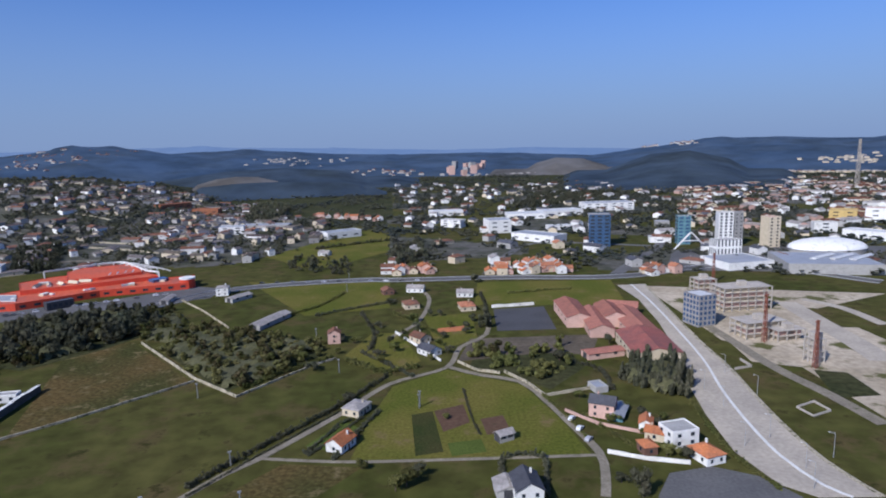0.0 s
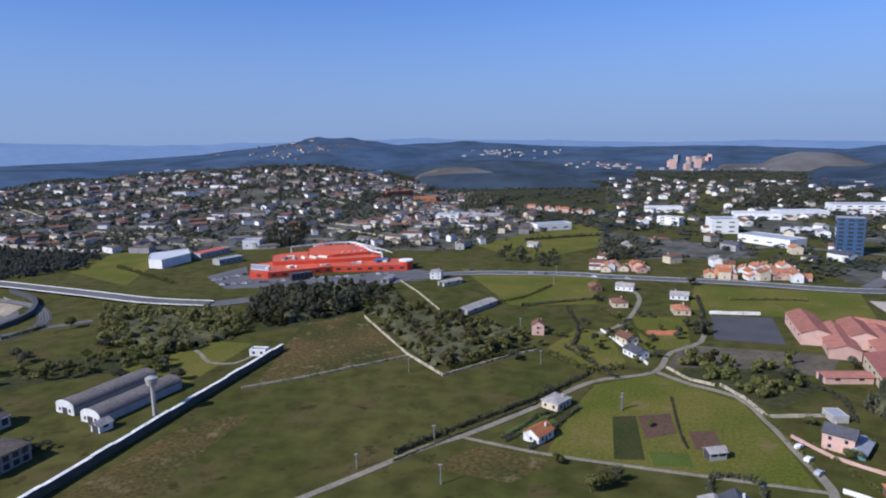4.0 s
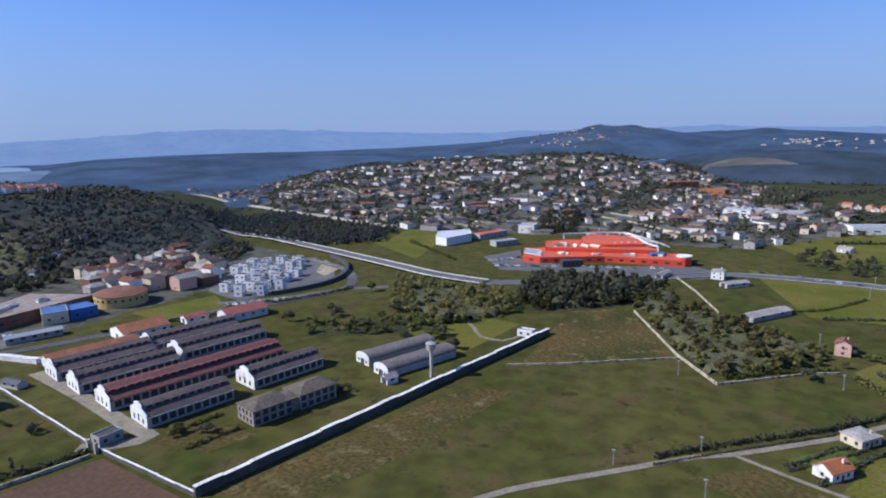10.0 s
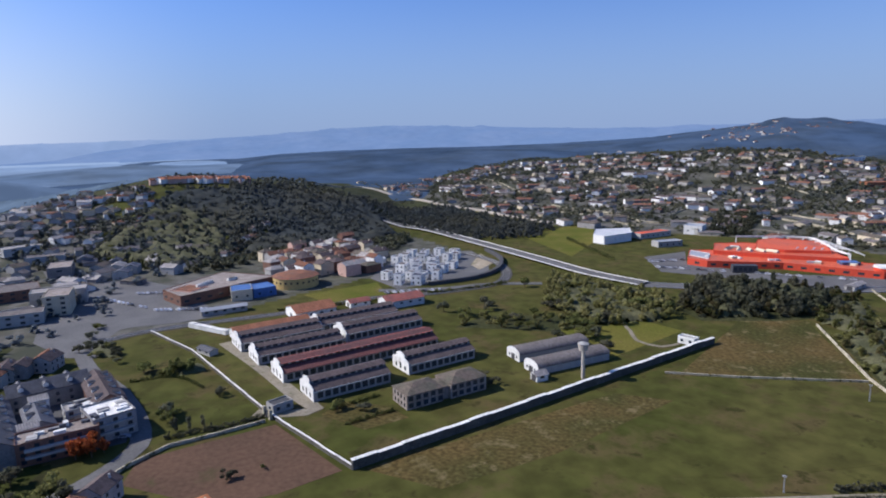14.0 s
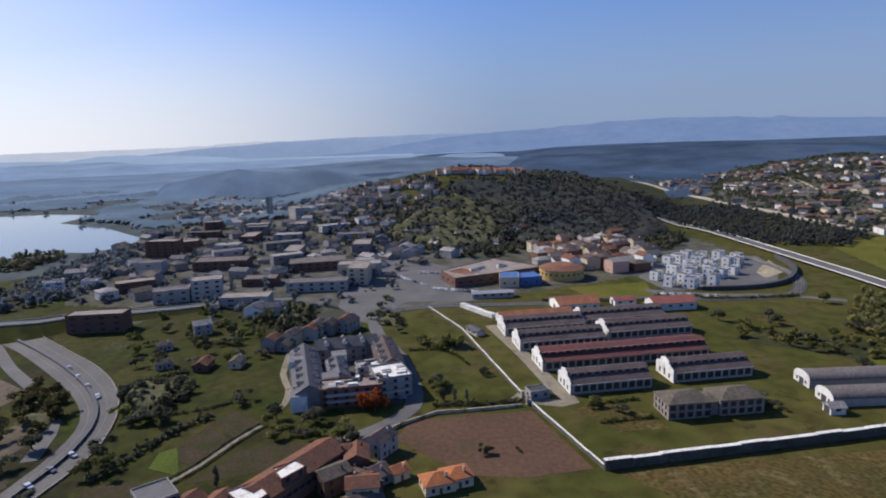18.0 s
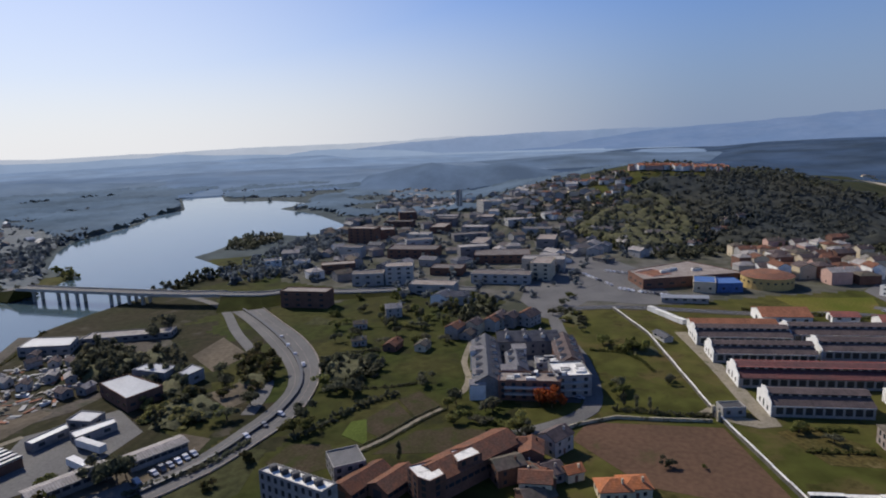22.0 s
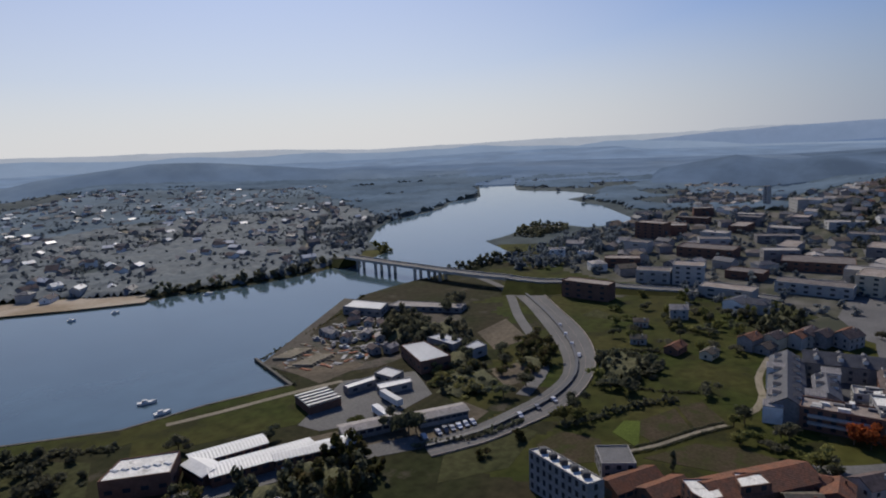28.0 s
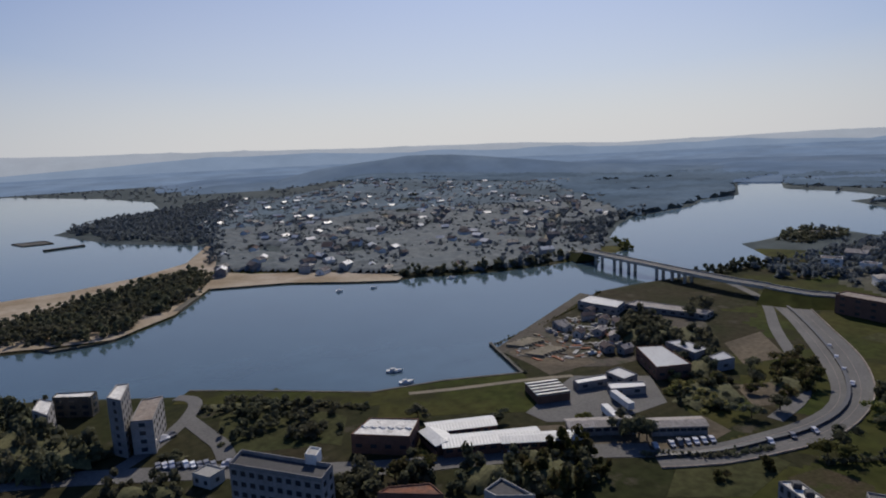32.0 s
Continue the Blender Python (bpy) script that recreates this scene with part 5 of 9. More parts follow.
def hall(p, w, l, roof, label, strips=None, bays=10, trim=None):
    """A factory hall: stepped white gable, low side aisles, a raised lantern with its own roof, and rows of windows."""
    t = thing("factory_hall", p, AX, label, "factory hall", "halls of the old factory")
    a, e = w / 2, 4.6
    n = w * 0.20
    # Side wall greyer than the gable: its shade is put into the colour.
    part("wall", prism([(-a, 0), (a, 0), (a, e), (n, e + 1.9), (n, e + 3.0), (0, e + 3.9), (-n, e + 3.0), (-n, e + 1.9), (-a, e)], 0.4, l), GREY_WALL, t, "grimy pale side wall")
    part("gable", prism([(-a - 0.2, 0), (a + 0.2, 0), (a + 0.2, e + 0.9), (n + 0.6, e + 2.6), (n + 0.6, e + 3.9), (0, e + 4.9), (-n - 0.6, e + 3.9), (-n - 0.6, e + 2.6), (-a - 0.2, e + 0.9)], 0, 0.4), WHITE, t, "stepped white gable front")
    for s in (-1, 1):
        slope = [(s * (a + 0.4), e - 0.1), (s * n, e + 1.95), (s * n, e + 2.15), (s * (a + 0.4), e + 0.12)]
        part("roof", prism(slope if s < 0 else slope[::-1], 0.4, l + 0.3), strips or roof if s > 0 else roof, t)
        top = [(s * (n + 0.35), e + 2.95), (0, e + 4.0), (0, e + 4.2), (s * (n + 0.35), e + 3.15)]
        part("lantern_roof", prism(top if s < 0 else top[::-1], 0.4, l + 0.3), roof if s > 0 else (strips or roof), t)
        for i in range(bays):
            y = 1.5 + (i + 0.5) * (l - 2) / bays
            part("window", box(s * a - 0.08, y - (l - 2) / bays * 0.36, 1.2, s * a + 0.08, y + (l - 2) / bays * 0.36, 3.9), GLASS, t)
            part("lantern_window", box(s * n - 0.08, y - 1.1, e + 2.1, s * n + 0.08, y + 1.1, e + 2.85), GLASS, t)
        part("gutter", box(s * (a + 0.42) - 0.14, 0.4, e - 0.2, s * (a + 0.42) + 0.14, l, e + 0.06), trim or WALL_TOP, t)
        if trim:
            part("ridge_strip", box(s * n * 1.25 - 0.5, 0.4, e + 3.1, s * n * 1.25 + 0.3, l, e + 3.3), trim, t, "rust-red flashing strip")
    for x in (-a * 0.55, 0.0, a * 0.55):
        part("window", box(x - 0.7, -0.06, 1.2, x + 0.7, 0.1, 3.2 if x else 4.2), GLASS, t)
    return t


hall((-250.5, 83), 15.5, 37, SHEET_ROOF, "long dark-roofed factory hall with a white gable")
hall((-254.0, 131), 15.5, 38, SHEET_ROOF, "long dark-roofed factory hall with a white gable")
hall((-279.5, 79), 17, 84, MAROON_SHEET, "longest factory hall with maroon roof and red strips", bays=22, trim=RED_SHEET)
hall((-308.8, 76), 16, 46, SHEET_ROOF, "long dark-roofed factory hall with a white gable", bays=12)
hall((-335.0, 74), 18, 46, SHEET_ROOF, "dark-roofed factory hall beside a brown lean-to", bays=12)
hall((-316.5, 126), 18, 48, SHEET_ROOF, "dark-roofed factory hall with a white gable", bays=12)
hall((-341.0, 121), 18, 50, SHEET_ROOF, "dark-roofed factory hall with a white gable", bays=12)
shed("storehouse", (-352.5, 98), 13, 44, 4.5, 2.2, AX, WHITE, BROWN_SHEET, "lean brown-roofed factory store", "storehouse", 8)
shed("storehouse", (-373.0, 130), 20, 26, 5.0, 3.0, AX, WHITE, BROWN_SHEET, "brown-roofed factory store with a white gable", "storehouse", 5)
shed("storehouse", (-360.0, 188), 15, 27, 4.8, 2.8, AX - 3, WHITE, RED_SHEET, "red-roofed store with a white gable", "storehouse", 5)
shed("storehouse", (-374.0, 163), 9, 14, 3.6, 1.8, AX - 3, WHITE, RED_SHEET, "small red-roofed store beside the halls", "storehouse", 3)


def barrel(p, w, l, turn):
    """A store with a round-topped roof and a white front."""
    t = thing("barrel_hall", p, turn, "barrel-roofed grey shed with a white front", "shed", "two barrel-roofed sheds")
    arc = [(w / 2 * math.cos(a), 3.2 + 2.6 * math.sin(a)) for a in [math.pi * i / 10 for i in range(11)]]
    part("wall", prism([(-w / 2, 0), (w / 2, 0)] + arc, 0.3, l), GREY_WALL, t)
    outer = [(1.05 * x, z + 0.15) for x, z in arc]
    part("roof", prism(outer + [(x, z) for x, z in arc[::-1]], 0.3, l + 0.3), BARREL_SHEET, t, smooth=False)
    part("front", prism([(-w / 2 - 0.2, 0), (w / 2 + 0.2, 0)] + [(1.06 * x, z + 0.4) for x, z in arc], 0, 0.3), WHITE, t, "white rounded front wall")
    part("door", box(-1.6, -0.08, 0, 1.6, 0.05, 3.0), DARK_METAL, t)
    for x in (-3.2, 3.2):
        part("window", box(x - 0.6, -0.06, 1.2, x + 0.6, 0.05, 2.6), GLASS, t)
    return t


barrel((-235.0, 184), 11, 42, -6)
barrel((-216.5, 180), 11, 42, -6)
shed("gatehouse", (-207.0, 177), 5, 6, 3.0, 1.4, -6, WHITE, PALE_SHEET, "small white hut beside the sheds", "hut", 1)
tw = thing("water_tower", (-196.7, 194.0), 0, "slender grey concrete water tower", "water tower")
part("shaft", tube(0, 0, -0.3, 13.5, 0.9, 0.8, 12), CONCRETE, tw, smooth=False)
part("tank", tube(0, 0, 13.5, 16.6, 2.0, 2.5, 14), CONCRETE, tw)
part("tank_roof", tube(0, 0, 16.6, 17.5, 2.6, 0.3, 14), GREY_WALL, tw)
# derelict range
dr = thing("derelict_building", (-219.0, 112.0), -1.0, "derelict two-storey grey range with mossy hipped roofs", "building")
part("wall", joined(box(-6.5, 0, -0.3, 6.5, 17, 6.2), box(-5, 17, -0.3, 5, 21, 5.4), box(-6.5, 21, -0.3, 6.5, 39, 6.2)), ROOF_GRAVEL, dr)
part("roof", moved(hip_roof(13, 17, 6.2, 2.6), 0, 8.5), MOSSY_ROOF, dr)
part("roof", moved(hip_roof(13, 18, 6.2, 2.6), 0, 30), MOSSY_ROOF, dr)
part("roof", moved(hip_roof(10, 5, 5.4, 1.2), 0, 19), MOSSY_ROOF, dr)
for s in (-1, 1):
    for fl in (0.8, 3.7):
        for i in range(11):
            y = 1.8 + i * 3.5
            if not 16 < y < 22:
                part("window", box(s * 6.5 - 0.06, y - 1.1, fl, s * 6.5 + 0.06, y + 1.1, fl + 2.0), GLASS, dr)
for fl in (0.8, 3.7):
    for x in (-4.2, -1.4, 1.4, 4.2):
        part("window", box(x - 0.6, -0.06, fl, x + 0.6, 0.06, fl + 1.7), GLASS, dr)
block("gatehouse", (-244.2, 69.2), 6, 9, 3.4, 10, GREY_WALL, DARK_ASPHALT, "low dark-roofed gatehouse by the factory gate", "gatehouse", 1)
gp = thing("gate", (-239.3, 62.5), 10, "stone gate pillars of the factory entrance", "gate")
part("pillar", box(-3.2, -0.6, -0.3, -2.0, 0.6, 4.2), STONE, gp)
part("pillar", box(2.0, -0.6, -0.3, 3.2, 0.6, 4.2), STONE, gp)
part("gate_leaf", box(-2.0, -0.06, 0.2, 2.0, 0.06, 2.6), DARK_METAL, gp)
block("pump_house", (-200.0, 272.1), 5, 9, 3.2, -80, WHITE, GREY_WALL, "white flat-roofed hut at the wall's end", "hut", 1)
shed("canopy", (-335.2, 59.0), 5, 12, 2.6, 0.8, -70, GREY_WALL, SLATE, "dark-roofed long low shed", "shed", 3)
wall_run("yard_wall", [(-392.0, 60.7), (-362.0, 75.5)], 3.0, 2.4, WHITE, "white-roofed low range inside the wall", WALL_TOP, 6.0)

# ---- more kinds of building ----


def front(name, a, b, depth, high, **k):
    """A block whose front runs from a to b and which reaches away from the river plain's middle by its depth."""
    dx, dy = b[0] - a[0], b[1] - a[1]
    q = math.hypot(dx, dy)
    nx, ny = -dy / q, dx / q
    m = mid(a, b)
    if nx * m[0] + ny * m[1] < 0:
        nx, ny = -nx, -ny
    return block(name, (m[0] + nx * depth / 2, m[1] + ny * depth / 2), q, depth, high, math.degrees(math.atan2(dy, dx)), **k)


def plan_block(name, pts, high, wall, roof, label, category="building", floors=0, every=3.6, base=0.0, size=(1.6, 1.5), parapet=0.5, glass=None):
    """A building on an outline of its own, with parapet, roof deck and windows."""
    area = sum(p[0] * q[1] - q[0] * p[1] for p, q in zip(pts, pts[1:] + pts[:1]))
    pts = pts if area > 0 else pts[::-1]
    c = (sum(p[0] for p in pts) / len(pts), sum(p[1] for p in pts) / len(pts))
    t = thing(name, c, 0, label, category)
    loc = [(x - c[0], y - c[1]) for x, y in pts]
    n = len(loc)

    def slab(outline, z0, z1):
        return ([(x, y, z0) for x, y in outline] + [(x, y, z1) for x, y in outline],
                [tuple(range(n - 1, -1, -1)), tuple(range(n, 2 * n))] + [(i, (i + 1) % n, n + (i + 1) % n, n + i) for i in range(n)])
    part("wall", slab(loc, base - 0.4, high), wall, t)
    part("roof", slab([(x * 0.985, y * 0.985) for x, y in loc], high, high + 0.12), roof, t)
    for i in range(n):
        (ax, ay), (bx, by) = loc[i], loc[(i + 1) % n]
        q = math.hypot(bx - ax, by - ay)
        turn = math.degrees(math.atan2(by - ay, bx - ax))
        if parapet:
            part("parapet", box(0, 0, high, q, 0.3, high + parapet), wall, t, at=pose(ax, ay, 0, 0, 0, turn))
        for fl in range(floors):
            m = int((q - 1) / every)
            for j in range(m):
                u = (j + 0.5) / m * q
                z = base + (high - base) / floors * (fl + 0.35)
                part("window", WINDOW_MESH.setdefault((size, (glass or GLASS).name), mesh_of("window", *box(-size[0] / 2, -0.07, 0, size[0] / 2, 0.07, size[1]), [glass or GLASS])),
                     None, t, at=pose(ax + (bx - ax) * u / q, ay + (by - ay) * u / q, z, 0, 0, turn))
    return t


def shed_on(name, a, b, w, eave, rise, wall, roof, label, category="warehouse", bays=0, group=""):
    return shed(name, mid(a, b), w, math.hypot(b[0] - a[0], b[1] - a[1]), eave, rise, heading(a, b), wall, roof, label, category, bays, group)


def mast(name, p, high, w, mat, label, arms=()):
    """A lattice mast: four legs, cross braces, and arms where it has any."""
    t = thing(name, p, 30, label, name.replace("_", " "))
    g = w * 0.07 + 0.04
    for sx in (-1, 1):
        for sy in (-1, 1):
            part("leg", ([(sx * w / 2 - g, sy * w / 2 - g, -0.3), (sx * w / 2 + g, sy * w / 2 - g, -0.3), (sx * w / 2, sy * w / 2 + g, -0.3),
                          (sx * w / 5 - g, sy * w / 5 - g, high), (sx * w / 5 + g, sy * w / 5 - g, high), (sx * w / 5, sy * w / 5 + g, high)],
                         [(0, 2, 1), (3, 4, 5), (0, 1, 4, 3), (1, 2, 5, 4), (2, 0, 3, 5)]), mat, t)
    n = max(3, int(high / (w * 1.6)))
    for i in range(n):
        z0, z1 = high * i / n, high * (i + 1) / n
        k0, k1 = w / 2 - (w / 2 - w / 5) * i / n, w / 2 - (w / 2 - w / 5) * (i + 1) / n
        gs = []
        for a in (0, 90, 180, 270):
            gs.append(moved(([(-k0, k0, z0), (-k0 + g, k0, z0), (k1, k1, z1), (k1 - g, k1, z1), (-k0, k0 - g, z0), (k1, k1 - g, z1)],
                             [(0, 1, 2, 3), (0, 3, 5, 4), (4, 5, 2, 1)]), turn=a))
        part("brace", joined(*gs), mat, t)
    for z, reach in arms:
        part("arm", box(-reach, -0.25, z, reach, 0.25, z + 0.4), mat, t)
    return t


def skeleton_building(p, w, l, floors, turn, label):
    """A concrete shell under construction: slabs, columns and a few infill walls."""
    t = thing("building_shell", p, turn, label, "building shell", "unfinished concrete shells")
    for fl in range(floors + 1):
        part("slab", box(-w / 2, -l / 2, fl * 3.1 - 0.3, w / 2, l / 2, fl * 3.1), CONCRETE, t)
    nx, ny = max(2, round(w / 5.5)), max(2, round(l / 5.5))
    for fl in range(floors):
        for i in range(nx + 1):
            for j in range(ny + 1):
                if i in (0, nx) or j in (0, ny):
                    x, y = -w / 2 + 0.4 + (w - 0.8) * i / nx, -l / 2 + 0.4 + (l - 0.8) * j / ny
                    part("column", WINDOW_MESH.setdefault("column", mesh_of("column", *box(-0.3, -0.3, 0, 0.3, 0.3, 2.8), [CONCRETE])), None, t, at=pose(x, y, fl * 3.1))
        part("infill_wall", box(-w / 2 + 2, -l / 2 + 2, fl * 3.1, w / 2 - 2, l / 2 - 2, fl * 3.1 + 2.8), PINK if fl % 2 else CREAM, t)
    part("stair_core", box(-2.5, -2, 0, 2.5, 2, floors * 3.1 + 3), CONCRETE, t)
    return t


def ribbon(line, off, w, z0, z1):
    v, f, n = [], [], len(line)
    for i, (x, y) in enumerate(line):
        a, b = line[max(0, i - 1)], line[min(n - 1, i + 1)]
        dx, dy = b[0] - a[0], b[1] - a[1]
        q = math.hypot(dx, dy)
        for s in (off + w / 2, off - w / 2):
            for z in (z0, z1):
                v.append((x - dy / q * s, y + dx / q * s, z))
    for i in range(n - 1):
        o, e = 4 * i, 4 * i + 4
        f += [(o + 1, o + 3, e + 3, e + 1), (o, e, e + 2, o + 2), (o, o + 1, e + 1, e), (o + 2, e + 2, e + 3, o + 3)]
    return v, f


CAR_PARTS = {}


def car(p, turn, paint, van=False):
    """A parked car: body, cabin glass, wheels with rims and tyres in one ring each."""
    t = thing("car", p, turn, f"{paint.name.replace('_paint', '').replace('_', ' ')} {'van' if van else 'hatchback'} parked on asphalt", "car", "parked cars", z=float(height(*p)) + 0.16)
    h = 1.0 if not van else 1.5
    if (paint.name, van) not in CAR_PARTS:
        CAR_PARTS[paint.name, van] = (
            mesh_of("body", *prism([(-2.1, 0.3), (2.1, 0.3), (2.15, 0.75), (1.1, h * 0.95), (0.6, h + 0.45), (-1.3, h + 0.45), (-2.05, h), (-2.15, 0.7)], -0.86, 0.86), [paint]),
            mesh_of("glass", *prism([(1.02, h), (0.58, h + 0.38), (-1.25, h + 0.38), (-1.85, h)], -0.88, 0.88), [GLASS]),
            mesh_of("wheel", *moved(prism([(0.32 * math.cos(a), 0.32 + 0.32 * math.sin(a)) for a in [math.pi * 2 * i / 10 for i in range(10)]], -0.1, 0.1)), [RUBBER]))
    b, g, w = CAR_PARTS[paint.name, van]
    part("body", b, None, t)
    part("glass", g, None, t)
    for x in (-1.35, 1.35) if math.hypot(*p) < 300 else ():
        for y in (-0.8, 0.8):
            part("wheel", w, None, t, at=pose(x, y, 0))
    return t


def cars_along(a, b, n, turn, seed):
    rng = random.Random(seed)
    for i in range(n):
        if rng.random() < 0.85:
            car(mid(a, b, (i + 0.5) / n), turn + rng.uniform(-3, 3), rng.choice([CAR_PAINT, CAR_WHITE, CAR_PAINT, CAR_PAINT, CAR_PAINT, CAR_WHITE, CAR_PAINT, CAR_PAINT, CAR_PAINT, CAR_PAINT, CAR_PAINT, CAR_PAINT]), rng.random() < 0.12)


# ---- the fields and cottages to the north ----
near_houses = [
    ((90.2, 204.0), 20, 8, 9.5, 1, 2.4, WHITE, ORANGE_TILES, True), ((77.1, 228.8), -20, 5, 7, 1, 1.8, WHITE, ORANGE_TILES, False),
    ((77.9, 220.1), 60, 5, 7, 1, 1.6, CREAM, ORANGE_TILES, False), ((71.4, 209.9), 10, 5, 6, 1, 1.5, BRICK_WALL, ORANGE_TILES, True),
    ((63.8, 242.0), 65, 8, 10, 2, 2.2, PINK, SLATE, False), ((-39.8, 219.1), -25, 7, 9.5, 1, 2.2, WHITE, ORANGE_TILES, False),
    ((-38.0, 250.2), -25, 8, 10, 1, 1.2, CREAM, PALE_SHEET, True), ((24.3, 181.3), 5, 8.5, 11, 2, 2.4, WHITE, SLATE, False),
    ((-63.8, 348.1), 8, 7, 7, 2, 2.0, PINK, OLD_TILES, False), ((-21.7, 471.8), 80, 8, 13, 1, 2.0, WHITE, PALE_SHEET, False),
    ((-23.4, 423.9), 15, 10, 12, 1, 2.2, CREAM, OLD_TILES, True), ((15.2, 415.6), 10, 10, 13, 1, 2.2, CREAM, TILES, True),
    ((15.5, 453.2), 85, 8, 12, 1, 2.0, WHITE, PALE_SHEET, False), ((-14.3, 346.3), 40, 8, 10, 1, 2.0, CREAM, OLD_TILES, False),
    ((-8.7, 324.0), 40, 8, 11, 1, 1.8, WHITE, SLATE, False), ((-171.9, 476.5), 10, 9, 9, 2, 1.6, WHITE, PALE_SHEET, True),
    ((-124.1, 649.1), 70, 8, 12, 1, 2.0, WHITE, PALE_SHEET, False), ((-43.1, 466.6), 20, 8, 10, 1, 1.8, BRICK_WALL, OLD_TILES, False),
    ((-208.6, 1.6), 50, 8, 10, 2, 2.0, GREY_WALL, SHEET_ROOF, False), ((-182.0, 18.8), 10, 8, 10, 1, 2.4, CREAM, ORANGE_TILES, True),
    ((-184.3, 25.2), 10, 8, 9, 1, 2.2, CREAM, ORANGE_TILES, True), ((-190.3, 6.8), 30, 5, 6, 1, 1.5, CREAM, ORANGE_TILES, False),
    ((-189.6, -1.6), 30, 9, 10, 1, 1.8, FACADE, SHEET_ROOF, False), ((-187.5, -14.1), 30, 8, 10, 2, 1.6, BRICK_WALL, MOSSY_ROOF, False),
    ((-315.2, -103.0), 20, 6, 8, 1, 1.4, GREY_WALL, MOSSY_ROOF, False), ((-310.1, -82.5), 80, 7, 11, 1, 1.8, BRICK_WALL, OLD_TILES, False),
    ((-310.2, -66.5), 80, 6, 9, 1, 1.4, CREAM, MOSSY_ROOF, False), ((-344.8, -111.3), 20, 6, 8, 1, 1.4, GREY_WALL, MOSSY_ROOF, False),
    ((-358.2, -12.3), 60, 9, 12, 2, 2.4, FACADE, SHEET_ROOF, False), ((-330.6, -44.7), 70, 7, 9, 1, 1.8, FACADE, MOSSY_ROOF, False),
    ((-370.6, -97.3), 20, 8, 10, 2, 2.0, GREY_WALL, PALE_SHEET, False), ((-354.0, -29.3), 80, 8, 13, 2, 2.0, GREY_WALL, SHEET_ROOF, False),
]
for p, tn, w, l, fl, ri, wa, ro, hp in near_houses:
    house(p, tn, w, l, fl, ri, wa, ro, hp)
block("house", (85.2, 217.0), 11, 9, 6.0, 15, WHITE, GREY_WALL, "white two-storey house with a flat grey roof", "house", 2)
block("hut", (68.2, 268.3), 6, 8, 2.4, 15, GREY_WALL, GREY_SHEET, "blue-grey metal shed in a garden", "shed", 0)
shed("greenhouse", (69.6, 241.1), 6, 13, 2.2, 1.2, -25, TEAL_GLASS, GREY_SHEET, "glazed garden greenhouse with pale panes", "greenhouse", 0)
shed("annex", (18.7, 185.5), 8, 8, 3.0, 1.4, 5, GREY_WALL, PALE_SHEET, "grey-roofed annex of a white house", "annex", 1)
for pa, pb, w in (((-118.4, 376.3), (-106.8, 408.1), 9), ((-158.8, 450.2), (-149.2, 466.7), 8), ((18.6, 220.5), (24.2, 223.5), 4), ((-205.8, 448.1), (-206.9, 465.5), 6)):
    shed_on("farm_shed", pa, pb, w, 3.0, 1.2, GREY_WALL, PALE_SHEET, "low farm shed with a pale sheet roof", "shed", 3)
flat("clay_court", [(-5.3, 370.3), (12.1, 374.9), (11.7, 365.3), (-4.6, 360.9)], ORANGE_TILES, 0.09, "orange clay sports court", "sports court")

# school and sports hall with red roofs
for pa, pb, w, ev in (((80.8, 407.8), (81.3, 365.3), 15, 6.5), ((92.5, 389.7), (89.6, 344.3), 14, 5.0), ((103.1, 394.2), (102.7, 363.5), 13, 7.0),
                      ((113.0, 387.9), (111.6, 340.3), 16, 5.5), ((107.0, 399.5), (124.5, 392.3), 11, 5.5)):
    shed_on("school_wing", pa, pb, w, ev, 2.6, PINK, RED_TILES, "school wing with salmon walls and red roof", "school", 5, "school wings")
shed_on("sports_hall", (105.4, 296.6), (107.2, 336.6), 24, 6.5, 2.6, CREAM, RED_SHEET, "cream sports hall with a ribbed red roof", "sports hall", 6)
shed_on("school_annex", (72.0, 310.8), (92.0, 316.4), 8, 3.2, 0.9, PINK, RED_TILES, "low red-roofed school annex", "annex", 3)

# building site beside the avenue
front("apartment_block", (150.5, 359.3), (162.2, 363.1), 14, 18.6, wall=FACADE, roof=WHITE_SHEET, label="blue-glazed new apartment block with white roof plant", floors=6, every=2.4, size=(1.7, 1.9), glass=BLUE_GLASS)
skeleton_building((195.2, 401.2), 34, 16, 5, 8, "unfinished concrete apartment shell with open floors")
skeleton_building((177.6, 343.5), 26, 15, 3, 12, "unfinished low concrete shell with open floors")
skeleton_building((189.2, 334.1), 18, 8, 2, 12, "low concrete frame beside a taller shell")
skeleton_building((185.7, 438.9), 14, 12, 4, 8, "small concrete shell with brick infill")
skeleton_building((182.7, 297.6), 7, 7, 4, 12, "slender concrete stair tower under construction")
for p, h in (((174.1, 329.2), 27.1), ((177.8, 288.3), 24.0), ((210.1, 477.8), 23.2)):
    mast("crane_mast", p, h, 1.8, RUST, "rust-red lattice crane mast", [(h - 1.0, 2.0)])
wall_run("site_hoarding", [(139.3, 288.6), (149.1, 291.9), (148.2, 301.8)], 0.3, 1.2, CONCRETE, "low concrete site walls", None, 5.0)
wall_run("site_hoarding", [(144.2, 244.0), (146.0, 235.1), (155.8, 239.9), (154.3, 249.1), (144.2, 244.0)], 0.4, 0.8, CONCRETE, "low square concrete foundation", None, 6.0)
strip("road", [(156.6, 383.9), (158.3, 336.6), (159.7, 291.1), (165.5, 255.7), (168.5, 226.7)], 6, TRACK, 0.14, "pale dusty site road")
strip("road", [(231.3, 412.8), (225.7, 364.8), (221.0, 321.5), (216.4, 295.1)], 14, CONCRETE_ROAD, 0.13, "broad unfinished pale road")
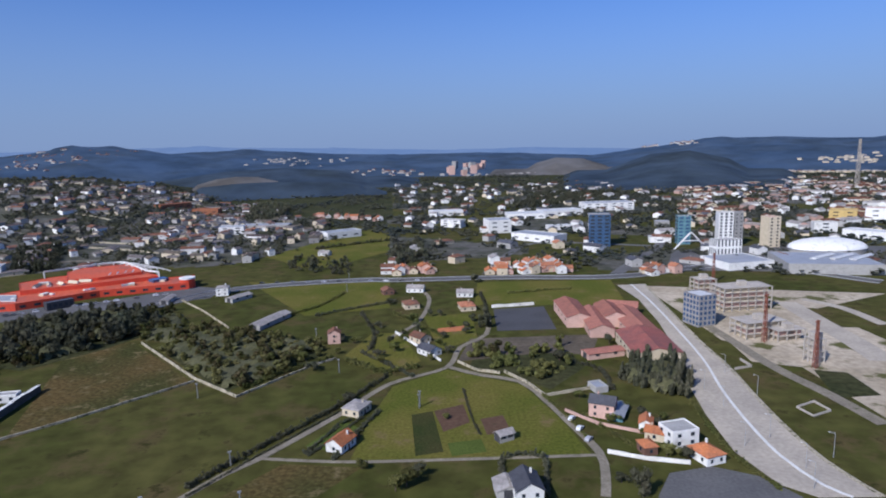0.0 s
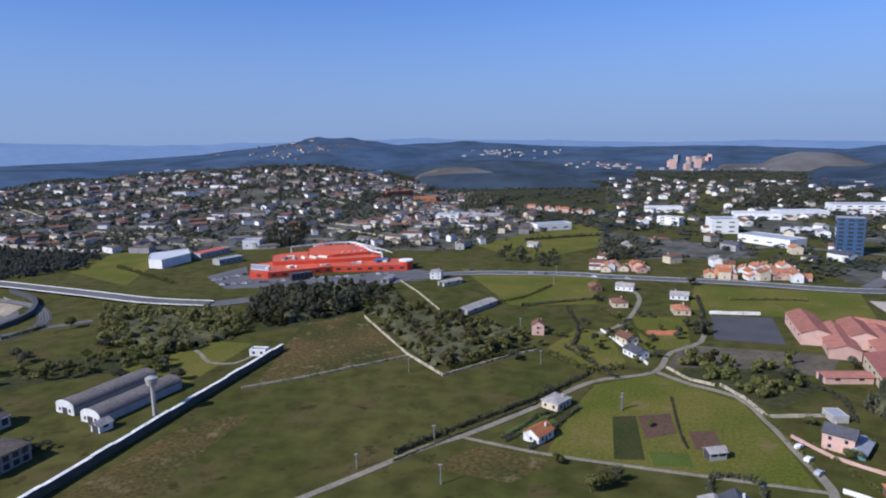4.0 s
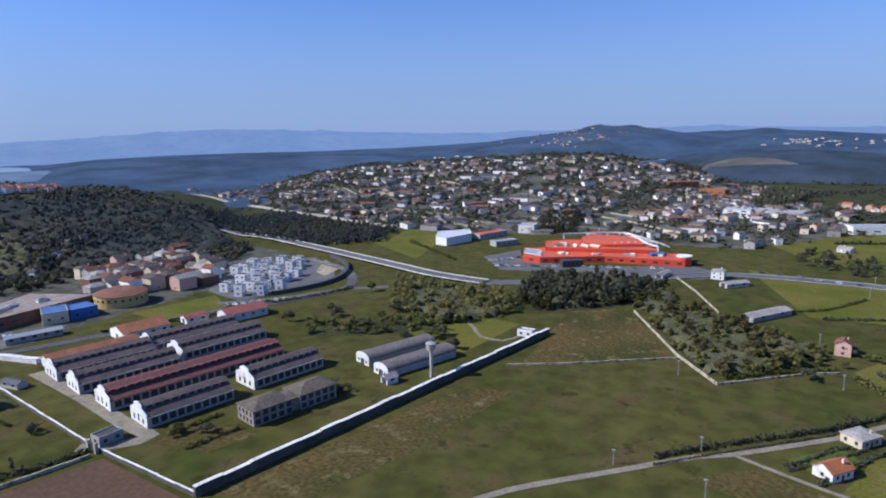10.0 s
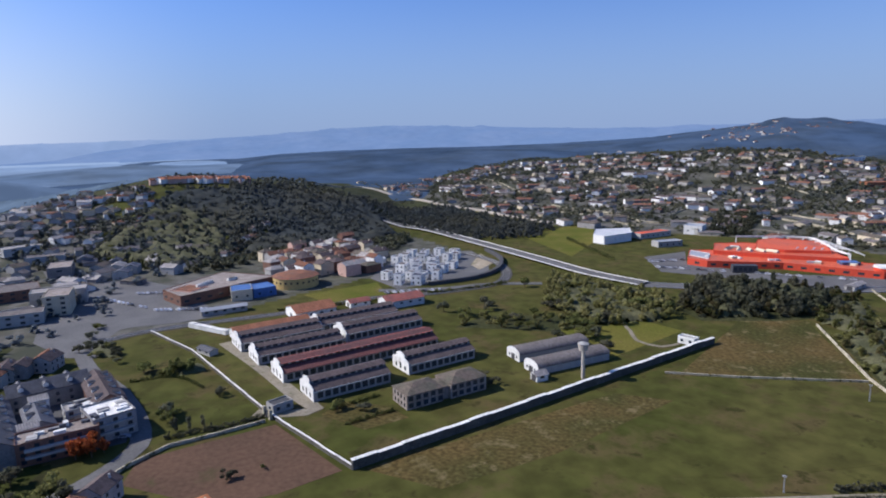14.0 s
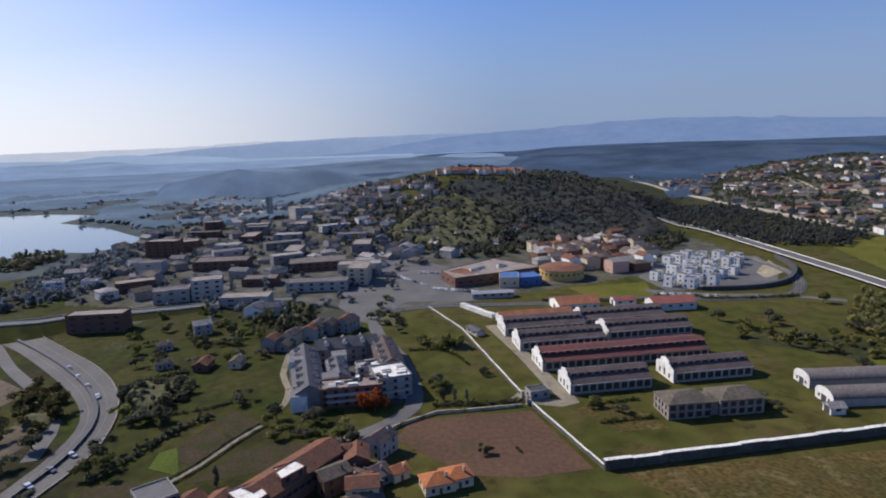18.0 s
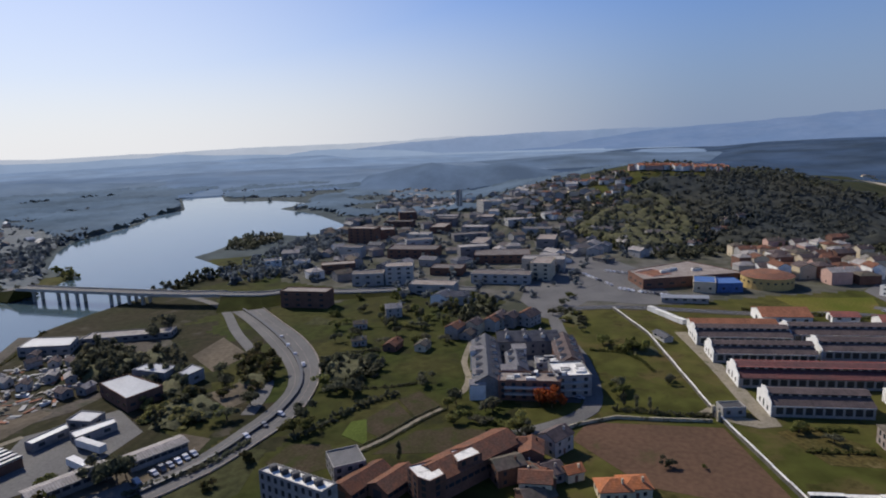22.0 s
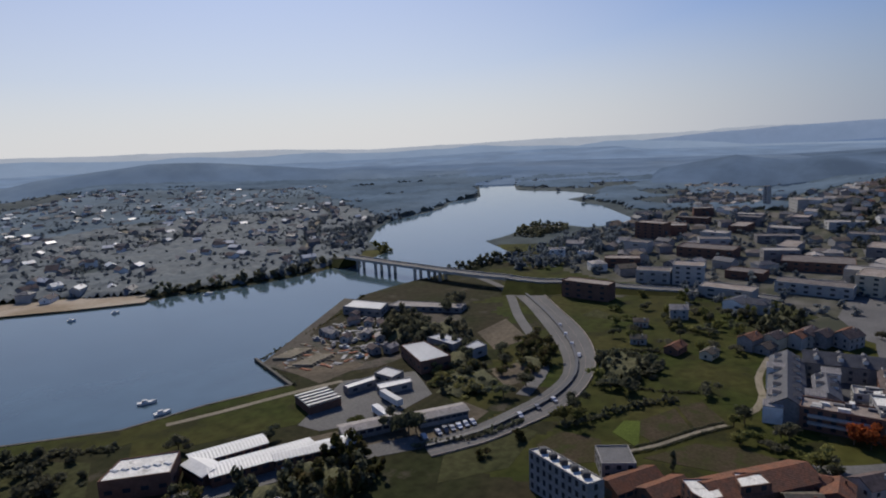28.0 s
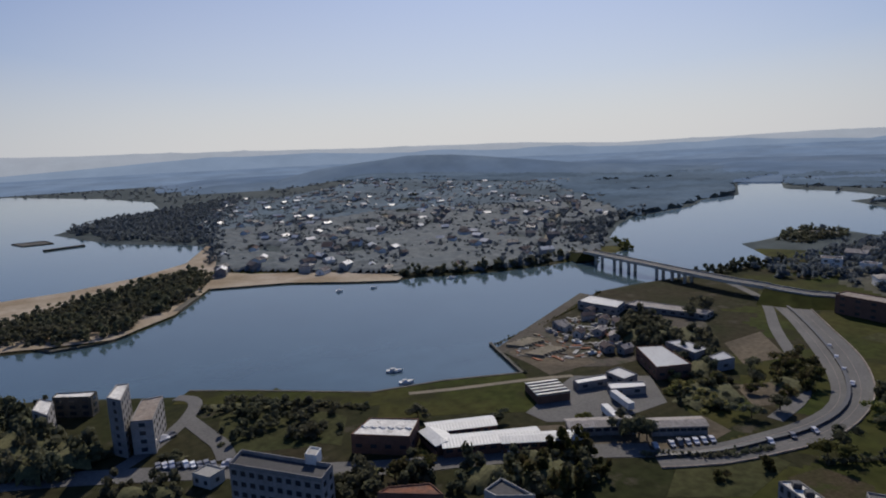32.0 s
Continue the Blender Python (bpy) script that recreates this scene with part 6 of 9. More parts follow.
strip("road", [(246.5, 419.2), (258.5, 395.1), (258.9, 355.8)], 7, CONCRETE_ROAD, 0.15, "pale unfinished street")
flat("field", [(234.1, 397.5), (249.0, 391.7), (243.9, 351.3), (228.3, 352.7)], MEADOW, 0.08, "green plot among new streets", "field")
flat("field", [(176.0, 286.1), (189.2, 281.4), (186.5, 254.4), (166.0, 252.6)], WOOD_FLOOR, 0.08, "scrubby dark plot", "field")
for p in ((115.2, 246.8), (107.6, 212.3), (119.8, 218.4), (115.7, 183.4), (120.1, 195.6), (133.8, 202.6), (114.9, 265.3), (134.7, 257.6), (132.9, 285.2)):
    lp = thing("street_lamp", p, 40, "tall grey steel street lamp", "street lamp", "avenue lamps")
    part("pole", tube(0, 0, -0.2, 9, 0.12, 0.08, 6), STEEL, lp)
    part("arm", box(-0.05, 0, 8.9, 0.05, 1.8, 9.05), STEEL, lp)
    part("lamp_head", box(-0.15, 1.4, 8.8, 0.15, 2.1, 8.95), WALL_TOP, lp)
for p, h in (((-11.6, 254.4), 9), ((-75.7, 355.5), 8), ((-53.2, 298.1), 9), ((-64.3, 177.9), 9), ((-11.8, 252.9), 8), ((-75.4, 476.2), 10), ((-78.8, 510.9), 10), ((-112.8, 269.9), 9), ((-95.4, 178.9), 7), ((-77.1, 207.1), 7)):
    mast("power_pylon", p, h * 0.8, 0.35, STEEL, "slim grey lattice electricity pole", [(h * 0.8 - 0.5, 0.6)])
mast("radio_mast", (919.8, 1389.6), 103.8, 7.0, CONCRETE, "tall pale communications mast")

# office towers, arena and retail park
front("office_tower", (156.0, 661.8), (178.1, 658.3), 20, 33.9, wall=BLUE_GLASS, roof=GREY_WALL, label="dark blue glass office tower", floors=9, every=5.5, size=(4.2, 1.9), sides=("y-", "x-", "x+"), glass=GLASS)
front("office_tower", (251.0, 662.3), (264.0, 660.3), 14, 29.7, wall=TEAL_GLASS, roof=GREY_WALL, label="pale teal glass office tower", floors=8, every=5.5, size=(4.2, 1.9), sides=("y-", "x-"), glass=BLUE_GLASS)
front("apartment_tower", (285.5, 641.7), (299.5, 639.5), 14, 35.3, wall=WHITE, roof=GREY_WALL, label="white framed apartment tower with dark windows", floors=11, every=3.6, size=(2.4, 2.1), sides=("y-",))
front("apartment_tower", (301.5, 641.5), (312.5, 645.5), 14, 34.7, wall=GREY_WALL, roof=GREY_WALL, label="grey apartment tower beside a white one", floors=9, every=4.5, sides=("y-",))
front("apartment_block", (255.5, 576.2), (280.0, 578.8), 14, 16.5, wall=WHITE, roof=GREY_WALL, label="white block with tall vertical windows", floors=2, every=3.0, size=(1.4, 6.0), sides=("y-", "x-"))
front("apartment_tower", (330.5, 629.0), (344.0, 631.2), 13, 30.7, wall=CREAM, roof=PINK, label="white and salmon apartment tower", floors=9, every=5, size=(2.2, 1.6), sides=("y-",))
front("retail_building", (282.0, 501.9), (351.4, 486.7), 60, 8, wall=GREY_WALL, roof=GREY_SHEET, label="broad grey shopping centre roof", category="shopping centre")
front("retail_building", (241.1, 518.8), (284.3, 528.3), 40, 6, wall=WHITE, roof=GREY_SHEET, label="low white retail shed with grey roof", category="retail shed")
for f in (0.35, 0.55, 0.75):
    q = mid((300.9, 536.4), (374.2, 519.2), f)
    shed("roof_light", q, 5, 34, 0.6, 0.8, -55, WHITE, WHITE_SHEET, "white ridged rooflight on the mall roof", "rooflight").location.z = 8.15
dome = thing("arena", (371.4, 597.2), 8, "white low-domed oval arena", "arena")
dv, df = [], []
for i in range(7):
    for j in range(28):
        a, e = 2 * math.pi * j / 28, math.pi / 2 * i / 6
        dv.append((38 * math.cos(a) * math.cos(e * 0.97), 26 * math.sin(a) * math.cos(e * 0.97), 5 + 8.5 * math.sin(e)))
df = [(i * 28 + j, i * 28 + (j + 1) % 28, (i + 1) * 28 + (j + 1) % 28, (i + 1) * 28 + j) for i in range(6) for j in range(28)] + [tuple(range(168, 196))]
part("roof", (dv, df), WHITE, dome, smooth=True)
part("wall", ([(x * 0.98, y * 0.98, z) for z in (-0.5, 5.0) for x, y, _ in dv[:28]], [(j, (j + 1) % 28, 28 + (j + 1) % 28, 28 + j) for j in range(28)]), GREY_WALL, dome)
fr = thing("steel_sculpture", (254.5, 635.4), 5, "white steel triangular entrance frame", "frame")
for s in (-1, 1):
    part("leg", prism([(s * 17 - 0.9, 0), (s * 17 + 0.9, 0), (s * 0.2 + 0.8, 17), (s * 0.2 - 0.8, 17)], -0.6, 0.6), WHITE, fr)
part("beam", box(-9, -0.5, 7.6, 9, 0.5, 8.6), WHITE, fr)
far_fronts = [
    ((58.7, 780.0), (87.0, 785.3), 30, 16, WHITE, GREY_SHEET, "white industrial block with grey roof"), ((80.5, 728.0), (123.0, 686.7), 26, 8, WHITE, GREY_SHEET, "long white factory with grey sheet roof"),
    ((96.7, 925.5), (154.2, 927.8), 30, 8, WHITE, WHITE_SHEET, "long low white warehouse"), ((156.2, 950.1), (218.7, 967.8), 30, 8, WHITE, WHITE_SHEET, "long low white warehouse"),
    ((233.2, 1015.8), (314.6, 1023.4), 34, 12, WHITE, GREY_SHEET, "long pale warehouse with stepped roof"), ((137.0, 797.6), (169.9, 802.6), 16, 5, WHITE, WHITE_SHEET, "small white warehouse"),
    ((511.7, 824.2), (537.5, 806.3), 30, 14, YELLOW, YELLOW, "ochre-yellow clad building"), ((441.4, 684.6), (464.2, 647.5), 20, 9, WHITE, WHITE_SHEET, "long white retail shed"),
    ((546.5, 804.5), (563.5, 789.0), 20, 18, WHITE, PINK, "pale apartment slab"), ((-140.9, 760.4), (-102.8, 788.1), 20, 8, WHITE, GREY_SHEET, "white industrial shed"),
    ((-296.9, 826.2), (-265.7, 832.4), 20, 10, WHITE, GREY_SHEET, "white factory building"), ((-284.7, 875.9), (-217.0, 875.3), 24, 6, GREY_WALL, GREY_SHEET, "long grey workshop"),
    ((-492.4, 1097.7), (-456.5, 1143.5), 24, 9, BROWN_SHEET, BROWN_SHEET, "red-clad warehouse"), ((-439.2, 1098.9), (-393.8, 1099.0), 20, 9, BROWN_SHEET, BROWN_SHEET, "red brick warehouse"),
    ((-479.6, 1472.5), (-414.5, 1453.1), 24, 12, GREY_WALL, WHITE_SHEET, "grey round-roofed sports hall"),
    ((-678.8, 1360.4), (-670.1, 1475.9), 14, 8, WHITE, SLATE, "row of white terraced houses"), ((-20.2, 989.1), (33.7, 993.4), 24, 8, WHITE, WHITE_SHEET, "long white warehouse"),
    ((432.7, 722.9), (457.6, 718.4), 10, 12, WHITE, GREY_WALL, "white concrete grandstand"), ((226.8, 678.1), (247.3, 674.9), 12, 6, WHITE, GREY_SHEET, "white low office"),
    ((-2.4, 858.8), (24.4, 841.6), 14, 10, WHITE, GREY_WALL, "white apartment block"), ((275.9, 805.0), (293.0, 801.8), 14, 7, GREY_WALL, GREY_SHEET, "grey depot"),
]
for pa, pb, dp, hi, wa, ro, lb in far_fronts:
    front("industrial_building", pa, pb, dp, hi, wall=wa, roof=ro, label=lb + " in green surroundings", floors=1 if hi < 10 else 3, every=13, size=(6.0, 1.4), sides=("y-",))
block("institute", (-1025.6, 2345.5), 34, 14, 11, 20, WHITE, GREY_WALL, "white institutional building on the hill", "institute", 3, ("y-", "x-", "x+"), 0.8, 6, (3.5, 1.6))
# ---- the red shopping centre ----
plan_block("shopping_centre", [(-348.4, 470.2), (-334.8, 486.1), (-214.4, 529.9), (-207.5, 500.1), (-268.7, 478.3), (-309.3, 440.0), (-326.1, 437.9)], 5, SHOP_RED, SHOP_ORANGE, "red-clad shopping centre with stepped orange-red roofs", "shopping centre", 1, 9, 0, (4.0, 1.8))
plan_block("upper_hall", [(-345.8, 500.5), (-333.5, 520.5), (-272.9, 557.9), (-239.5, 516.6), (-277.1, 493.5), (-324.5, 469.3)], 8, SHOP_RED, SHOP_ORANGE, "upper red hall of the shopping centre", "hall", 0, 9, 4.8)
plan_block("upper_hall", [(-325.5, 533.5), (-322.4, 550.8), (-285.9, 566.3), (-257.4, 526.2), (-283.3, 504.7), (-305.5, 498.3)], 10, SHOP_RED, SHOP_ORANGE, "topmost red hall of the shopping centre", "hall", 0, 9, 7.8)
for k, f in enumerate((0.05, 0.25, 0.45, 0.65, 0.85)):
    q = mid((-322.9, 483.0), (-285.4, 502.8), f)
    shed("roof_light", q, 2.5, 9, 0.8, 1.2, 10 + 20 * k, WHITE, CREAM, "pale peaked rooflight on the red roof", "rooflight").location.z = 8.1
for f in (0.1, 0.35, 0.6, 0.85):
    q = mid((-284.6, 520.2), (-265.6, 535.5), f)
    shed("roof_light", q, 4.0, 10, 0.8, 1.4, 20, WHITE, WHITE_SHEET, "white rooflight on the red roof", "rooflight").location.z = 8.1
for j in range(16):
    q = mid(mid((-321.5, 457.5), (-228.6, 511.2), (j * 0.37) % 1), mid((-325.6, 491.9), (-265.7, 528.5), (j * 0.37) % 1), j % 2)
    block("roof_unit", q, 2.5 + j % 3, 4 + j % 4, 0.9 + 0.3 * (j % 3), 12 * j, [WALL_TOP, GREY_SHEET, CREAM][j % 3], [WALL_TOP, GREY_SHEET, WALL_TOP][j % 3], "pale rooftop plant on the shopping centre", "roof plant", parapet=0).location.z = 8.1 if j % 2 else 5.1
plan_block("corner_pavilion", [(-334.2, 450.5), (-314.2, 448.4), (-326.8, 468.5), (-346.3, 468.8)], 5.2, WHITE, GREY_SHEET, "white corner pavilion of the shopping centre", "pavilion", 1, 4)
rd = thing("red_drum", (-211.3, 506.6), 0, "red round entrance drum with a white band", "entrance")
part("drum", tube(0, 0, -0.3, 7.5, 6, 6, 20), SHOP_RED, rd)
part("band", tube(0, 0, 7.5, 8.6, 6.3, 6.3, 20), WHITE, rd)
for k in range(5):
    ar = thing("white_arch", mid((-286.5, 569.9), (-252.3, 542.8), k / 4), 20, "white curved steel roof rib", "roof rib", "roof ribs of the shopping centre")
    av = [(-11 + 2.75 * i, 10.5 - 0.1 * (i - 2) ** 2 * 1.2) for i in range(9)]
    part("rib", prism([(x, z) for x, z in av] + [(x, z + 0.9) for x, z in av[::-1]], -0.4, 0.4), WHITE, ar)
    part("post", box(-0.3, -0.3, -0.3, 0.3, 0.3, 10.2), WHITE, ar)
eb = thing("roof_beam", (-343.0, 529.0), 0, "long white curved beam along the mall's roof edge", "roof beam")
edge_ = smooth_line([(0.0, 0.0), (24.0, 26.0), (45.0, 40.0), (62.0, 27.0), (90.0, -4.0), (104.0, -12.0)], 6)
part("beam", ribbon(edge_, 0, 1.4, 11.2, 12.4), WHITE, eb)
for k in range(0, len(edge_), 4):
    part("post", box(edge_[k][0] - 0.4, edge_[k][1] - 0.4, -0.3, edge_[k][0] + 0.4, edge_[k][1] + 0.4, 11.3), WHITE, eb)
block("porch", (-281.0, 446.0), 7, 18, 5.6, -42, DARK_METAL, SLATE, "dark glazed entrance porch of the shopping centre", "porch", 1, ("x+", "x-"), 0.4, 3.0, (2.2, 2.6))
block("glass_lobby", (-237.0, 511.0), 9, 13, 7.0, -40, BLUE_GLASS, BLUE_PAINT, "blue glass lobby beside the red hall", "lobby", 0, parapet=0.3)
flat("parking_lot", [(-368.5, 434.9), (-363.1, 483.5), (-326.0, 437.6), (-260.0, 462.5), (-205.9, 509.0), (-175.3, 496.4), (-178.6, 465.7), (-320.9, 399.2)], ASPHALT, 0.10, "grey mall car park with rows of cars", "parking lot")
for k, (pa, pb) in enumerate((((-350.5, 420.9), (-337.6, 449.0)), ((-333.8, 407.8), (-289.3, 436.0)), ((-286.2, 440.1), (-215.9, 482.8)))):
    cars_along(pa, pb, 12, 20, k)
plan_block("exhibition_hall", [(-474.8, 483.0), (-457.3, 515.7), (-434.0, 492.5), (-434.6, 454.6), (-450.1, 455.0)], 8, WHITE, WHITE_SHEET, "large white exhibition hall with angled roof", "hall", 0, 8, 0)
front("industrial_building", (-433.5, 505.6), (-429.9, 547.5), 14, 5, wall=GREY_WALL, roof=SHOP_ORANGE, label="low red-roofed warehouse beside trees", floors=1, every=6, sides=("y-",))
front("industrial_building", (-427.9, 565.7), (-411.0, 572.9), 20, 9, wall=WHITE, roof=GREY_SHEET, label="white warehouse with grey roof", floors=1, every=6, sides=("y-",))
front("industrial_building", (-391.0, 481.0), (-382.9, 505.5), 12, 5, wall=GREY_WALL, roof=GREY_SHEET, label="low grey canopy building", floors=1, every=6, sides=("y-",))

# ---- town below the wooded hill ----
rng0 = random.Random(4)
WHITE_ESTATE = [(-432.7, 214.2), (-412.0, 214.5), (-419.7, 228.4), (-416.6, 237.7), (-446.5, 235.5), (-448.3, 249.7), (-429.1, 254.4), (-427.4, 262.5), (-487.3, 260.4), (-472.3, 269.0), (-458.9, 272.5), (-461.1, 288.3),
                (-466.8, 301.0), (-474.6, 245.2), (-498.0, 273.0), (-494.3, 300.0), (-486.0, 312.0), (-436.0, 277.0), (-500.0, 288.0), (-404.0, 226.0), (-404.5, 243.0), (-433.0, 241.0), (-462.0, 256.0), (-446.0, 264.0)]
flat("paving", [(-444.0, 205.0), (-399.0, 206.0), (-397.0, 247.0), (-404.0, 292.0), (-440.0, 318.0), (-492.0, 335.0), (-515.0, 285.0), (-480.0, 235.0)], ASPHALT, 0.07, "grey paving between the white town houses", "paving")
flat("rubble_yard", [(-437.4, 297.0), (-474.0, 333.0), (-434.0, 321.0), (-416.0, 291.0)], BARE, 0.12, "pale rubble yard beside the new houses", "yard")
for k, p in enumerate(WHITE_ESTATE):
    block("town_house", p, rng0.uniform(6, 8.5), rng0.uniform(7, 10), 6.5 + rng0.uniform(-2, 1.5), 35 + rng0.uniform(-6, 6), WHITE, [SHEET_ROOF, SLATE, BARREL_SHEET, SLATE][k % 4], "white cubic new town house with a flat roof", "house", 2, ("y-", "x-", "x+"), 0.7, 3.4, (1.3, 1.4), group="white town houses")
plan_block("supermarket", [(-472.8, 57.3), (-509.5, 106.6), (-467.6, 137.7), (-444.1, 64.1)], 7, BRICK_WALL, ROOF_GRAVEL, "big flat-roofed supermarket with brown walls", "supermarket", 1, 8, 0, (3.5, 1.5))
for k in range(14):
    q = mid(mid((-459.1, 66.3), (-497.9, 104.1), 0.15 + 0.05 * (k % 7)), mid((-469.9, 124.4), (-497.9, 104.1), 0.3), (k // 7) * 0.5 + 0.2)
    block("roof_unit", q, 3, 4, 1.6, 12, WALL_TOP, GREY_SHEET, "pale rooftop plant box on the supermarket", "roof plant", parapet=0).location.z = 7.1
front("shop_building", (-467.8, 61.0), (-452.6, 71.9), 18, 7, wall=PINK, roof=OLD_TILES, label="salmon and white corner shop building", floors=2, every=4)
front("blue_store", (-437.1, 95.9), (-434.3, 109.9), 20, 7, wall=CREAM, roof=BLUE_PAINT, label="store with a bright blue roof", category="store", floors=1, every=6)
front("blue_store", (-436.9, 111.4), (-438.2, 128.0), 18, 6, wall=BLUE_PAINT, roof=BLUE_PAINT, label="blue-clad low workshop with blue roof", category="store", floors=1, every=6)
dr2 = thing("round_building", (-458.6, 149.5), 0, "cream curved apartment building", "building")
part("wall", tube(0, 0, -0.5, 8, 17, 17, 28), YELLOW, dr2)
part("roof", tube(0, 0, 8, 10.5, 17.6, 9, 28), OLD_TILES, dr2)
for k in range(24):
    part("window", box(16.9, -0.8, 4.2, 17.1, 0.8, 5.6), GLASS, dr2, at=pose(0, 0, 0, 0, 0, 15 * k))
shed_on("white_canopy", (-495.1, 223.5), (-496.8, 242.8), 10, 4, 1, WHITE, WHITE_SHEET, "white-roofed canopy among houses", "canopy")
shed_on("rail_shed", (-412.7, 71.0), (-411.0, 99.2), 7, 3.5, 1.0, GREY_WALL, GREY_SHEET, "long grey railway shed roof", "shed", 6)
TOWN_QUARTER = [(-491.1, 146.4), (-457.3, 212.8), (-541.6, 265.2), (-604.1, 264.3), (-599.8, 214.3), (-574.3, 152.5)]
for k, (x, y) in enumerate(scatter(TOWN_QUARTER, 17, np.random.default_rng(3), 0.25)):
    r = random.Random(k)
    house((x, y), r.choice([10, 12, 100, 15]), r.choice([10, 12]), r.choice([12, 15]), r.choice([2, 3, 3]), 2.4, r.choice([WHITE, CREAM, PINK, GREY_WALL, BRICK_WALL]), r.choice([OLD_TILES, SHEET_ROOF, MOSSY_ROOF, PALE_SHEET]), r.random() < 0.5, False, group="houses of the old quarter")
for k in range(22):
    q = mid((-879.5, 119.8), (-863.0, 220.9), k / 21)
    house((q[0] + rng0.uniform(-3, 3), q[1] + rng0.uniform(-12, 12)), 20 * (k % 3), 11, 14, 2, 2.6, WHITE if k % 3 else PINK, TILES if k % 4 else OLD_TILES, False, False, group="houses on the hilltop")

# apartment complex on the street
for pa, pb, w, ev, ri, wa, ro, lb in (
        ((-306.0, -33.0), (-250.0, -26.0), 13, 7.0, 3.6, FACADE, SLATE, "slate-roofed apartment wing with pale end walls"), ((-309.0, -27.0), (-313.0, 3.0), 13, 7.5, 3.4, FACADE, SLATE, "slate-roofed apartment wing along the courtyard"),
        ((-312.0, 6.0), (-276.0, 9.5), 12, 7.0, 3.2, BRICK_WALL, SHEET_ROOF, "brown street wing under a worn grey roof"), ((-290.0, -17.0), (-266.0, -14.0), 9, 6.5, 2.6, GREY_WALL, SLATE, "short slate-roofed wing inside the courtyard")):
    wing = shed_on("apartment_wing", pa, pb, w, ev, ri, wa, ro, lb, "apartment wing", 0, "apartment wings round a courtyard")
    span = math.hypot(pb[0] - pa[0], pb[1] - pa[1])
    windows_on(wing, w, span, 2, ("x+", "x-"), (1.3, 1.5), 3.0, 4.6, 1.2)
    for i in range(int(span / 9)):
        y = -span / 2 + 5 + i * 9
        for s in (-1, 1):
            d = part("dormer", moved(gable_body(2.0, 2.6, 1.5, 0.7), s * w * 0.27, y, ev + ri * 0.30, 90), WALL_TOP, wing, "white dormer")
            part("dormer_roof", moved(gable_roof(2.0, 2.6, 1.5, 0.7, 0.2, 0.12), s * w * 0.27, y, ev + ri * 0.30, 90), SLATE, d)
for p, tn, hi in (((-284.0, -34.5), 8, 11.0), ((-289.5, -15.0), 8, 10.5), ((-263.0, -18.0), 8, 10.0), ((-258.0, -30.0), 8, 9.5), ((-249.5, -30.5), 8, 8.0)):
    st = thing("stair_tower", p, tn, "narrow white stair tower of the apartments", "stair tower", "white stair towers")
    part("wall", prism([(-1.6, -0.3), (1.6, -0.3), (1.6, hi - 1.2), (-1.6, hi)], -3.4, 3.4), WHITE, st)
    part("roof", prism([(-1.8, hi + 0.02), (1.8, hi - 1.35), (1.8, hi - 1.15), (-1.8, hi + 0.22)], -3.6, 3.6), PALE_SHEET, st)
    part("window", box(-0.5, -3.48, 2.0, 0.5, -3.38, hi - 3), GLASS, st)
for p, w, l, h, tn, wa, ro, lb in (((-255.0, -9.0), 11, 26, 8.0, 2, BRICK_WALL, ROOF_GRAVEL, "brown brick apartment block facing a copper tree"), ((-263.0, 8.0), 17, 15, 9.0, 12, FACADE, WALL_TOP, "apartment block crowned with cluttered white terraces"),
                                   ((-279.0, -1.0), 9, 12, 7.0, 8, GREY_WALL, PALE_SHEET, "small pale block inside the courtyard")):
    q9 = random.Random(int(-p[0]))
    b_ = block("apartment_block", p, w, l, h, tn, wa, ro, lb, "apartment block", 3, ("x+", "y-"), 0.8, 3.6, (1.6, 1.5))
    for j in range(9):
        tx, ty, tw, tl = q9.uniform(-w * 0.38, w * 0.38), q9.uniform(-l * 0.4, l * 0.4), q9.uniform(0.5, 1.5), q9.uniform(0.8, 2.2)
        part("roof_terrace", box(tx - tw, ty - tl, h, tx + tw, ty + tl, h + q9.uniform(0.4, 1.6)), [WALL_TOP, GREY_WALL, SLATE][j % 3], b_)
    for fl in (1, 2):
        part("balcony", box(w / 2, -l * 0.4, fl * h / 3, w / 2 + 1.2, l * 0.4, fl * h / 3 + 0.9), GREY_WALL, b_)
flat("courtyard", [(-249.0, -33.0), (-306.0, -40.0), (-320.0, 0.0), (-316.0, 11.0), (-262.0, 15.0), (-249.0, 12.0)], DARK_ASPHALT, 0.07, "dark paved courtyard between apartment wings", "courtyard")
# long brown-roofed terrace with a white modern top
shed_on("terrace", (-176.3, -37.9), (-203.6, -15.2), 13, 7.0, 2.6, BRICK_WALL, OLD_TILES, "long brown-roofed apartment terrace", "terrace", 14)
plan_block("white_penthouse", [(-176.3, -44.5), (-181.1, -36.7), (-173.0, -31.7), (-168.4, -35.7), (-170.3, -39.9)], 8.6, BRICK_WALL, WALL_TOP, "brown block with a bright white roof terrace", "apartment block", 4, 3.0)
plan_block("white_penthouse", [(-186.2, -32.4), (-189.9, -25.5), (-185.6, -21.9), (-178.8, -28.8)], 9.4, BRICK_WALL, WALL_TOP, "white roof terrace on a brown apartment terrace", "apartment block", 4, 3.0)
plan_block("apartment_block", [(-161.6, -86.6), (-166.2, -83.5), (-157.4, -60.5), (-152.2, -63.4)], 13, FACADE, WALL_TOP, "grey apartment slab with a notched white roof", "apartment block", 4, 2.6, 0, (1.2, 1.8))
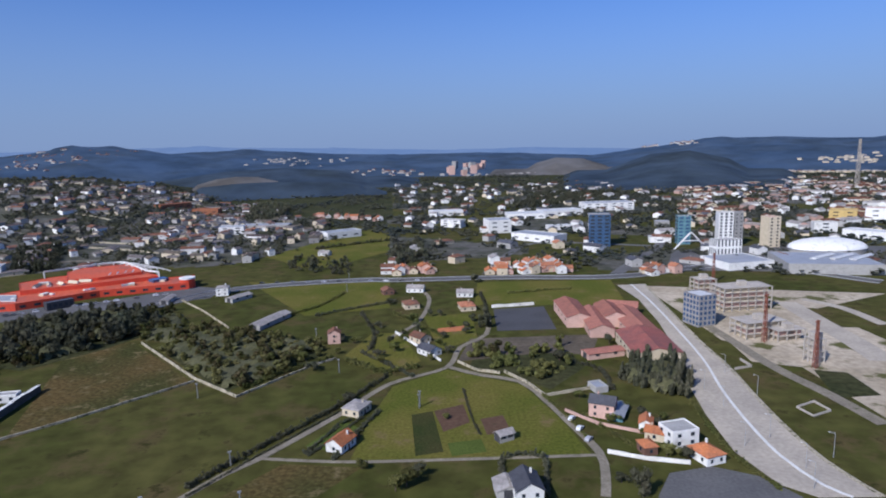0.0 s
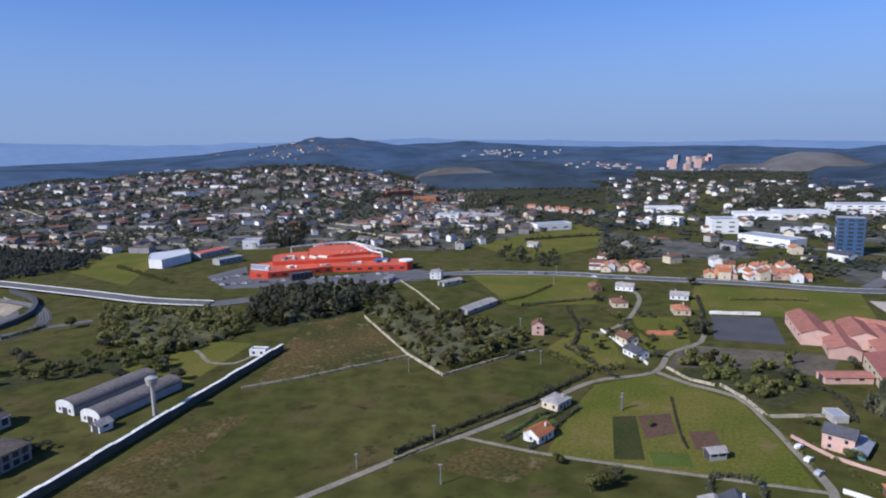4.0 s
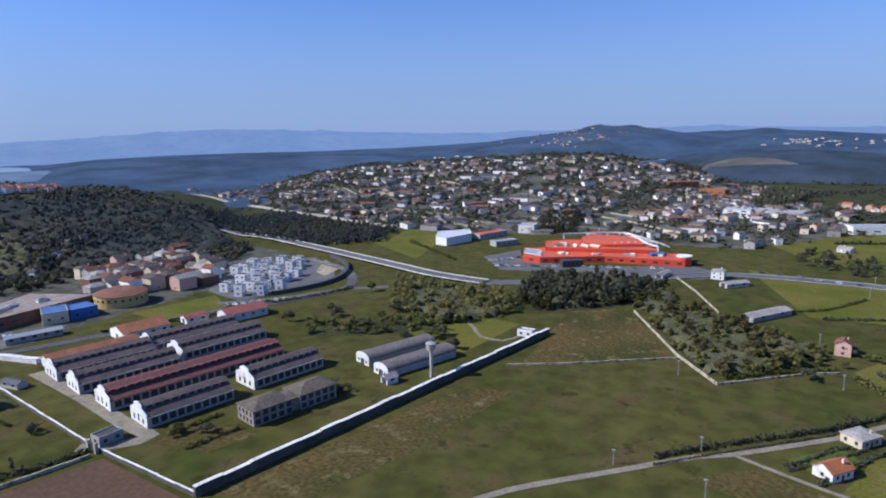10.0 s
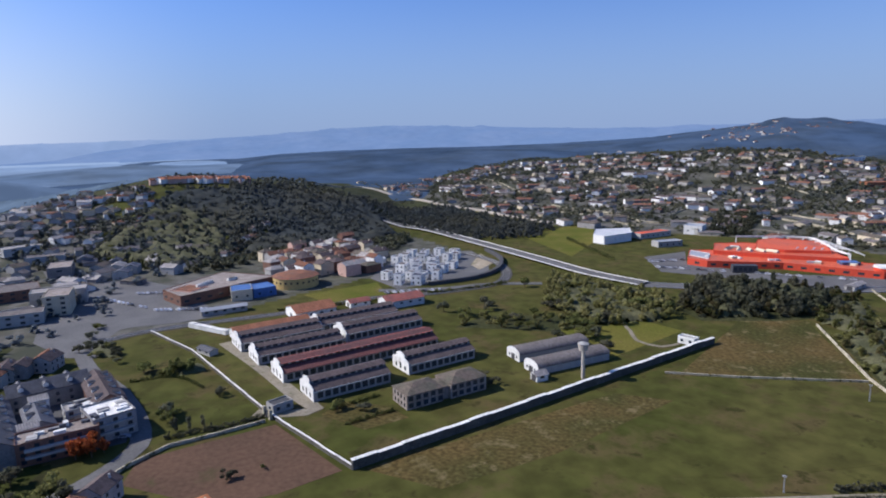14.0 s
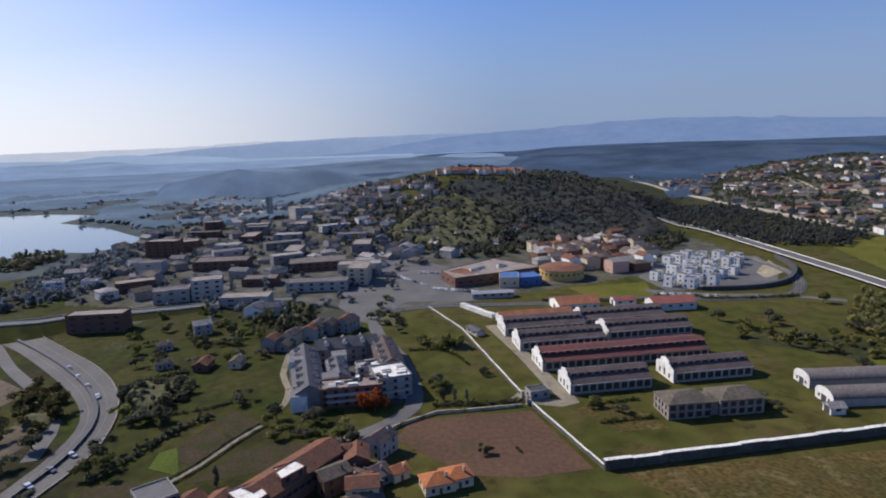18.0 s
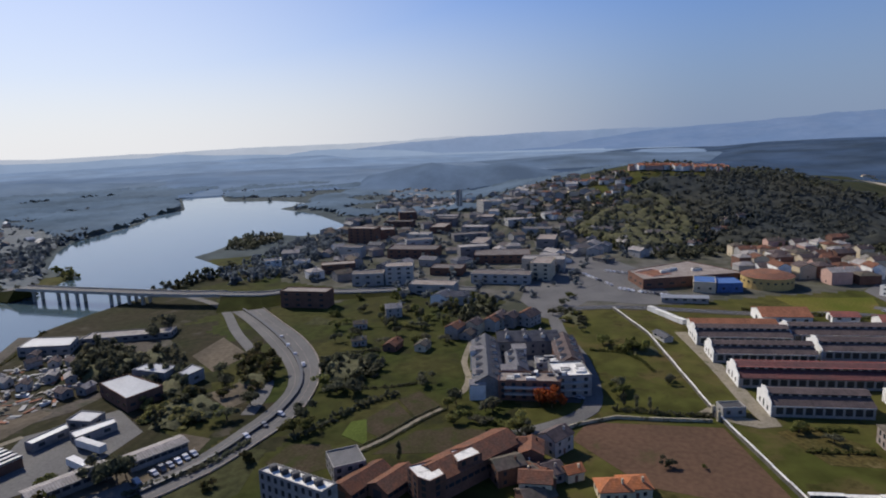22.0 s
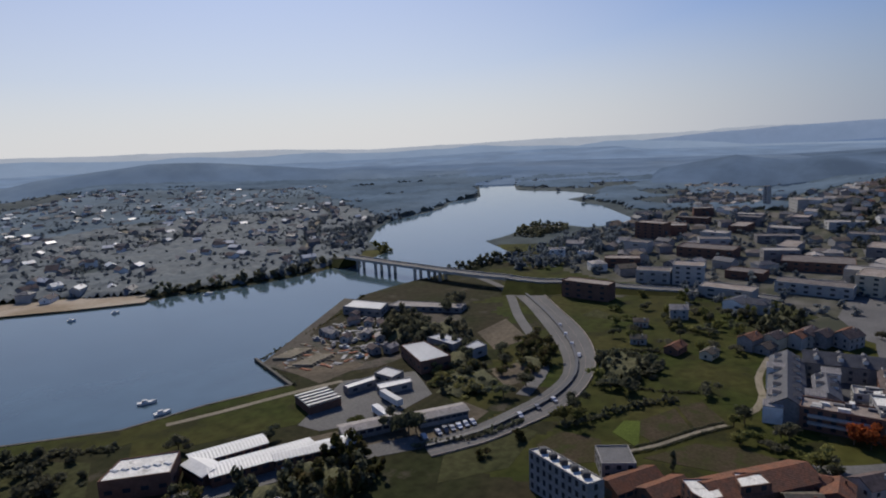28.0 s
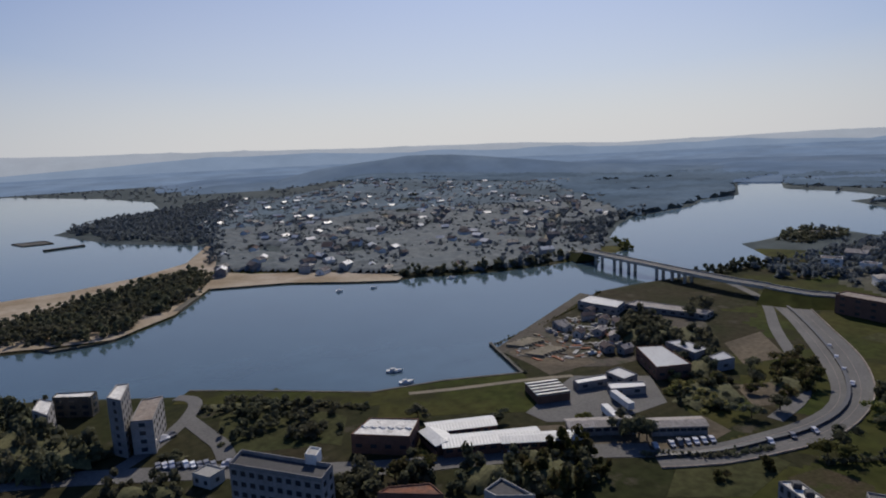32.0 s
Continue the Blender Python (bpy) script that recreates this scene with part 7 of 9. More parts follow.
for f in (0.12, 0.3, 0.48, 0.66, 0.84):
    q = mid((-163.9, -85.1), (-155.1, -62.0), f)
    block("roof_unit", q, 2.2, 2.2, 1.5, 40, DARK_METAL, DARK_METAL, "dark rooftop vent on a white roof", "roof vent", parapet=0).location.z = 13.1
front("apartment_block", (-178.4, -69.5), (-184.2, -60.2), 12, 5.2, wall=FACADE, roof=SLATE, label="low grey house block with a dark slate roof", category="house", floors=2, every=3.2)
for pa, pb in (((-169.4, -63.9), (-185.0, -55.0)), ((-171.2, -53.0), (-184.0, -46.0))):
    shed_on("terrace", pa, pb, 9, 3.8, 2.0, BRICK_WALL, OLD_TILES, "terrace of houses with old clay roofs", "terrace", 7)
for k in range(5):
    q = mid((-332.6, -52.4), (-361.8, -13.1), k / 4)
    house(q, 70, 8, 10, 2, 2.0, [FACADE, CREAM, GREY_WALL][k % 3], [OLD_TILES, SHEET_ROOF][k % 2], False, False, group="houses along the street")
for k in range(8):
    q = mid((-205.9, -15.4), (-179.3, -4.9), k / 7)
    house((q[0] + rng0.uniform(-6, 6), q[1] + rng0.uniform(-6, 6)), 30 * k, 8, 10, 1 + (k % 3 == 0), 1.8, [BRICK_WALL, FACADE, CREAM, BRICK_WALL][k % 4], [OLD_TILES, MOSSY_ROOF, OLD_TILES][k % 3], False, k % 2 == 0, group="village houses by the ploughed field")

# grey slabs of the southern town
south_fronts = [
    ((-386.9, -179.7), (-385.3, -146.2), 12, 11, BRICK_WALL, "brown brick apartment slab"), ((-447.0, -148.6), (-452.1, -125.2), 14, 9, GREY_WALL, "white apartment slab with dark windows"),
    ((-451.9, -123.8), (-455.7, -103.0), 16, 14, GREY_WALL, "pale apartment building"), ((-459.9, -59.3), (-456.8, -14.6), 16, 7, GREY_WALL, "long grey depot"),
    ((-471.7, -15.0), (-469.4, 0.3), 26, 13, CREAM, "cream street-corner building"), ((-533.1, -65.3), (-536.8, -16.4), 30, 7, BRICK_WALL, "long brown-roofed works"),
    ((-559.8, -150.3), (-556.9, -103.7), 24, 8, BRICK_WALL, "dark brick warehouse"), ((-643.8, -215.4), (-637.9, -184.5), 16, 16, BRICK_WALL, "brown apartment slab"),
    ((-507.6, -248.5), (-513.8, -235.0), 12, 7, WHITE, "white boathouse"), ((-514.0, -223.4), (-514.3, -211.8), 10, 6, WHITE, "white shed"),
    ((-455.9, -147.5), (-464.8, -112.3), 12, 8, FACADE, "white apartment range"), ((-458.8, -53.1), (-466.2, -17.1), 18, 6, GREY_WALL, "long low grey hall"),
    ((-935.6, -139.7), (-933.9, -133.5), 9, 30, GREY_WALL, "tall pale apartment tower"), ((-882.5, -102.5), (-854.7, -90.0), 12, 15, GREY_WALL, "pale apartment tower"),
]
for pa, pb, dp, hi, wa, lb in south_fronts:
    front("town_building", pa, pb, dp, hi, wall=wa, roof=ROOF_GRAVEL if hi > 9 else BARREL_SHEET, label=lb + " in the southern town", floors=max(1, int(hi / 3.2)), every=6.5, sides=("y-", "x-"), size=(2.6, 1.5))

# ---- bridge ----
BR = [(-404.2, -396.0), (-399.0, -350.0), (-395.5, -311.0), (-392.5, -285.0), (-390.5, -248.0), (-392.0, -224.0)]
bridge = thing("bridge", BR[0], 0, "long grey concrete road bridge on paired piers", "bridge", z=0)
bx, by = BR[0]
brl = [(x - bx, y - by) for x, y in BR]


part("deck", ribbon(brl, 0, 11.5, 6.9, 8.0), CONCRETE, bridge)
part("road_surface", ribbon(brl, 0, 10.2, 8.0, 8.06), ASPHALT, bridge)
for s in (-5.5, 5.5):
    part("parapet", ribbon(brl, s, 0.4, 8.0, 9.0), CONCRETE, bridge)
for x, y in ((-402.5, -381.0), (-400.0, -358.0), (-398.0, -341.0), (-395.6, -311.5), (-394.0, -296.0), (-392.5, -284.0)):
    at_ = pose(x - bx, y - by, 0, 0, 0, -4)
    for s in (-3.6, 3.6):
        part("pier", box(s - 1.0, -0.8, -4, s + 1.0, 0.8, 6.2), CONCRETE, bridge, at=at_)
    part("pier_cap", box(-5.2, -1.0, 6.1, 5.2, 1.0, 6.95), CONCRETE, bridge, at=at_)


def bank(name, pts, top, foot, lifts, mat, label):
    """An earth embankment with sloping sides."""
    line = smooth_line(pts)
    v, f, n = [], [], len(line)
    for i, (x, y) in enumerate(line):
        a, b = line[max(0, i - 1)], line[min(n - 1, i + 1)]
        q = math.hypot(b[0] - a[0], b[1] - a[1]) + 1e-9
        nx, ny = -(b[1] - a[1]) / q, (b[0] - a[0]) / q
        up = float(np.interp(i / (n - 1), np.linspace(0, 1, len(lifts)), lifts))
        w = top / 2 + (foot - top) / 2 * up / max(lifts)
        v += [(x + nx * w, y + ny * w, -0.4), (x + nx * top / 2, y + ny * top / 2, up), (x - nx * top / 2, y - ny * top / 2, up), (x - nx * w, y - ny * w, -0.4)]
    for i in range(n - 1):
        f += [(4 * i + j, 4 * i + j + 1, 4 * i + j + 5, 4 * i + j + 4) for j in range(3)]
    f += [(0, 1, 2, 3), (4 * n - 1, 4 * n - 2, 4 * n - 3, 4 * n - 4)]
    return tagged(new(name, mesh_of(name, v, f, [mat])), label, "embankment", kind="structure")


CAUSE = [BR[-1], (-399.0, -200.0), (-411.0, -186.0), (-416.0, -163.0), (-426.0, -125.0), (-436.5, -96.0), (-438.9, -50.6)]
RISE = [7.4, 5.4, 3.6, 2.4, 1.4, 0.7, 0.0]
bank("embankment", CAUSE, 13.5, 46, [q + 0.1 for q in RISE], MEADOW, "grassy embankment of the bridge approach")
strip("causeway", CAUSE, 11, ASPHALT, 0.5, "raised grey approach road to the bridge", lift=RISE, thick=0.5)
for s in (-5.4, 5.4):
    strip("barrier", offset_line(CAUSE, s), 0.4, GREY_WALL, 1.2, "pale parapet of the approach road", lift=RISE, thick=0.8, category="barrier")
bank("embankment", [BR[0], (-410.0, -420.0), (-424.0, -448.0)], 12, 26, [7.4, 4.0, 0.2], DULL_GRASS, "wooded far abutment of the bridge")
strip("road", [BR[0], (-410.0, -420.0), (-424.0, -448.0)], 10, ASPHALT, 0.45, "road on the far bank", lift=[7.4, 4.0, 0.1], thick=0.5)
VILLAGE_LANES = ([(-414.1, -467.5), (-491.9, -543.4), (-601.2, -650.1), (-682.3, -693.2), (-797.9, -843.9)], [(-392.9, -707.8), (-433.0, -710.0), (-536.2, -831.4)], [(-443.5, -864.1), (-412.5, -741.9)])
for line in VILLAGE_LANES:
    strip("road", line, 6, TRACK, 0.5, "pale lane through the village")

# ---- shore works and boatyard ----
# Dark brick on these works stands for walls in shade.
w1 = plan_block("factory_hall", [(-83.0, -198.5), (-94.7, -206.7), (-109.2, -194.3), (-99.2, -183.8)], 7, BRICK_WALL, WALL_TOP, "white-roofed shore factory with a row of rooflights", "factory", 1, 5, 0, (2.4, 1.4))
for k in range(6):
    q = mid((-89.9, -201.2), (-102.2, -190.2), k / 5)
    block("roof_light", q, 1.5, 2.6, 0.35, 10, WHITE, WHITE, "small white rooflight on a pale roof", "rooflight", parapet=0, group="factory rooflights").location.z = 7.15
for pa, pb, w in (((-111.1, -191.9), (-134.9, -181.8), 8), ((-109.6, -179.0), (-141.6, -163.6), 9), ((-128.0, -168.1), (-152.4, -153.3), 7), ((-111.3, -190.6), (-110.3, -177.4), 8)):
    shed_on("works_range", pa, pb, w, 4.0, 0.7, BRICK_WALL, WHITE_SHEET, "long low works range with a bright white roof", "works", 10)
saw = thing("sawtooth_shed", mid((-170.6, -205.4), (-175.4, -182.5)), heading((-167.3, -201.5), (-179.0, -197.3)), "shed with a striped sawtooth roof", "shed")
part("wall", box(-7.8, -7.2, -0.4, 7.8, 7.2, 3.6), BRICK_WALL, saw, "dark shaded wall")
for k in range(5):
    y0 = -8.0 + 3.2 * k
    part("roof_strip", prism([(y0, 3.6), (y0 + 3.2, 3.6), (y0 + 2.9, 4.3)], -7.4, 7.4), WALL_TOP, saw)
    part("glazing", box(y0 + 2.92, -7.3, 3.7, y0 + 3.18, 7.3, 4.2), DARK_METAL, saw)
for name_, pts, h_, wa, ro, lb in (
        ("workshop", [(-237.3, -200.4), (-248.4, -193.6), (-237.3, -168.9), (-222.1, -175.9)], 6, BRICK_WALL, GREY_SHEET, "large boatyard workshop with a grey ribbed roof"),
        ("workshop", [(-254.2, -196.2), (-263.5, -193.2), (-260.7, -176.8), (-250.6, -176.8)], 6, FACADE, GREY_SHEET, "grey-roofed workshop in the boatyard"),
        ("workshop", [(-253.9, -172.0), (-265.6, -171.9), (-261.2, -163.1), (-251.7, -165.6)], 5, FACADE, GREY_SHEET, "small grey-roofed workshop near trees"),
        ("workshop", [(-205.8, -190.9), (-214.9, -191.5), (-214.2, -179.9), (-205.3, -179.6)], 3.4, FACADE, GREY_SHEET, "low grey yard building"),
        ("workshop", [(-188.3, -193.9), (-204.4, -189.6), (-200.7, -185.2), (-186.6, -189.2)], 3.0, FACADE, WHITE_SHEET, "narrow white-roofed yard building"),
        ("workshop", [(-197.1, -182.3), (-210.7, -173.2), (-206.9, -169.1), (-193.0, -176.3)], 3.0, FACADE, WHITE_SHEET, "narrow white-roofed yard canopy"),
        ("workshop", [(-281.7, -285.1), (-298.4, -290.9), (-302.5, -264.7), (-287.8, -257.8)], 5, FACADE, GREY_SHEET, "quayside shed with a grey roof"),
        ("workshop", [(-302.7, -265.0), (-316.1, -266.4), (-330.4, -221.1), (-319.6, -218.4)], 3, FACADE, PALE_SHEET, "long low quayside store")):
    plan_block(name_, pts, h_, wa, ro, lb, "workshop", 1, 5, 0, (2.4, 1.3))
for pa, pb in (((-155.4, -163.2), (-176.2, -150.0)), ((-179.5, -145.0), (-196.2, -133.9))):
    shed_on("roadside_shed", pa, pb, 7.5, 3.6, 0.7, FACADE, PALE_SHEET, "long pale roadside shed", "shed", 9)
for pa, pb in (((-192.2, -174.1), (-187.8, -160.6)), ((-179.0, -166.8), (-174.9, -156.6))):
    tr = thing("trailer", mid(pa, pb), heading(pa, pb), "long white box trailer in the yard", "trailer", "parked trailers", z=0.3)
    ln_ = math.hypot(pb[0] - pa[0], pb[1] - pa[1])
    part("box_body", box(-1.4, -ln_ / 2, 0.9, 1.4, ln_ / 2, 3.6), WHITE, tr)
    for y in (-ln_ / 2 + 1.5, -ln_ / 2 + 2.8, ln_ / 2 - 1.6):
        for x in (-1.2, 1.2):
            part("wheel", moved(prism([(0.5 * math.cos(a), 0.5 + 0.5 * math.sin(a)) for a in [math.pi * 2 * i / 10 for i in range(10)]], -0.15, 0.15), turn=90), RUBBER, tr, at=pose(x, y, 0))
flat("yard", [(-192.7, -256.6), (-235.6, -277.6), (-284.5, -300.9), (-299.5, -269.4), (-283.3, -223.1), (-244.1, -197.2), (-220.0, -201.4), (-192.6, -221.6)], YARD_EARTH, 0.03, "dark earth of the boatyard", "yard")
flat("yard", [(-284.5, -300.9), (-313.1, -314.7), (-328.8, -230.7), (-309.3, -209.5), (-285.1, -224.4)], YARD_EARTH, 0.025, "dark quayside earth", "yard")
rs = random.Random(9)
for k, (x, y) in enumerate(scatter([(-198.0, -251.8), (-229.1, -268.2), (-268.2, -279.8), (-285.1, -257.1), (-263.2, -223.0), (-231.9, -211.6), (-195.9, -225.2)], 6.5, np.random.default_rng(31), 0.45)):
    bd = thing("scrap_pile", (x, y), rs.uniform(0, 180), "low pile of pale boards and scrap on dark earth", "scrap pile", "scrap piles")
    for j in range(2):
        w_, l_ = rs.uniform(0.3, 1.1), rs.uniform(1.2, 3.4)
        part("board", box(-w_, -l_, 0.3 * j, w_, l_, 0.3 * j + 0.25), rs.choice([TRACK, PALE_SHEET, BROWN_SHEET, GREY_WALL, DARK_STONE]), bd, at=pose(rs.uniform(-0.7, 0.7), rs.uniform(-0.8, 0.8), 0, 0, 0, rs.uniform(-25, 25)))
for k, (x, y) in enumerate(scatter([(-235.7, -265.0), (-284.8, -281.0), (-288.1, -230.6), (-247.3, -199.0), (-222.5, -220.0)], 9, np.random.default_rng(8), 0.35)):
    if k % 3 == 0:
        house((x, y), rs.uniform(0, 180), 5, 7, 1, 1.2, rs.choice([GREY_WALL, FACADE, FACADE]), rs.choice([PALE_SHEET, SHEET_ROOF]), False, False, "small boatyard shack with a patched roof", "boatyard shacks")
    else:
        bt = thing("boat", (x, y), rs.uniform(0, 360), "small laid-up boat on the boatyard ground", "boat", "laid-up boats")
        L = rs.uniform(2.2, 4.0)
        part("hull", ([(-0.9, -L, 0.1), (0.9, -L, 0.1), (0.9, L * 0.4, 0.1), (0, L, 0.4), (-0.9, L * 0.4, 0.1), (-1.2, -L, 1.3), (1.2, -L, 1.3), (1.2, L * 0.4, 1.4), (0, L * 1.1, 1.7), (-1.2, L * 0.4, 1.4)],
                      [(4, 3, 2, 1, 0), (0, 1, 6, 5), (1, 2, 7, 6), (2, 3, 8, 7), (3, 4, 9, 8), (4, 0, 5, 9), (5, 6, 7, 8, 9)]), rs.choice([WHITE, GREY_WALL, BLUE_PAINT, GREY_WALL, FACADE]), bt)
        part("cabin", box(-0.7, -L * 0.5, 1.3, 0.7, L * 0.2, 2.3), GREY_WALL, bt)
for k in range(14):
    q = mid(mid((-204.2, -256.5), (-218.3, -257.3), (k % 7) / 6), mid((-200.1, -213.5), (-216.4, -214.3), (k % 7) / 6), (k // 7) * 0.4 + 0.1)
    ps = thing("timber_stack", q, 35 + rs.uniform(-6, 6), "stack of pale sawn timber on sand", "timber stack", "timber stacks")
    for j in range(4):
        part("plank_layer", box(-1.2, -5.5, 0.35 * j, 1.2, 5.5 - 0.4 * j, 0.35 * j + 0.3), TRACK, ps)
for p, L, tn in (((-135.9, -264.2), 4, 60), ((-133.4, -247.6), 3.5, 75), ((-348.1, -455.9), 3, 20), ((-184.8, -444.2), 2.5, 70), ((-210.8, -437.0), 2.5, 70), ((-276.7, -424.4), 4, 80)):
    bt = thing("boat", p, tn, "white boat lying on calm water", "boat", "boats afloat", z=-1.5)
    part("hull", ([(-0.9, -L, 0.1), (0.9, -L, 0.1), (0.9, L * 0.4, 0.1), (0, L, 0.4), (-0.9, L * 0.4, 0.1), (-1.2, -L, 1.3), (1.2, -L, 1.3), (1.2, L * 0.4, 1.4), (0, L * 1.1, 1.7), (-1.2, L * 0.4, 1.4)],
                  [(4, 3, 2, 1, 0), (0, 1, 6, 5), (1, 2, 7, 6), (2, 3, 8, 7), (3, 4, 9, 8), (4, 0, 5, 9), (5, 6, 7, 8, 9)]), WHITE, bt)
    part("cabin", box(-0.7, -L * 0.5, 1.3, 0.7, L * 0.1, 2.2), WHITE, bt)

# ---- slabs and towers by the shore road ----
plan_block("apartment_tower", [(-10.7, -252.1), (-15.2, -264.3), (-19.3, -262.5), (-14.8, -245.6)], 22.3, FACADE, WALL_TOP, "slim tall apartment tower with a white roof", "apartment tower", 7, 3.6)
slab = plan_block("apartment_tower", [(-16.9, -247.2), (-23.3, -266.9), (-31.2, -266.3), (-24.1, -243.4)], 13.0, FACADE, ROOF_GRAVEL, "apartment slab with balconies and grey roof", "apartment tower", 4, 4.0, 0, (2.2, 1.5))
plan_block("apartment_tower", [(14.1, -290.3), (11.4, -302.3), (6.6, -295.6), (8.8, -279.6)], 10.8, FACADE, WALL_TOP, "dark apartment block with a white roof among trees", "apartment tower", 3, 4.0, 0, (2.2, 1.5))
# Dark stone stands for this range lying in shade.
plan_block("apartment_tower", [(7.1, -306.3), (5.3, -311.1), (-9.7, -302.3), (-6.8, -296.8)], 8.8, DARK_STONE, WALL_TOP, "dark shaded apartment range with a white roof edge", "apartment tower", 3, 5.0, 0, (2.6, 1.5))
plan_block("office_block", [(-38.1, -188.5), (-43.8, -195.3), (-63.9, -168.4), (-57.9, -162.5)], 14, FACADE, DARK_ASPHALT, "grey office block with a recessed dark roof", "office block", 4, 3.0, 0, (1.8, 1.6), 1.4)
plan_block("roof_house", [(-57.8, -175.6), (-61.1, -179.5), (-63.5, -176.2), (-60.5, -172.5)], 17, WHITE, GREY_WALL, "white roof-top stair house", "roof house", 0, 3, 14)
plan_block("white_villa", [(-98.4, -138.4), (-106.5, -140.6), (-107.7, -131.5), (-108.4, -127.2), (-99.2, -133.9)], 8, GREY_WALL, DARK_ASPHALT, "house with a white-edged dark flat roof", "house", 2, 3, 0, (1.4, 1.4), 0.9)
plan_block("hall", [(-71.7, -155.0), (-76.0, -156.1), (-87.2, -150.2), (-86.9, -142.6)], 9, BRICK_WALL, OLD_TILES, "brown-roofed hall with a pale curved edge", "hall", 2, 3)
front("white_house", (-34.7, -204.3), (-40.3, -207.6), 8, 4, wall=GREY_WALL, roof=GREY_WALL, label="pale stepped house by the road", category="house", floors=1, every=3)
for k, (pa, pb, n, tn) in enumerate((((-23.8, -252.4), (-32.2, -255.9), 9, 110), ((-21.7, -232.1), (-40.4, -219.6), 9, 90), ((-41.8, -217.5), (-48.4, -217.0), 5, 60), ((-114.1, -182.5), (-131.2, -162.6), 12, 60),
                                     ((-170.2, -136.6), (-192.6, -126.5), 8, 60), ((-444.5, 47.3), (-421.9, 82.9), 14, 20), ((-503.5, 42.7), (-478.8, 82.2), 14, 20), ((-507.8, 17.0), (-453.4, 44.3), 12, 20),
                                     ((-423.4, -147.1), (-425.4, -73.1), 8, 85), ((-200.9, -115.4), (-241.0, -105.2), 4, 55), ((-274.5, -116.7), (-329.8, -156.2), 4, 20), ((-158.6, 513.5), (-2.5, 508.8), 12, 0),
                                     ((-646.3, 370.1), (-319.6, 353.4), 7, 40), ((-393.1, 191.0), (-374.4, 230.2), 8, 20), ((-342.8, -0.8), (-248.5, 12.7), 10, 70), ((49.5, 242.3), (53.4, 215.1), 3, 55))):
    cars_along(pa, pb, n, tn, 30 + k)

# ---- beaches and the wooded spit ----
flat("beach", [(-106.0, -524.0), (-164.0, -500.0), (-199.0, -470.0), (-236.0, -443.5), (-246.0, -452.0), (-250.0, -468.0), (-200.0, -524.0), (-150.0, -562.0), (-121.0, -603.0), (-100.0, -560.0)], SAND, 0.05, "narrow pale sandy beach", "beach")
flat("beach", [(37.8, -596.8), (-7.9, -598.9), (-67.1, -623.8), (-114.7, -666.7), (-158.0, -773.7), (-163.1, -742.0), (-111.8, -536.9), (-67.4, -456.2), (-25.5, -419.0), (15.1, -430.1), (31.2, -436.2), (60.0, -400.0), (70.0, -350.0)], SAND, 0.04, "golden sand spit between two waters", "beach")
flat("mud_bank", [(17.8, -433.3), (3.4, -439.0), (-35.3, -423.8), (-19.1, -416.3), (7.0, -418.7)], MUD, -0.9, "dark weedy mud bank at the spit", "mud bank")
flat("mud_bank", [(42.2, -1011.3), (3.6, -1009.7), (-6.2, -972.2), (29.0, -972.0)], MUD, -0.9, "dark islet in the bay", "islet")
strip("breakwater", [(6.0, -901.4), (-38.3, -912.6)], 6, MUD, 0.6, "dark stone breakwater", thick=2.5, category="breakwater")
strip("breakwater", [(-70.0, -466.2), (-92.5, -505.2)], 5, MUD, 0.4, "dark rock bank beside the spit", thick=2.5, category="breakwater")
strip("breakwater", [(-241.3, -461.8), (-258.6, -465.2)], 4, MUD, 0.6, "dark stone jetty", thick=2.5, category="jetty")

# ---- housing spread over the slopes ----
SPOTS = [WHITE, CREAM, GREY_WALL, GREY_WALL, WHITE, CREAM]
ROOFS = [OLD_TILES, TILES, OLD_TILES, SLATE, PALE_SHEET, SLATE]


def settle(name, poly, spacing, count_limit, seed, far=None, sizes=((9, 11), (10, 13), (8, 10)), walls=None, roofs=None, clear=-1.0, avoid=(), low=2.2):
    """Houses over a quarter: the nearest as things, the rest beyond counting in one mesh."""
    pl = scatter(poly, spacing, np.random.default_rng(seed), 0.42)
    pl = np.array([p for p in pl if noise.noise(Vector((p[0] / 75, p[1] / 75, seed))) > clear])
    for ax, ay, ar in avoid:
        pl = pl[np.hypot(pl[:, 0] - ax, pl[:, 1] - ay) > ar]
    pl = pl[np.argsort(np.hypot(pl[:, 0], pl[:, 1]))]
    r = random.Random(seed)
    for x, y in pl[:count_limit]:
        w, l = r.choice(sizes)
        k = r.randrange(6)
        house((x, y), r.choice([0, 30, 60, 90, 120, 150]) + 10, w, l, r.choice([1, 2, 2]), low, (walls or SPOTS)[k % len(walls or SPOTS)], r.choice(roofs or ROOFS), r.random() < 0.4, False, group=name)
    rest = pl[count_limit:]
    groups = {}
    for x, y in rest:
        k = r.randrange(4)
        w, l = r.choice(sizes)
        e = r.choice([3.2, 5.6, 5.6])
        z = float(height(x, y))
        tn = r.uniform(0, 180)
        groups.setdefault("wall" + str(k), []).append(moved(gable_body(w, l, e, low), x, y, z, tn))
        groups.setdefault("roof" + str(k), []).append(moved(gable_roof(w, l, e, low), x, y, z, tn))
    for key, gs in groups.items():
        mats = (walls or [WHITE, GREY_WALL, WHITE, CREAM]) if key[0] == "w" else (roofs or [OLD_TILES, OLD_TILES, PALE_SHEET, SLATE])
        mat = mats[int(key[4:]) % len(mats)]
        me = mesh_of("distant_houses", *joined(*gs), [mat])
        tagged(new("distant_houses", me), "crowded distant houses with pale walls" if key[0] == "w" else "crowded tiled roofs of distant houses", "houses", kind="stuff")


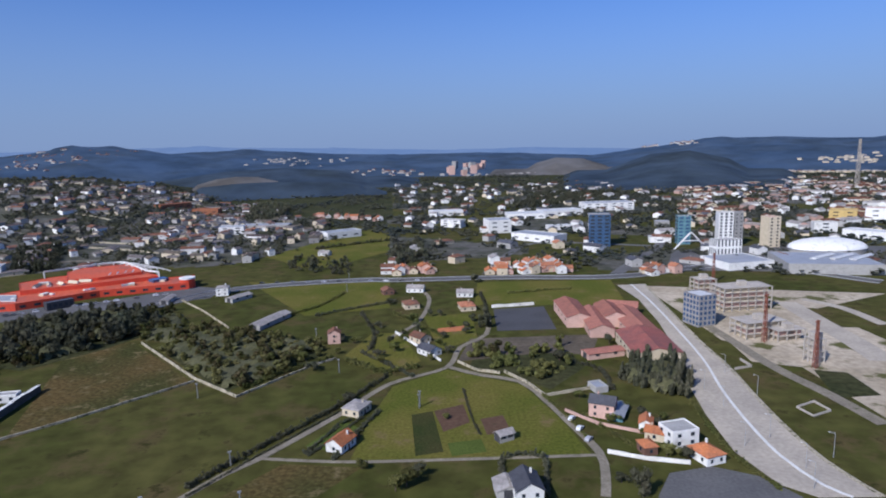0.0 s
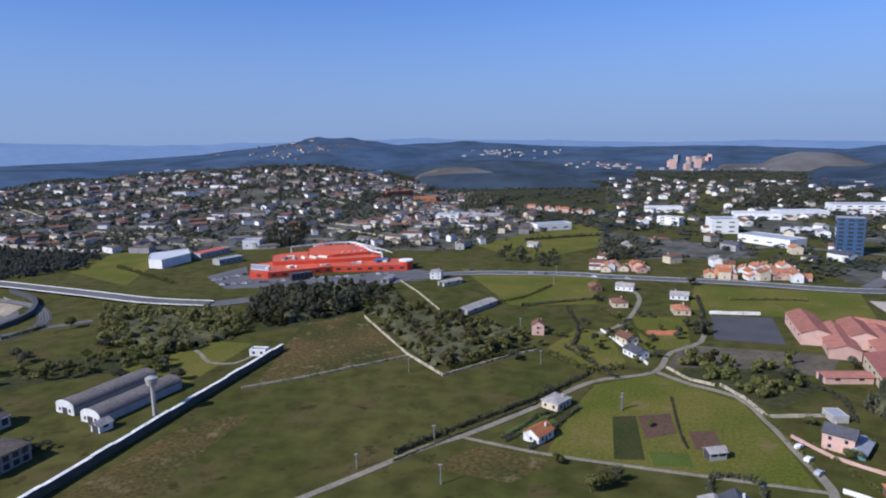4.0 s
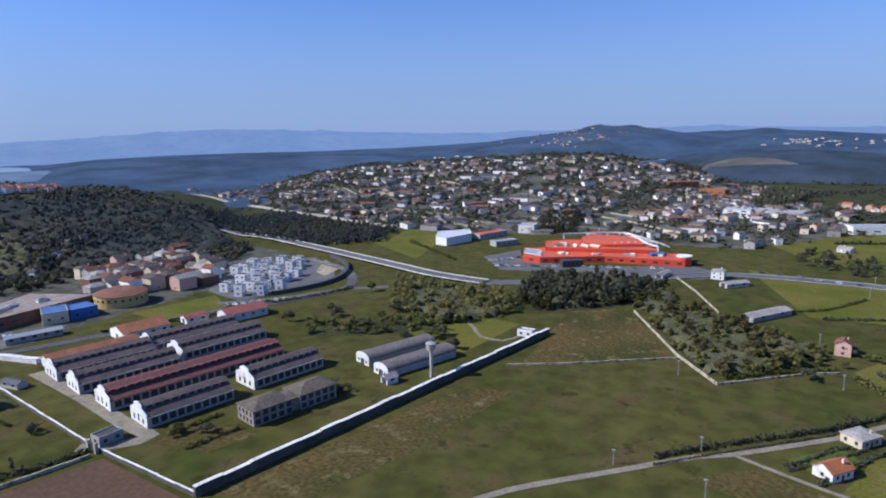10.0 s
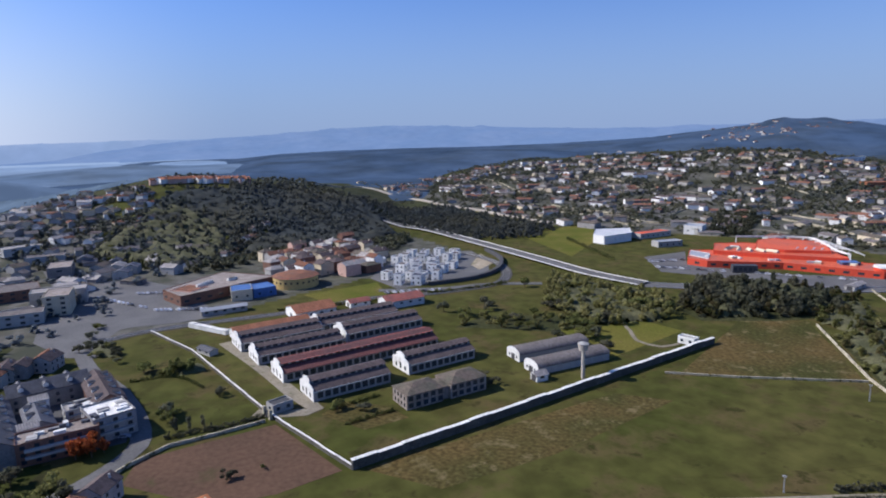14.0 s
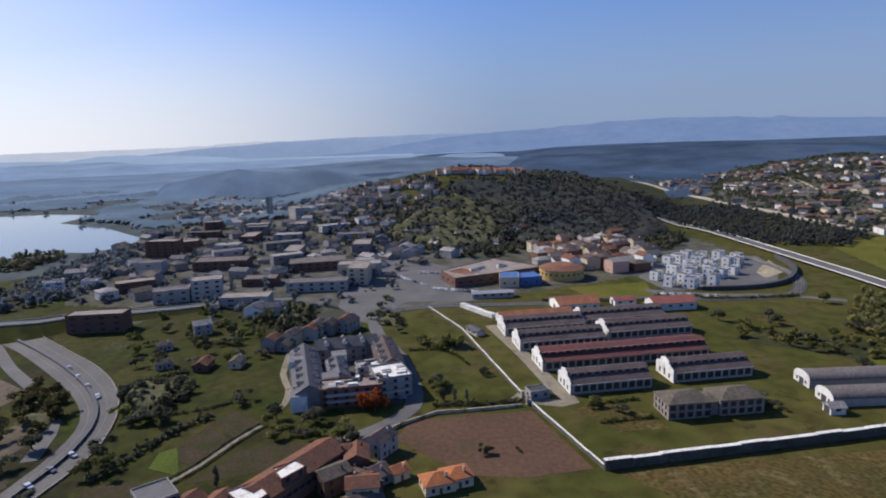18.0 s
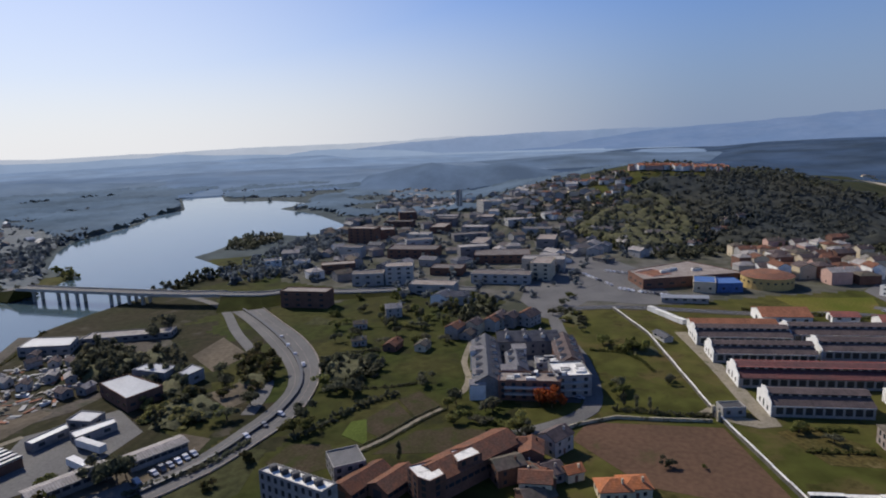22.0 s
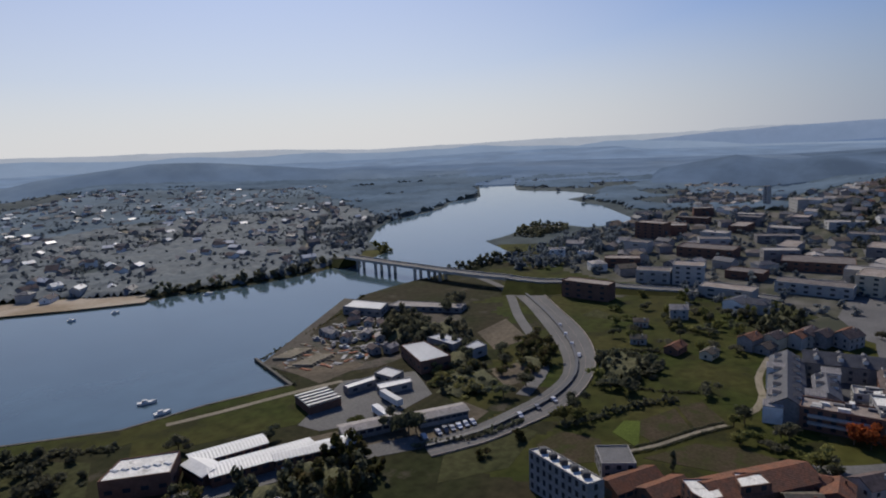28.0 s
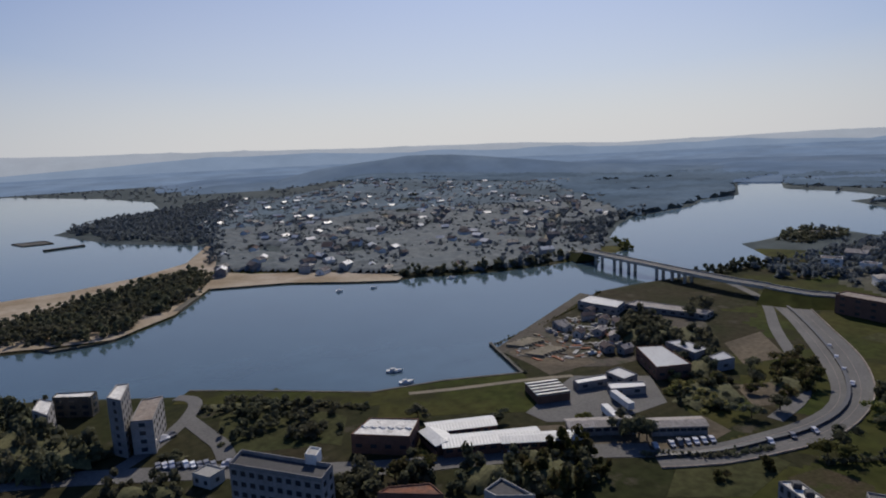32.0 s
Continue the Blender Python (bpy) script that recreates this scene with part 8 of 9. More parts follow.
HILL_LANES = ([(-1040.0, 735.0), (-964.0, 717.5), (-869.4, 676.6), (-805.6, 655.7), (-740.0, 628.0)], [(-900.0, 735.0), (-837.6, 767.7), (-852.9, 863.6), (-768.9, 844.0), (-730.3, 854.0), (-662.8, 849.1), (-592.9, 833.3), (-520.0, 800.0)],
              [(-640.0, 990.0), (-593.4, 977.7), (-560.0, 989.8), (-505.7, 968.6), (-472.6, 943.4), (-420.0, 880.0)], [(-703.3, 614.8), (-650.5, 611.3), (-578.8, 617.2), (-510.9, 596.8), (-450.0, 640.0), (-330.0, 650.0)],
              [(-592.9, 833.3), (-560.0, 740.0), (-510.9, 596.8)], [(-480.0, 760.0), (-380.0, 745.0), (-290.0, 700.0), (-220.0, 690.0)])
for line in HILL_LANES:
    strip("road", line, 6.5, ASPHALT if line[0][0] > -650 else TRACK, 0.45, "pale lane between hillside houses")
for k, line in enumerate(HILL_LANES):
    for off in (9, -24):
        wall_line = smooth_line(offset_line(line, off), 10.0)
        strip("garden_wall", wall_line[k % 3:max(k % 3 + 2, int(len(wall_line) * 0.7))], 0.7, STONE, 1.9, "long granite terrace wall of hillside gardens", thick=2.2, curve=False, category="wall")
LANE_SPOTS = [(x, y, 10) for line in HILL_LANES for x, y in smooth_line(line, 12.0)]
settle("houses of the hillside quarter", HILL_TOWN, 25, 44, 1, clear=-0.08, sizes=((8, 12), (9, 19), (7, 9), (10, 15), (12, 24)), walls=[GREY_WALL, WHITE, FACADE, CREAM], roofs=[MOSSY_ROOF, SHEET_ROOF, OLD_TILES, BARREL_SHEET], avoid=LANE_SPOTS, low=1.7)
# flat-roofed halls and blocks scattered through the southern town
SOUTH_SPOTS = [(*mid(q[0], q[1]), 34) for q in south_fronts]
rs = random.Random(31)
for x, y in scatter([(-430.0, -150.0), (-400.0, -20.0), (-540.0, 40.0), (-700.0, 20.0), (-800.0, -60.0), (-900.0, -230.0), (-640.0, -250.0), (-480.0, -200.0)], 58, np.random.default_rng(31), 0.3):
    if all(math.hypot(x - q[0], y - q[1]) > 38 for q in SOUTH_SPOTS):
        w, l, h, dark = rs.uniform(13, 19), rs.uniform(22, 38), rs.choice([5.5, 7, 7, 10]), rs.choice([FACADE, BRICK_WALL, GREY_WALL, GREY_WALL])
        block("town_building", (x, y), w, l, h, rs.choice([-5, 85, 20]), dark, [BARREL_SHEET, ROOF_GRAVEL, PALE_SHEET][len(SOUTH_SPOTS) % 3], "dull flat-roofed building of the southern town", "building", min(2, max(1, int(h / 3.2))), ("y-", "x+"), 0.6, 12.0, (4.0, 1.4))
        SOUTH_SPOTS.append((x, y, l * 0.62 + 6))
settle("houses of the southern town", SOUTH_TOWN, 24, 30, 2, clear=-0.10, avoid=SOUTH_SPOTS, sizes=((10, 12), (11, 16), (12, 14)), walls=[GREY_WALL, FACADE, WHITE, GREY_WALL], roofs=[BARREL_SHEET, SLATE, PALE_SHEET, MOSSY_ROOF, PALE_SHEET])
settle("houses of the peninsula village", PENINSULA, 29, 20, 3, clear=-0.02, sizes=((7, 9), (8, 13), (9, 11)), walls=[GREY_WALL, FACADE, WHITE, FACADE], roofs=[SLATE, BARREL_SHEET, SHEET_ROOF, WHITE_SHEET])
settle("houses of the northern suburb", NORTH_TOWN, 62, 20, 4, sizes=((10, 13), (12, 20), (10, 12)))
settle("houses on the west slope", [(-894.8, -56.1), (-704.0, 18.6), (-795.0, 94.1), (-886.6, 89.3), (-961.0, -7.3)], 30, 12, 5, walls=[WHITE, GREY_WALL, CREAM], roofs=[OLD_TILES, MOSSY_ROOF, SHEET_ROOF], low=1.7)
settle("houses on the west slope", [(-656.0, 69.0), (-760.0, 100.0), (-890.0, 96.0), (-905.0, -20.0), (-800.0, -45.0), (-700.0, -30.0)], 23, 0, 15, clear=-0.15, sizes=((7, 9), (8, 12), (9, 15)), walls=[WHITE, FACADE, GREY_WALL, WHITE], roofs=[MOSSY_ROOF, SLATE, SHEET_ROOF, OLD_TILES], low=1.6)
settle("houses of the far northern quarter", [(330.0, 760.0), (460.0, 740.0), (690.0, 930.0), (1080.0, 1390.0), (900.0, 1620.0), (560.0, 1500.0), (420.0, 1150.0)], 40, 0, 16, clear=-0.1, sizes=((10, 14), (12, 24), (14, 30)), walls=[CREAM, WHITE, PINK, CREAM], roofs=[OLD_TILES, PALE_SHEET, ROOF_GRAVEL, OLD_TILES])
settle("houses by the trunk road", [(-293.7, 761.4), (-227.6, 825.7), (-382.0, 1105.1), (-360.3, 726.8)], 26, 8, 6)
for seed, (pa, pb, n) in enumerate((((-56.2, 540.8), (-5.0, 544.5), 11), ((41.3, 528.9), (105.9, 535.7), 15), ((164.1, 514.0), (193.7, 519.9), 6), ((-207.6, 1030.5), (-87.8, 942.5), 12), ((51.8, 563.5), (105.9, 562.0), 9))):
    r = random.Random(seed)
    for k in range(n):
        q = mid(pa, pb, (k + 0.5) / n)
        house((q[0] + r.uniform(-5, 5), q[1] + r.uniform(-6, 6)), r.choice([0, 90, 20]), 8, r.choice([9, 12]), 1 + k % 2, 2.2, r.choice([CREAM, WHITE, PINK]), r.choice([TILES, ORANGE_TILES, OLD_TILES]), False, False, group="roadside cottages")
for (be, up), n, wide, deep, mat, seed in (((29.6, -0.15), 60, 5.0, 0.45, WHITE, 1), ((13.2, -1.11), 34, 4.5, 0.40, WHITE, 2), ((4.6, -2.36), 22, 4.0, 0.35, WHITE, 3), ((-11.6, -2.91), 60, 9.0, 0.5, WHITE, 4),
                                            ((-25.0, -3.62), 70, 9.0, 0.8, CREAM, 5), ((-32.2, -4.01), 90, 8.0, 0.9, CREAM, 6), ((-19.6, -0.27), 18, 3.0, 0.2, WHITE, 7), ((42.6, -2.13), 26, 6.0, 0.25, WHITE, 8),
                                            ((32.7, -0.77), 26, 6.0, 0.5, WHITE, 9), ((-33.9, -1.86), 40, 4.0, 0.4, CREAM, 10)):
    r = random.Random(seed + 50)
    gs, tops = [], []
    for k in range(n):
        x, y, z = on_ridge(be + r.gauss(0, wide * 0.45), up + r.gauss(0, deep * 0.45))
        w, l, h, tn = r.uniform(8, 14), r.uniform(10, 22), r.uniform(5, 9), r.uniform(0, 180)
        gs.append(moved(box(-w / 2, -l / 2, -6, w / 2, l / 2, h), x, y, z, tn))
        tops.append(moved(hip_roof(w, l, h, 2.5), x, y, z, tn))
    # White walls drop to grey here to stand for haze.
    tagged(new("distant_buildings", mesh_of("distant_buildings", *joined(*gs), [GREY_WALL if mat is WHITE else mat])), "pale distant buildings scattered on a hillside", "buildings", kind="stuff")
    tagged(new("distant_buildings", mesh_of("distant_buildings", *joined(*tops), [OLD_TILES if seed % 2 else PALE_SHEET])), "roofs of distant hillside buildings", "buildings", kind="stuff")
r = random.Random(99)
for k in range(13):
    x, y, z = on_ridge(*[a + b for a, b in zip((-2.3, -2.43), (r.gauss(0, 1.2), r.gauss(0, 0.25)))])
    b_ = block("apartment_tower", (x, y), 17, 22, r.uniform(18, 40), 25 * k, PINK if k % 3 else GREY_WALL, OLD_TILES, "salmon apartment tower on a wooded hillside", "apartment tower", 3, ("y-",), every=9, size=(4, 3), group="salmon hillside towers")
    b_.location.z = z - 6

# ---- woods, hedges and trees ----


def thicket(name, poly, spacing, tall, wide, mat, label, seed, leaves=60):
    # Darkened sheets fill the gaps below crowns, where bright grass would show.
    if max(math.hypot(*p) for p in poly) < 520 and spacing < 10:
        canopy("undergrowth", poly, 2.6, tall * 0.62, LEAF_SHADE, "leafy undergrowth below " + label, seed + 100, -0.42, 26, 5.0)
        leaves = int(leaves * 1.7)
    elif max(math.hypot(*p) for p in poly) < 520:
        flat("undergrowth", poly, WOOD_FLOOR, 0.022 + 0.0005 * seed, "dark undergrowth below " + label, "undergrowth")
        leaves = int(leaves * 1.7)
    return stuff_of_trees(name, scatter(poly, spacing, np.random.default_rng(seed), 0.45), tall, wide, mat, label, seed, leaves)


def canopy(name, poly, step, tall, mat, label, seed, cover=-1.0, grain=60.0, lump=9.0, lanes=()):
    """The closed roof of a wood, as one lumpy sheet; cover: how much of it opens into clearings."""
    xs, ys = [p[0] for p in poly], [p[1] for p in poly]
    px, py = np.meshgrid(np.arange(min(xs), max(xs), step), np.arange(min(ys), max(ys), step))
    rng = np.random.default_rng(seed)
    px, py = px + rng.uniform(-0.35, 0.35, px.shape) * step, py + rng.uniform(-0.35, 0.35, px.shape) * step
    edge = np.minimum(inside_by(poly, px, py), -np.maximum(inside_by(INLET, px, py), inside_by(BAY, px, py)) - 5)
    for line in lanes:
        for a, b in zip(line, line[1:]):
            f = np.clip(((px - a[0]) * (b[0] - a[0]) + (py - a[1]) * (b[1] - a[1])) / ((b[0] - a[0]) ** 2 + (b[1] - a[1]) ** 2), 0, 1)
            edge = np.minimum(edge, np.hypot(px - a[0] - f * (b[0] - a[0]), py - a[1] - f * (b[1] - a[1])) - 4.5)
    zz, at = height(px, py), {}
    verts, faces = [], []
    for r, c in np.argwhere(edge > 0):
        x, y = float(px[r, c]), float(py[r, c])
        share = float(ease(edge[r, c] / 6)) * float(ease((noise.noise(Vector((x / grain, y / grain, seed))) - cover) / 0.16))
        bump = noise.noise(Vector((x / lump, y / lump, seed + 5))) + 0.5 * noise.noise(Vector((x / lump * 2.3, y / lump * 2.3, seed + 9)))
        if share > 0.03:
            at[r, c] = len(verts)
            verts.append((x, y, float(zz[r, c]) - 0.6 + (tall * (0.72 + 0.5 * bump) + 0.6) * share))
    for (r, c), k in at.items():
        if (r, c + 1) in at and (r + 1, c) in at and (r + 1, c + 1) in at:
            faces.append((k, at[r, c + 1], at[r + 1, c + 1], at[r + 1, c]))
    me = mesh_of(name, verts, faces, [mat])
    me.polygons.foreach_set("use_smooth", np.ones(len(faces), bool))
    return tagged(new(name, me), label, "woods", kind="stuff")


def copses(places, share, grain, seed):
    """Keeps the places that fall into uneven copses, and a few strays."""
    return np.array([p for i, p in enumerate(places) if noise.noise(Vector((p[0] / grain, p[1] / grain, seed))) > share or i % 9 == 0])


def hedge(pts, tall, wide, mat, label, seed=0):
    line = smooth_line(pts, wide * 0.45)
    return stuff_of_trees("hedge", np.array([p[:2] for p in line]), tall, wide, mat, label, seed, 40)


thicket("wood", [(-668.9, 17.4), (-579.0, 79.9), (-611.5, 142.5), (-717.3, 159.1), (-799.0, 130.9), (-782.3, 87.9)], 10.5, 10.5, 10, HILL_LEAF, "lighter green trees on the flank of the wooded hill", 40, 60)
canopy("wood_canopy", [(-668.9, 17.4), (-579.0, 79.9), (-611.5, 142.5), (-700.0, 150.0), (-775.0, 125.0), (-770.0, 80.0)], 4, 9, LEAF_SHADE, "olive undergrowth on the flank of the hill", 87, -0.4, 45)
CLEARING = [(-600.0, 128.0), (-630.0, 145.0), (-652.0, 160.0), (-675.0, 182.0), (-696.0, 200.0)]
strip("clearing", CLEARING, 20, MEADOW, 0.5, "green grassy clearing in the hill wood", thick=1.0, category="clearing")
rc = random.Random(12)
for x, y in smooth_line(CLEARING, 13.0)[:8]:
    house((x + rc.uniform(-7, 7), y + rc.uniform(-7, 7)), rc.uniform(0, 180), 7, rc.choice([8, 10]), rc.choice([1, 2]), 1.8, rc.choice([WHITE, GREY_WALL, CREAM]), rc.choice([OLD_TILES, SHEET_ROOF]), False, False, group="houses in the hill wood")
canopy("wood_canopy", WOOD_HILL, 4, 7, HILL_WOOD, "closed canopy of the dark hill wood", 81, lanes=[offset_line(CLEARING, o) for o in (-6, 0, 6)])
thicket("wood", WOOD_HILL, 15, 8, 12, HILL_WOOD, "dense dark wood on a hill", 1, 46)
thicket("wood", [(-579.0, 79.9), (-608.1, 183.6), (-578.6, 265.0), (-620.4, 325.8), (-596.0, 330.0), (-540.0, 280.0), (-585.0, 180.0), (-545.0, 95.0)], 9, 8, 9, DARK_LEAF, "dark trees at the foot of the wooded hill", 86, 50)
thicket("wood", [(-650.9, 16.3), (-579.0, 79.9), (-645.8, 156.8), (-735.5, 107.3), (-745.2, 36.7)], 11, 7, 8, LEAF, "open scrubby wood on the hill's foot", 2, 50)
thicket("wood", [(-249.2, 329.5), (-275.7, 391.1), (-222.2, 431.5), (-183.5, 395.5), (-197.3, 350.0), (-221.9, 319.9)], 7.5, 10, 9, DARK_LEAF, "dark stand of tall trees", 3, 110)
thicket("wood", [(-304.8, 264.8), (-353.3, 314.0), (-283.2, 338.5), (-249.2, 329.5), (-233.1, 293.4), (-247.9, 255.0)], 8.5, 8, 9, SCRUB_LEAF, "olive-green scrub woodland", 4, 90)
thicket("wood", [(-295.8, 188.8), (-304.3, 215.4), (-275.0, 259.6), (-229.4, 253.0), (-256.2, 228.8)], 12, 5, 7, SCRUB_LEAF, "scattered olive-green bushes in grass", 5, 90)
thicket("wood", [(-103.3, 275.9), (-157.0, 336.2), (-164.6, 386.5), (-127.2, 371.1), (-74.6, 350.1), (-66.6, 324.7), (-88.3, 292.8)], 9.5, 5.0, 8, SCRUB_LEAF, "olive-green thicket between walls", 6, 120)
thicket("wood", [(-209.9, 417.5), (-178.7, 422.0), (-150.3, 350.8), (-183.6, 358.8)], 8, 5, 6, LEAF, "low olive scrub", 7, 90)
thicket("wood", [(79.1, 283.0), (96.2, 303.8), (115.3, 286.5), (105.1, 252.1), (91.5, 260.3)], 5.0, 11, 4, DARK_LEAF, "dark conifer stand beside the sports hall", 8, 120)
thicket("wood", [(11.6, 301.6), (19.4, 335.4), (65.3, 328.9), (69.0, 297.5), (47.3, 269.6), (30.4, 290.8)], 11, 6.0, 8, LEAF, "garden trees and shrubs", 9, 160)
thicket("wood", [(-831.0, 329.9), (-730.1, 352.5), (-540.6, 372.6), (-508.7, 437.1), (-553.7, 493.9), (-812.1, 495.0)], 8, 8, 8, HILL_WOOD, "dark wooded cutting above the motorway", 10, 50)
thicket("wood", [(-866.7, 200.6), (-854.9, 286.1), (-739.8, 336.9), (-602.6, 277.0), (-613.6, 198.5), (-639.1, 139.9)], 8, 9, 9, HILL_WOOD, "dark wood below the motorway", 11, 46)
thicket("wood", [(-349.5, -149.2), (-408.4, -142.2), (-443.3, -63.5), (-407.5, -28.7), (-348.7, -51.3)], 22, 6, 7, LEAF, "scattered trees between fields", 13, 100)
thicket("wood", [(44.3, -466.4), (33.8, -490.6), (16.9, -521.4), (-38.5, -559.5), (-111.6, -609.7), (-116.7, -571.3), (-99.4, -513.6), (-67.0, -474.8), (-40.5, -453.1), (-39.0, -427.7), (3.6, -429.4)], 6.5, 8, 10, DARK_LEAF, "dark pine wood on the sand spit", 14, 80)
pen = scatter(PENINSULA, 13, np.random.default_rng(15), 0.48)
pen = np.array([p for i, p in enumerate(pen) if noise.noise(Vector((p[0] / 110, p[1] / 160, 4))) > 0.04 or i % 8 == 0])
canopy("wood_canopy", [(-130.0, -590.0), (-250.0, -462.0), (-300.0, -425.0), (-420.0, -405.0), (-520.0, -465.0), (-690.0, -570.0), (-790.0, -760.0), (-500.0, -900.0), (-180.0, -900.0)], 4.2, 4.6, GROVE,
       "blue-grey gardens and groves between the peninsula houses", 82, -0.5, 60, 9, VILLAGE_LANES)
# The rear groves glow faintly, standing for haze.
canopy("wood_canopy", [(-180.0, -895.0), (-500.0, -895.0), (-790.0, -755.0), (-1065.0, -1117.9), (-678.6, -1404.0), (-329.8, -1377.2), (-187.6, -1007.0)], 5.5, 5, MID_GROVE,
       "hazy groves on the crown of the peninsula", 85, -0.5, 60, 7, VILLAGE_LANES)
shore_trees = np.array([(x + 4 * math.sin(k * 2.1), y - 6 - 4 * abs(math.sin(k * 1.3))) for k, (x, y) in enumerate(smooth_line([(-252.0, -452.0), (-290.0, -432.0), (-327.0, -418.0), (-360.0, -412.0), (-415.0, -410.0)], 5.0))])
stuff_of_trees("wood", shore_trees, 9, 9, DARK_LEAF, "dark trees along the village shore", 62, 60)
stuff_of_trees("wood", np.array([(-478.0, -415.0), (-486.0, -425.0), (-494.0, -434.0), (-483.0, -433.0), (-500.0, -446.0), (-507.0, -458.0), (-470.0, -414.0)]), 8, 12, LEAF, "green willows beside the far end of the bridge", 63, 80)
stuff_of_trees("wood", pen, 6, 8, HAZED_LEAF, "blue-grey groves among the peninsula houses", 15, 50)
thicket("wood", [(-13.0, -1149.4), (-184.8, -1305.5), (-398.5, -1497.3), (-134.5, -631.7), (-160.5, -773.0), (-129.4, -850.6), (-71.2, -914.8)], 13, 9, 12, HAZED_LEAF, "dark trees on the headland", 16, 50)
stuff_of_trees("wood", copses(scatter([(-640.0, 40.0), (-656.0, 69.0), (-760.0, 100.0), (-890.0, 96.0), (-930.0, -20.0), (-800.0, -60.0), (-640.0, -20.0)], 11, np.random.default_rng(47), 0.45), -0.12, 60, 5), 8, 10, HILL_LEAF, "green gardens between houses on the west slope", 66, 40)
thicket("wood", [(-250.0, 960.0), (-300.0, 960.0), (-345.0, 1150.0), (-280.0, 1180.0)], 11, 15, 9, DARK_LEAF, "tall dark conifers among northern warehouses", 67, 50)
thicket("wood", SOUTH_TOWN, 24, 7, 9, HAZED_LEAF, "street and garden trees of the town", 17, 50)
stuff_of_trees("wood", copses(scatter(HILL_TOWN, 12, np.random.default_rng(18), 0.48), -0.05, 60, 3), 6, 10, DARK_LEAF, "garden trees among hillside houses", 18, 20)
stuff_of_trees("wood", copses(scatter(NORTH_TOWN, 15, np.random.default_rng(19), 0.48), 0.10, 70, 2), 6, 12, HILL_LEAF, "copses among the northern suburbs", 19, 20)
thicket("wood", [(-267.3, -235.3), (-288.1, -230.6), (-295.3, -202.3), (-251.3, -162.8), (-216.3, -152.7), (-270.5, -204.9), (-249.5, -204.5)], 8, 7.5, 8, DARK_LEAF, "dark trees round the boatyard", 20, 110)
thicket("wood", [(-261.4, -142.6), (-314.0, -163.2), (-284.1, -134.8), (-260.7, -126.9)], 9, 6, 8, BARE_LEAF, "brownish trees inside the road curve", 21, 110)
thicket("wood", [(-110.5, -142.5), (-125.6, -159.7), (-153.6, -151.0), (-144.3, -129.4), (-124.5, -132.0)], 8, 9, 7, BARE_LEAF, "bare brownish roadside trees", 22, 130)
thicket("wood", [(-63.6, -169.9), (-73.8, -189.0), (-93.2, -176.2), (-101.4, -164.0), (-79.1, -158.3)], 8, 7, 8, DARK_LEAF, "dark trees behind the shore factory", 23, 130)
thicket("wood", [(34.5, -259.7), (39.6, -328.3), (14.7, -298.8), (5.4, -273.2), (-8.8, -256.7), (-7.8, -245.8), (14.6, -240.4)], 8, 11, 10, DARK_LEAF, "dark trees round the shore apartments", 41, 120)
thicket("wood", [(40.1, -335.9), (14.8, -323.5), (-8.6, -307.3), (6.6, -302.6), (38.8, -317.5)], 8, 7, 9, DARK_LEAF, "dark waterside trees", 42, 100)
thicket("wood", [(-248.6, -225.9), (-286.9, -250.2), (-296.2, -236.9), (-267.5, -207.6), (-249.3, -208.3)], 7, 9, 10, DARK_LEAF, "dark trees beside the boatyard", 43, 120)
thicket("wood", [(-206.5, -159.9), (-232.3, -159.7), (-247.8, -156.9), (-232.5, -136.1), (-205.9, -142.6)], 9, 5, 7, DARK_LEAF, "dark shrubs behind the workshops", 44, 110)
thicket("wood", [(-226.6, -173.0), (-236.1, -164.1), (-232.4, -147.0), (-214.2, -140.0), (-206.4, -150.0)], 7.5, 4.5, 8, SCRUB_LEAF, "low olive-green bushes behind the works yard", 48, 90)
thicket("wood", [(-258.5, -147.3), (-284.3, -147.6), (-271.2, -131.6), (-242.8, -124.2)], 8, 6, 8, BARE_LEAF, "brownish trees beside the curved road", 45, 110)
thicket("wood", [(-355.4, -56.7), (-392.6, -59.1), (-398.1, -37.1), (-350.7, -32.5)], 8, 8, 8, DARK_LEAF, "dark trees behind the street houses", 46, 110)
hedge([(-206.0, -95.0), (-219.7, -87.6), (-234.2, -80.5), (-243.9, -73.4), (-250.5, -66.4)], 2.8, 4.0, DARK_LEAF, "thick dark field hedge", 20)
hedge([(-254.8, -84.4), (-258.8, -69.6), (-263.4, -60.1)], 1.4, 1.8, DARK_LEAF, "thin dark field hedge", 21)
for side in (-1.9, 1.9):
    hedge(offset_line(GARDEN_LANE, side), 0.9, 1.3, DARK_LEAF, "low hedge beside a footpath", 22)
thicket("wood", [(-272.0, -78.0), (-290.0, -78.0), (-297.0, -110.0), (-276.0, -112.0), (-252.0, -98.0), (-262.0, -88.0)], 7.5, 6, 7, DARK_LEAF, "dark clump of trees beside the curved road", 47, 110)
hedge([(-235.8, -36.4), (-227.4, -22.6), (-225.8, -12.4)], 2.4, 3, LEAF, "green garden hedge", 23)
thicket("wood", [(-251.7, 323.5), (-270.2, 383.2), (-196.5, 439.3), (-174.8, 390.8), (-194.6, 345.2), (-220.7, 311.9)], 13, 8, 8, BARE_LEAF, "lighter trees along the dark stand", 51, 110)
thicket("wood", [(-103.3, 275.9), (-157.0, 336.2), (-164.6, 386.5), (-127.2, 371.1), (-74.6, 350.1), (-66.6, 324.7), (-88.3, 292.8)], 12, 7, 8, BARE_LEAF, "brownish trees in the thicket", 52, 120)
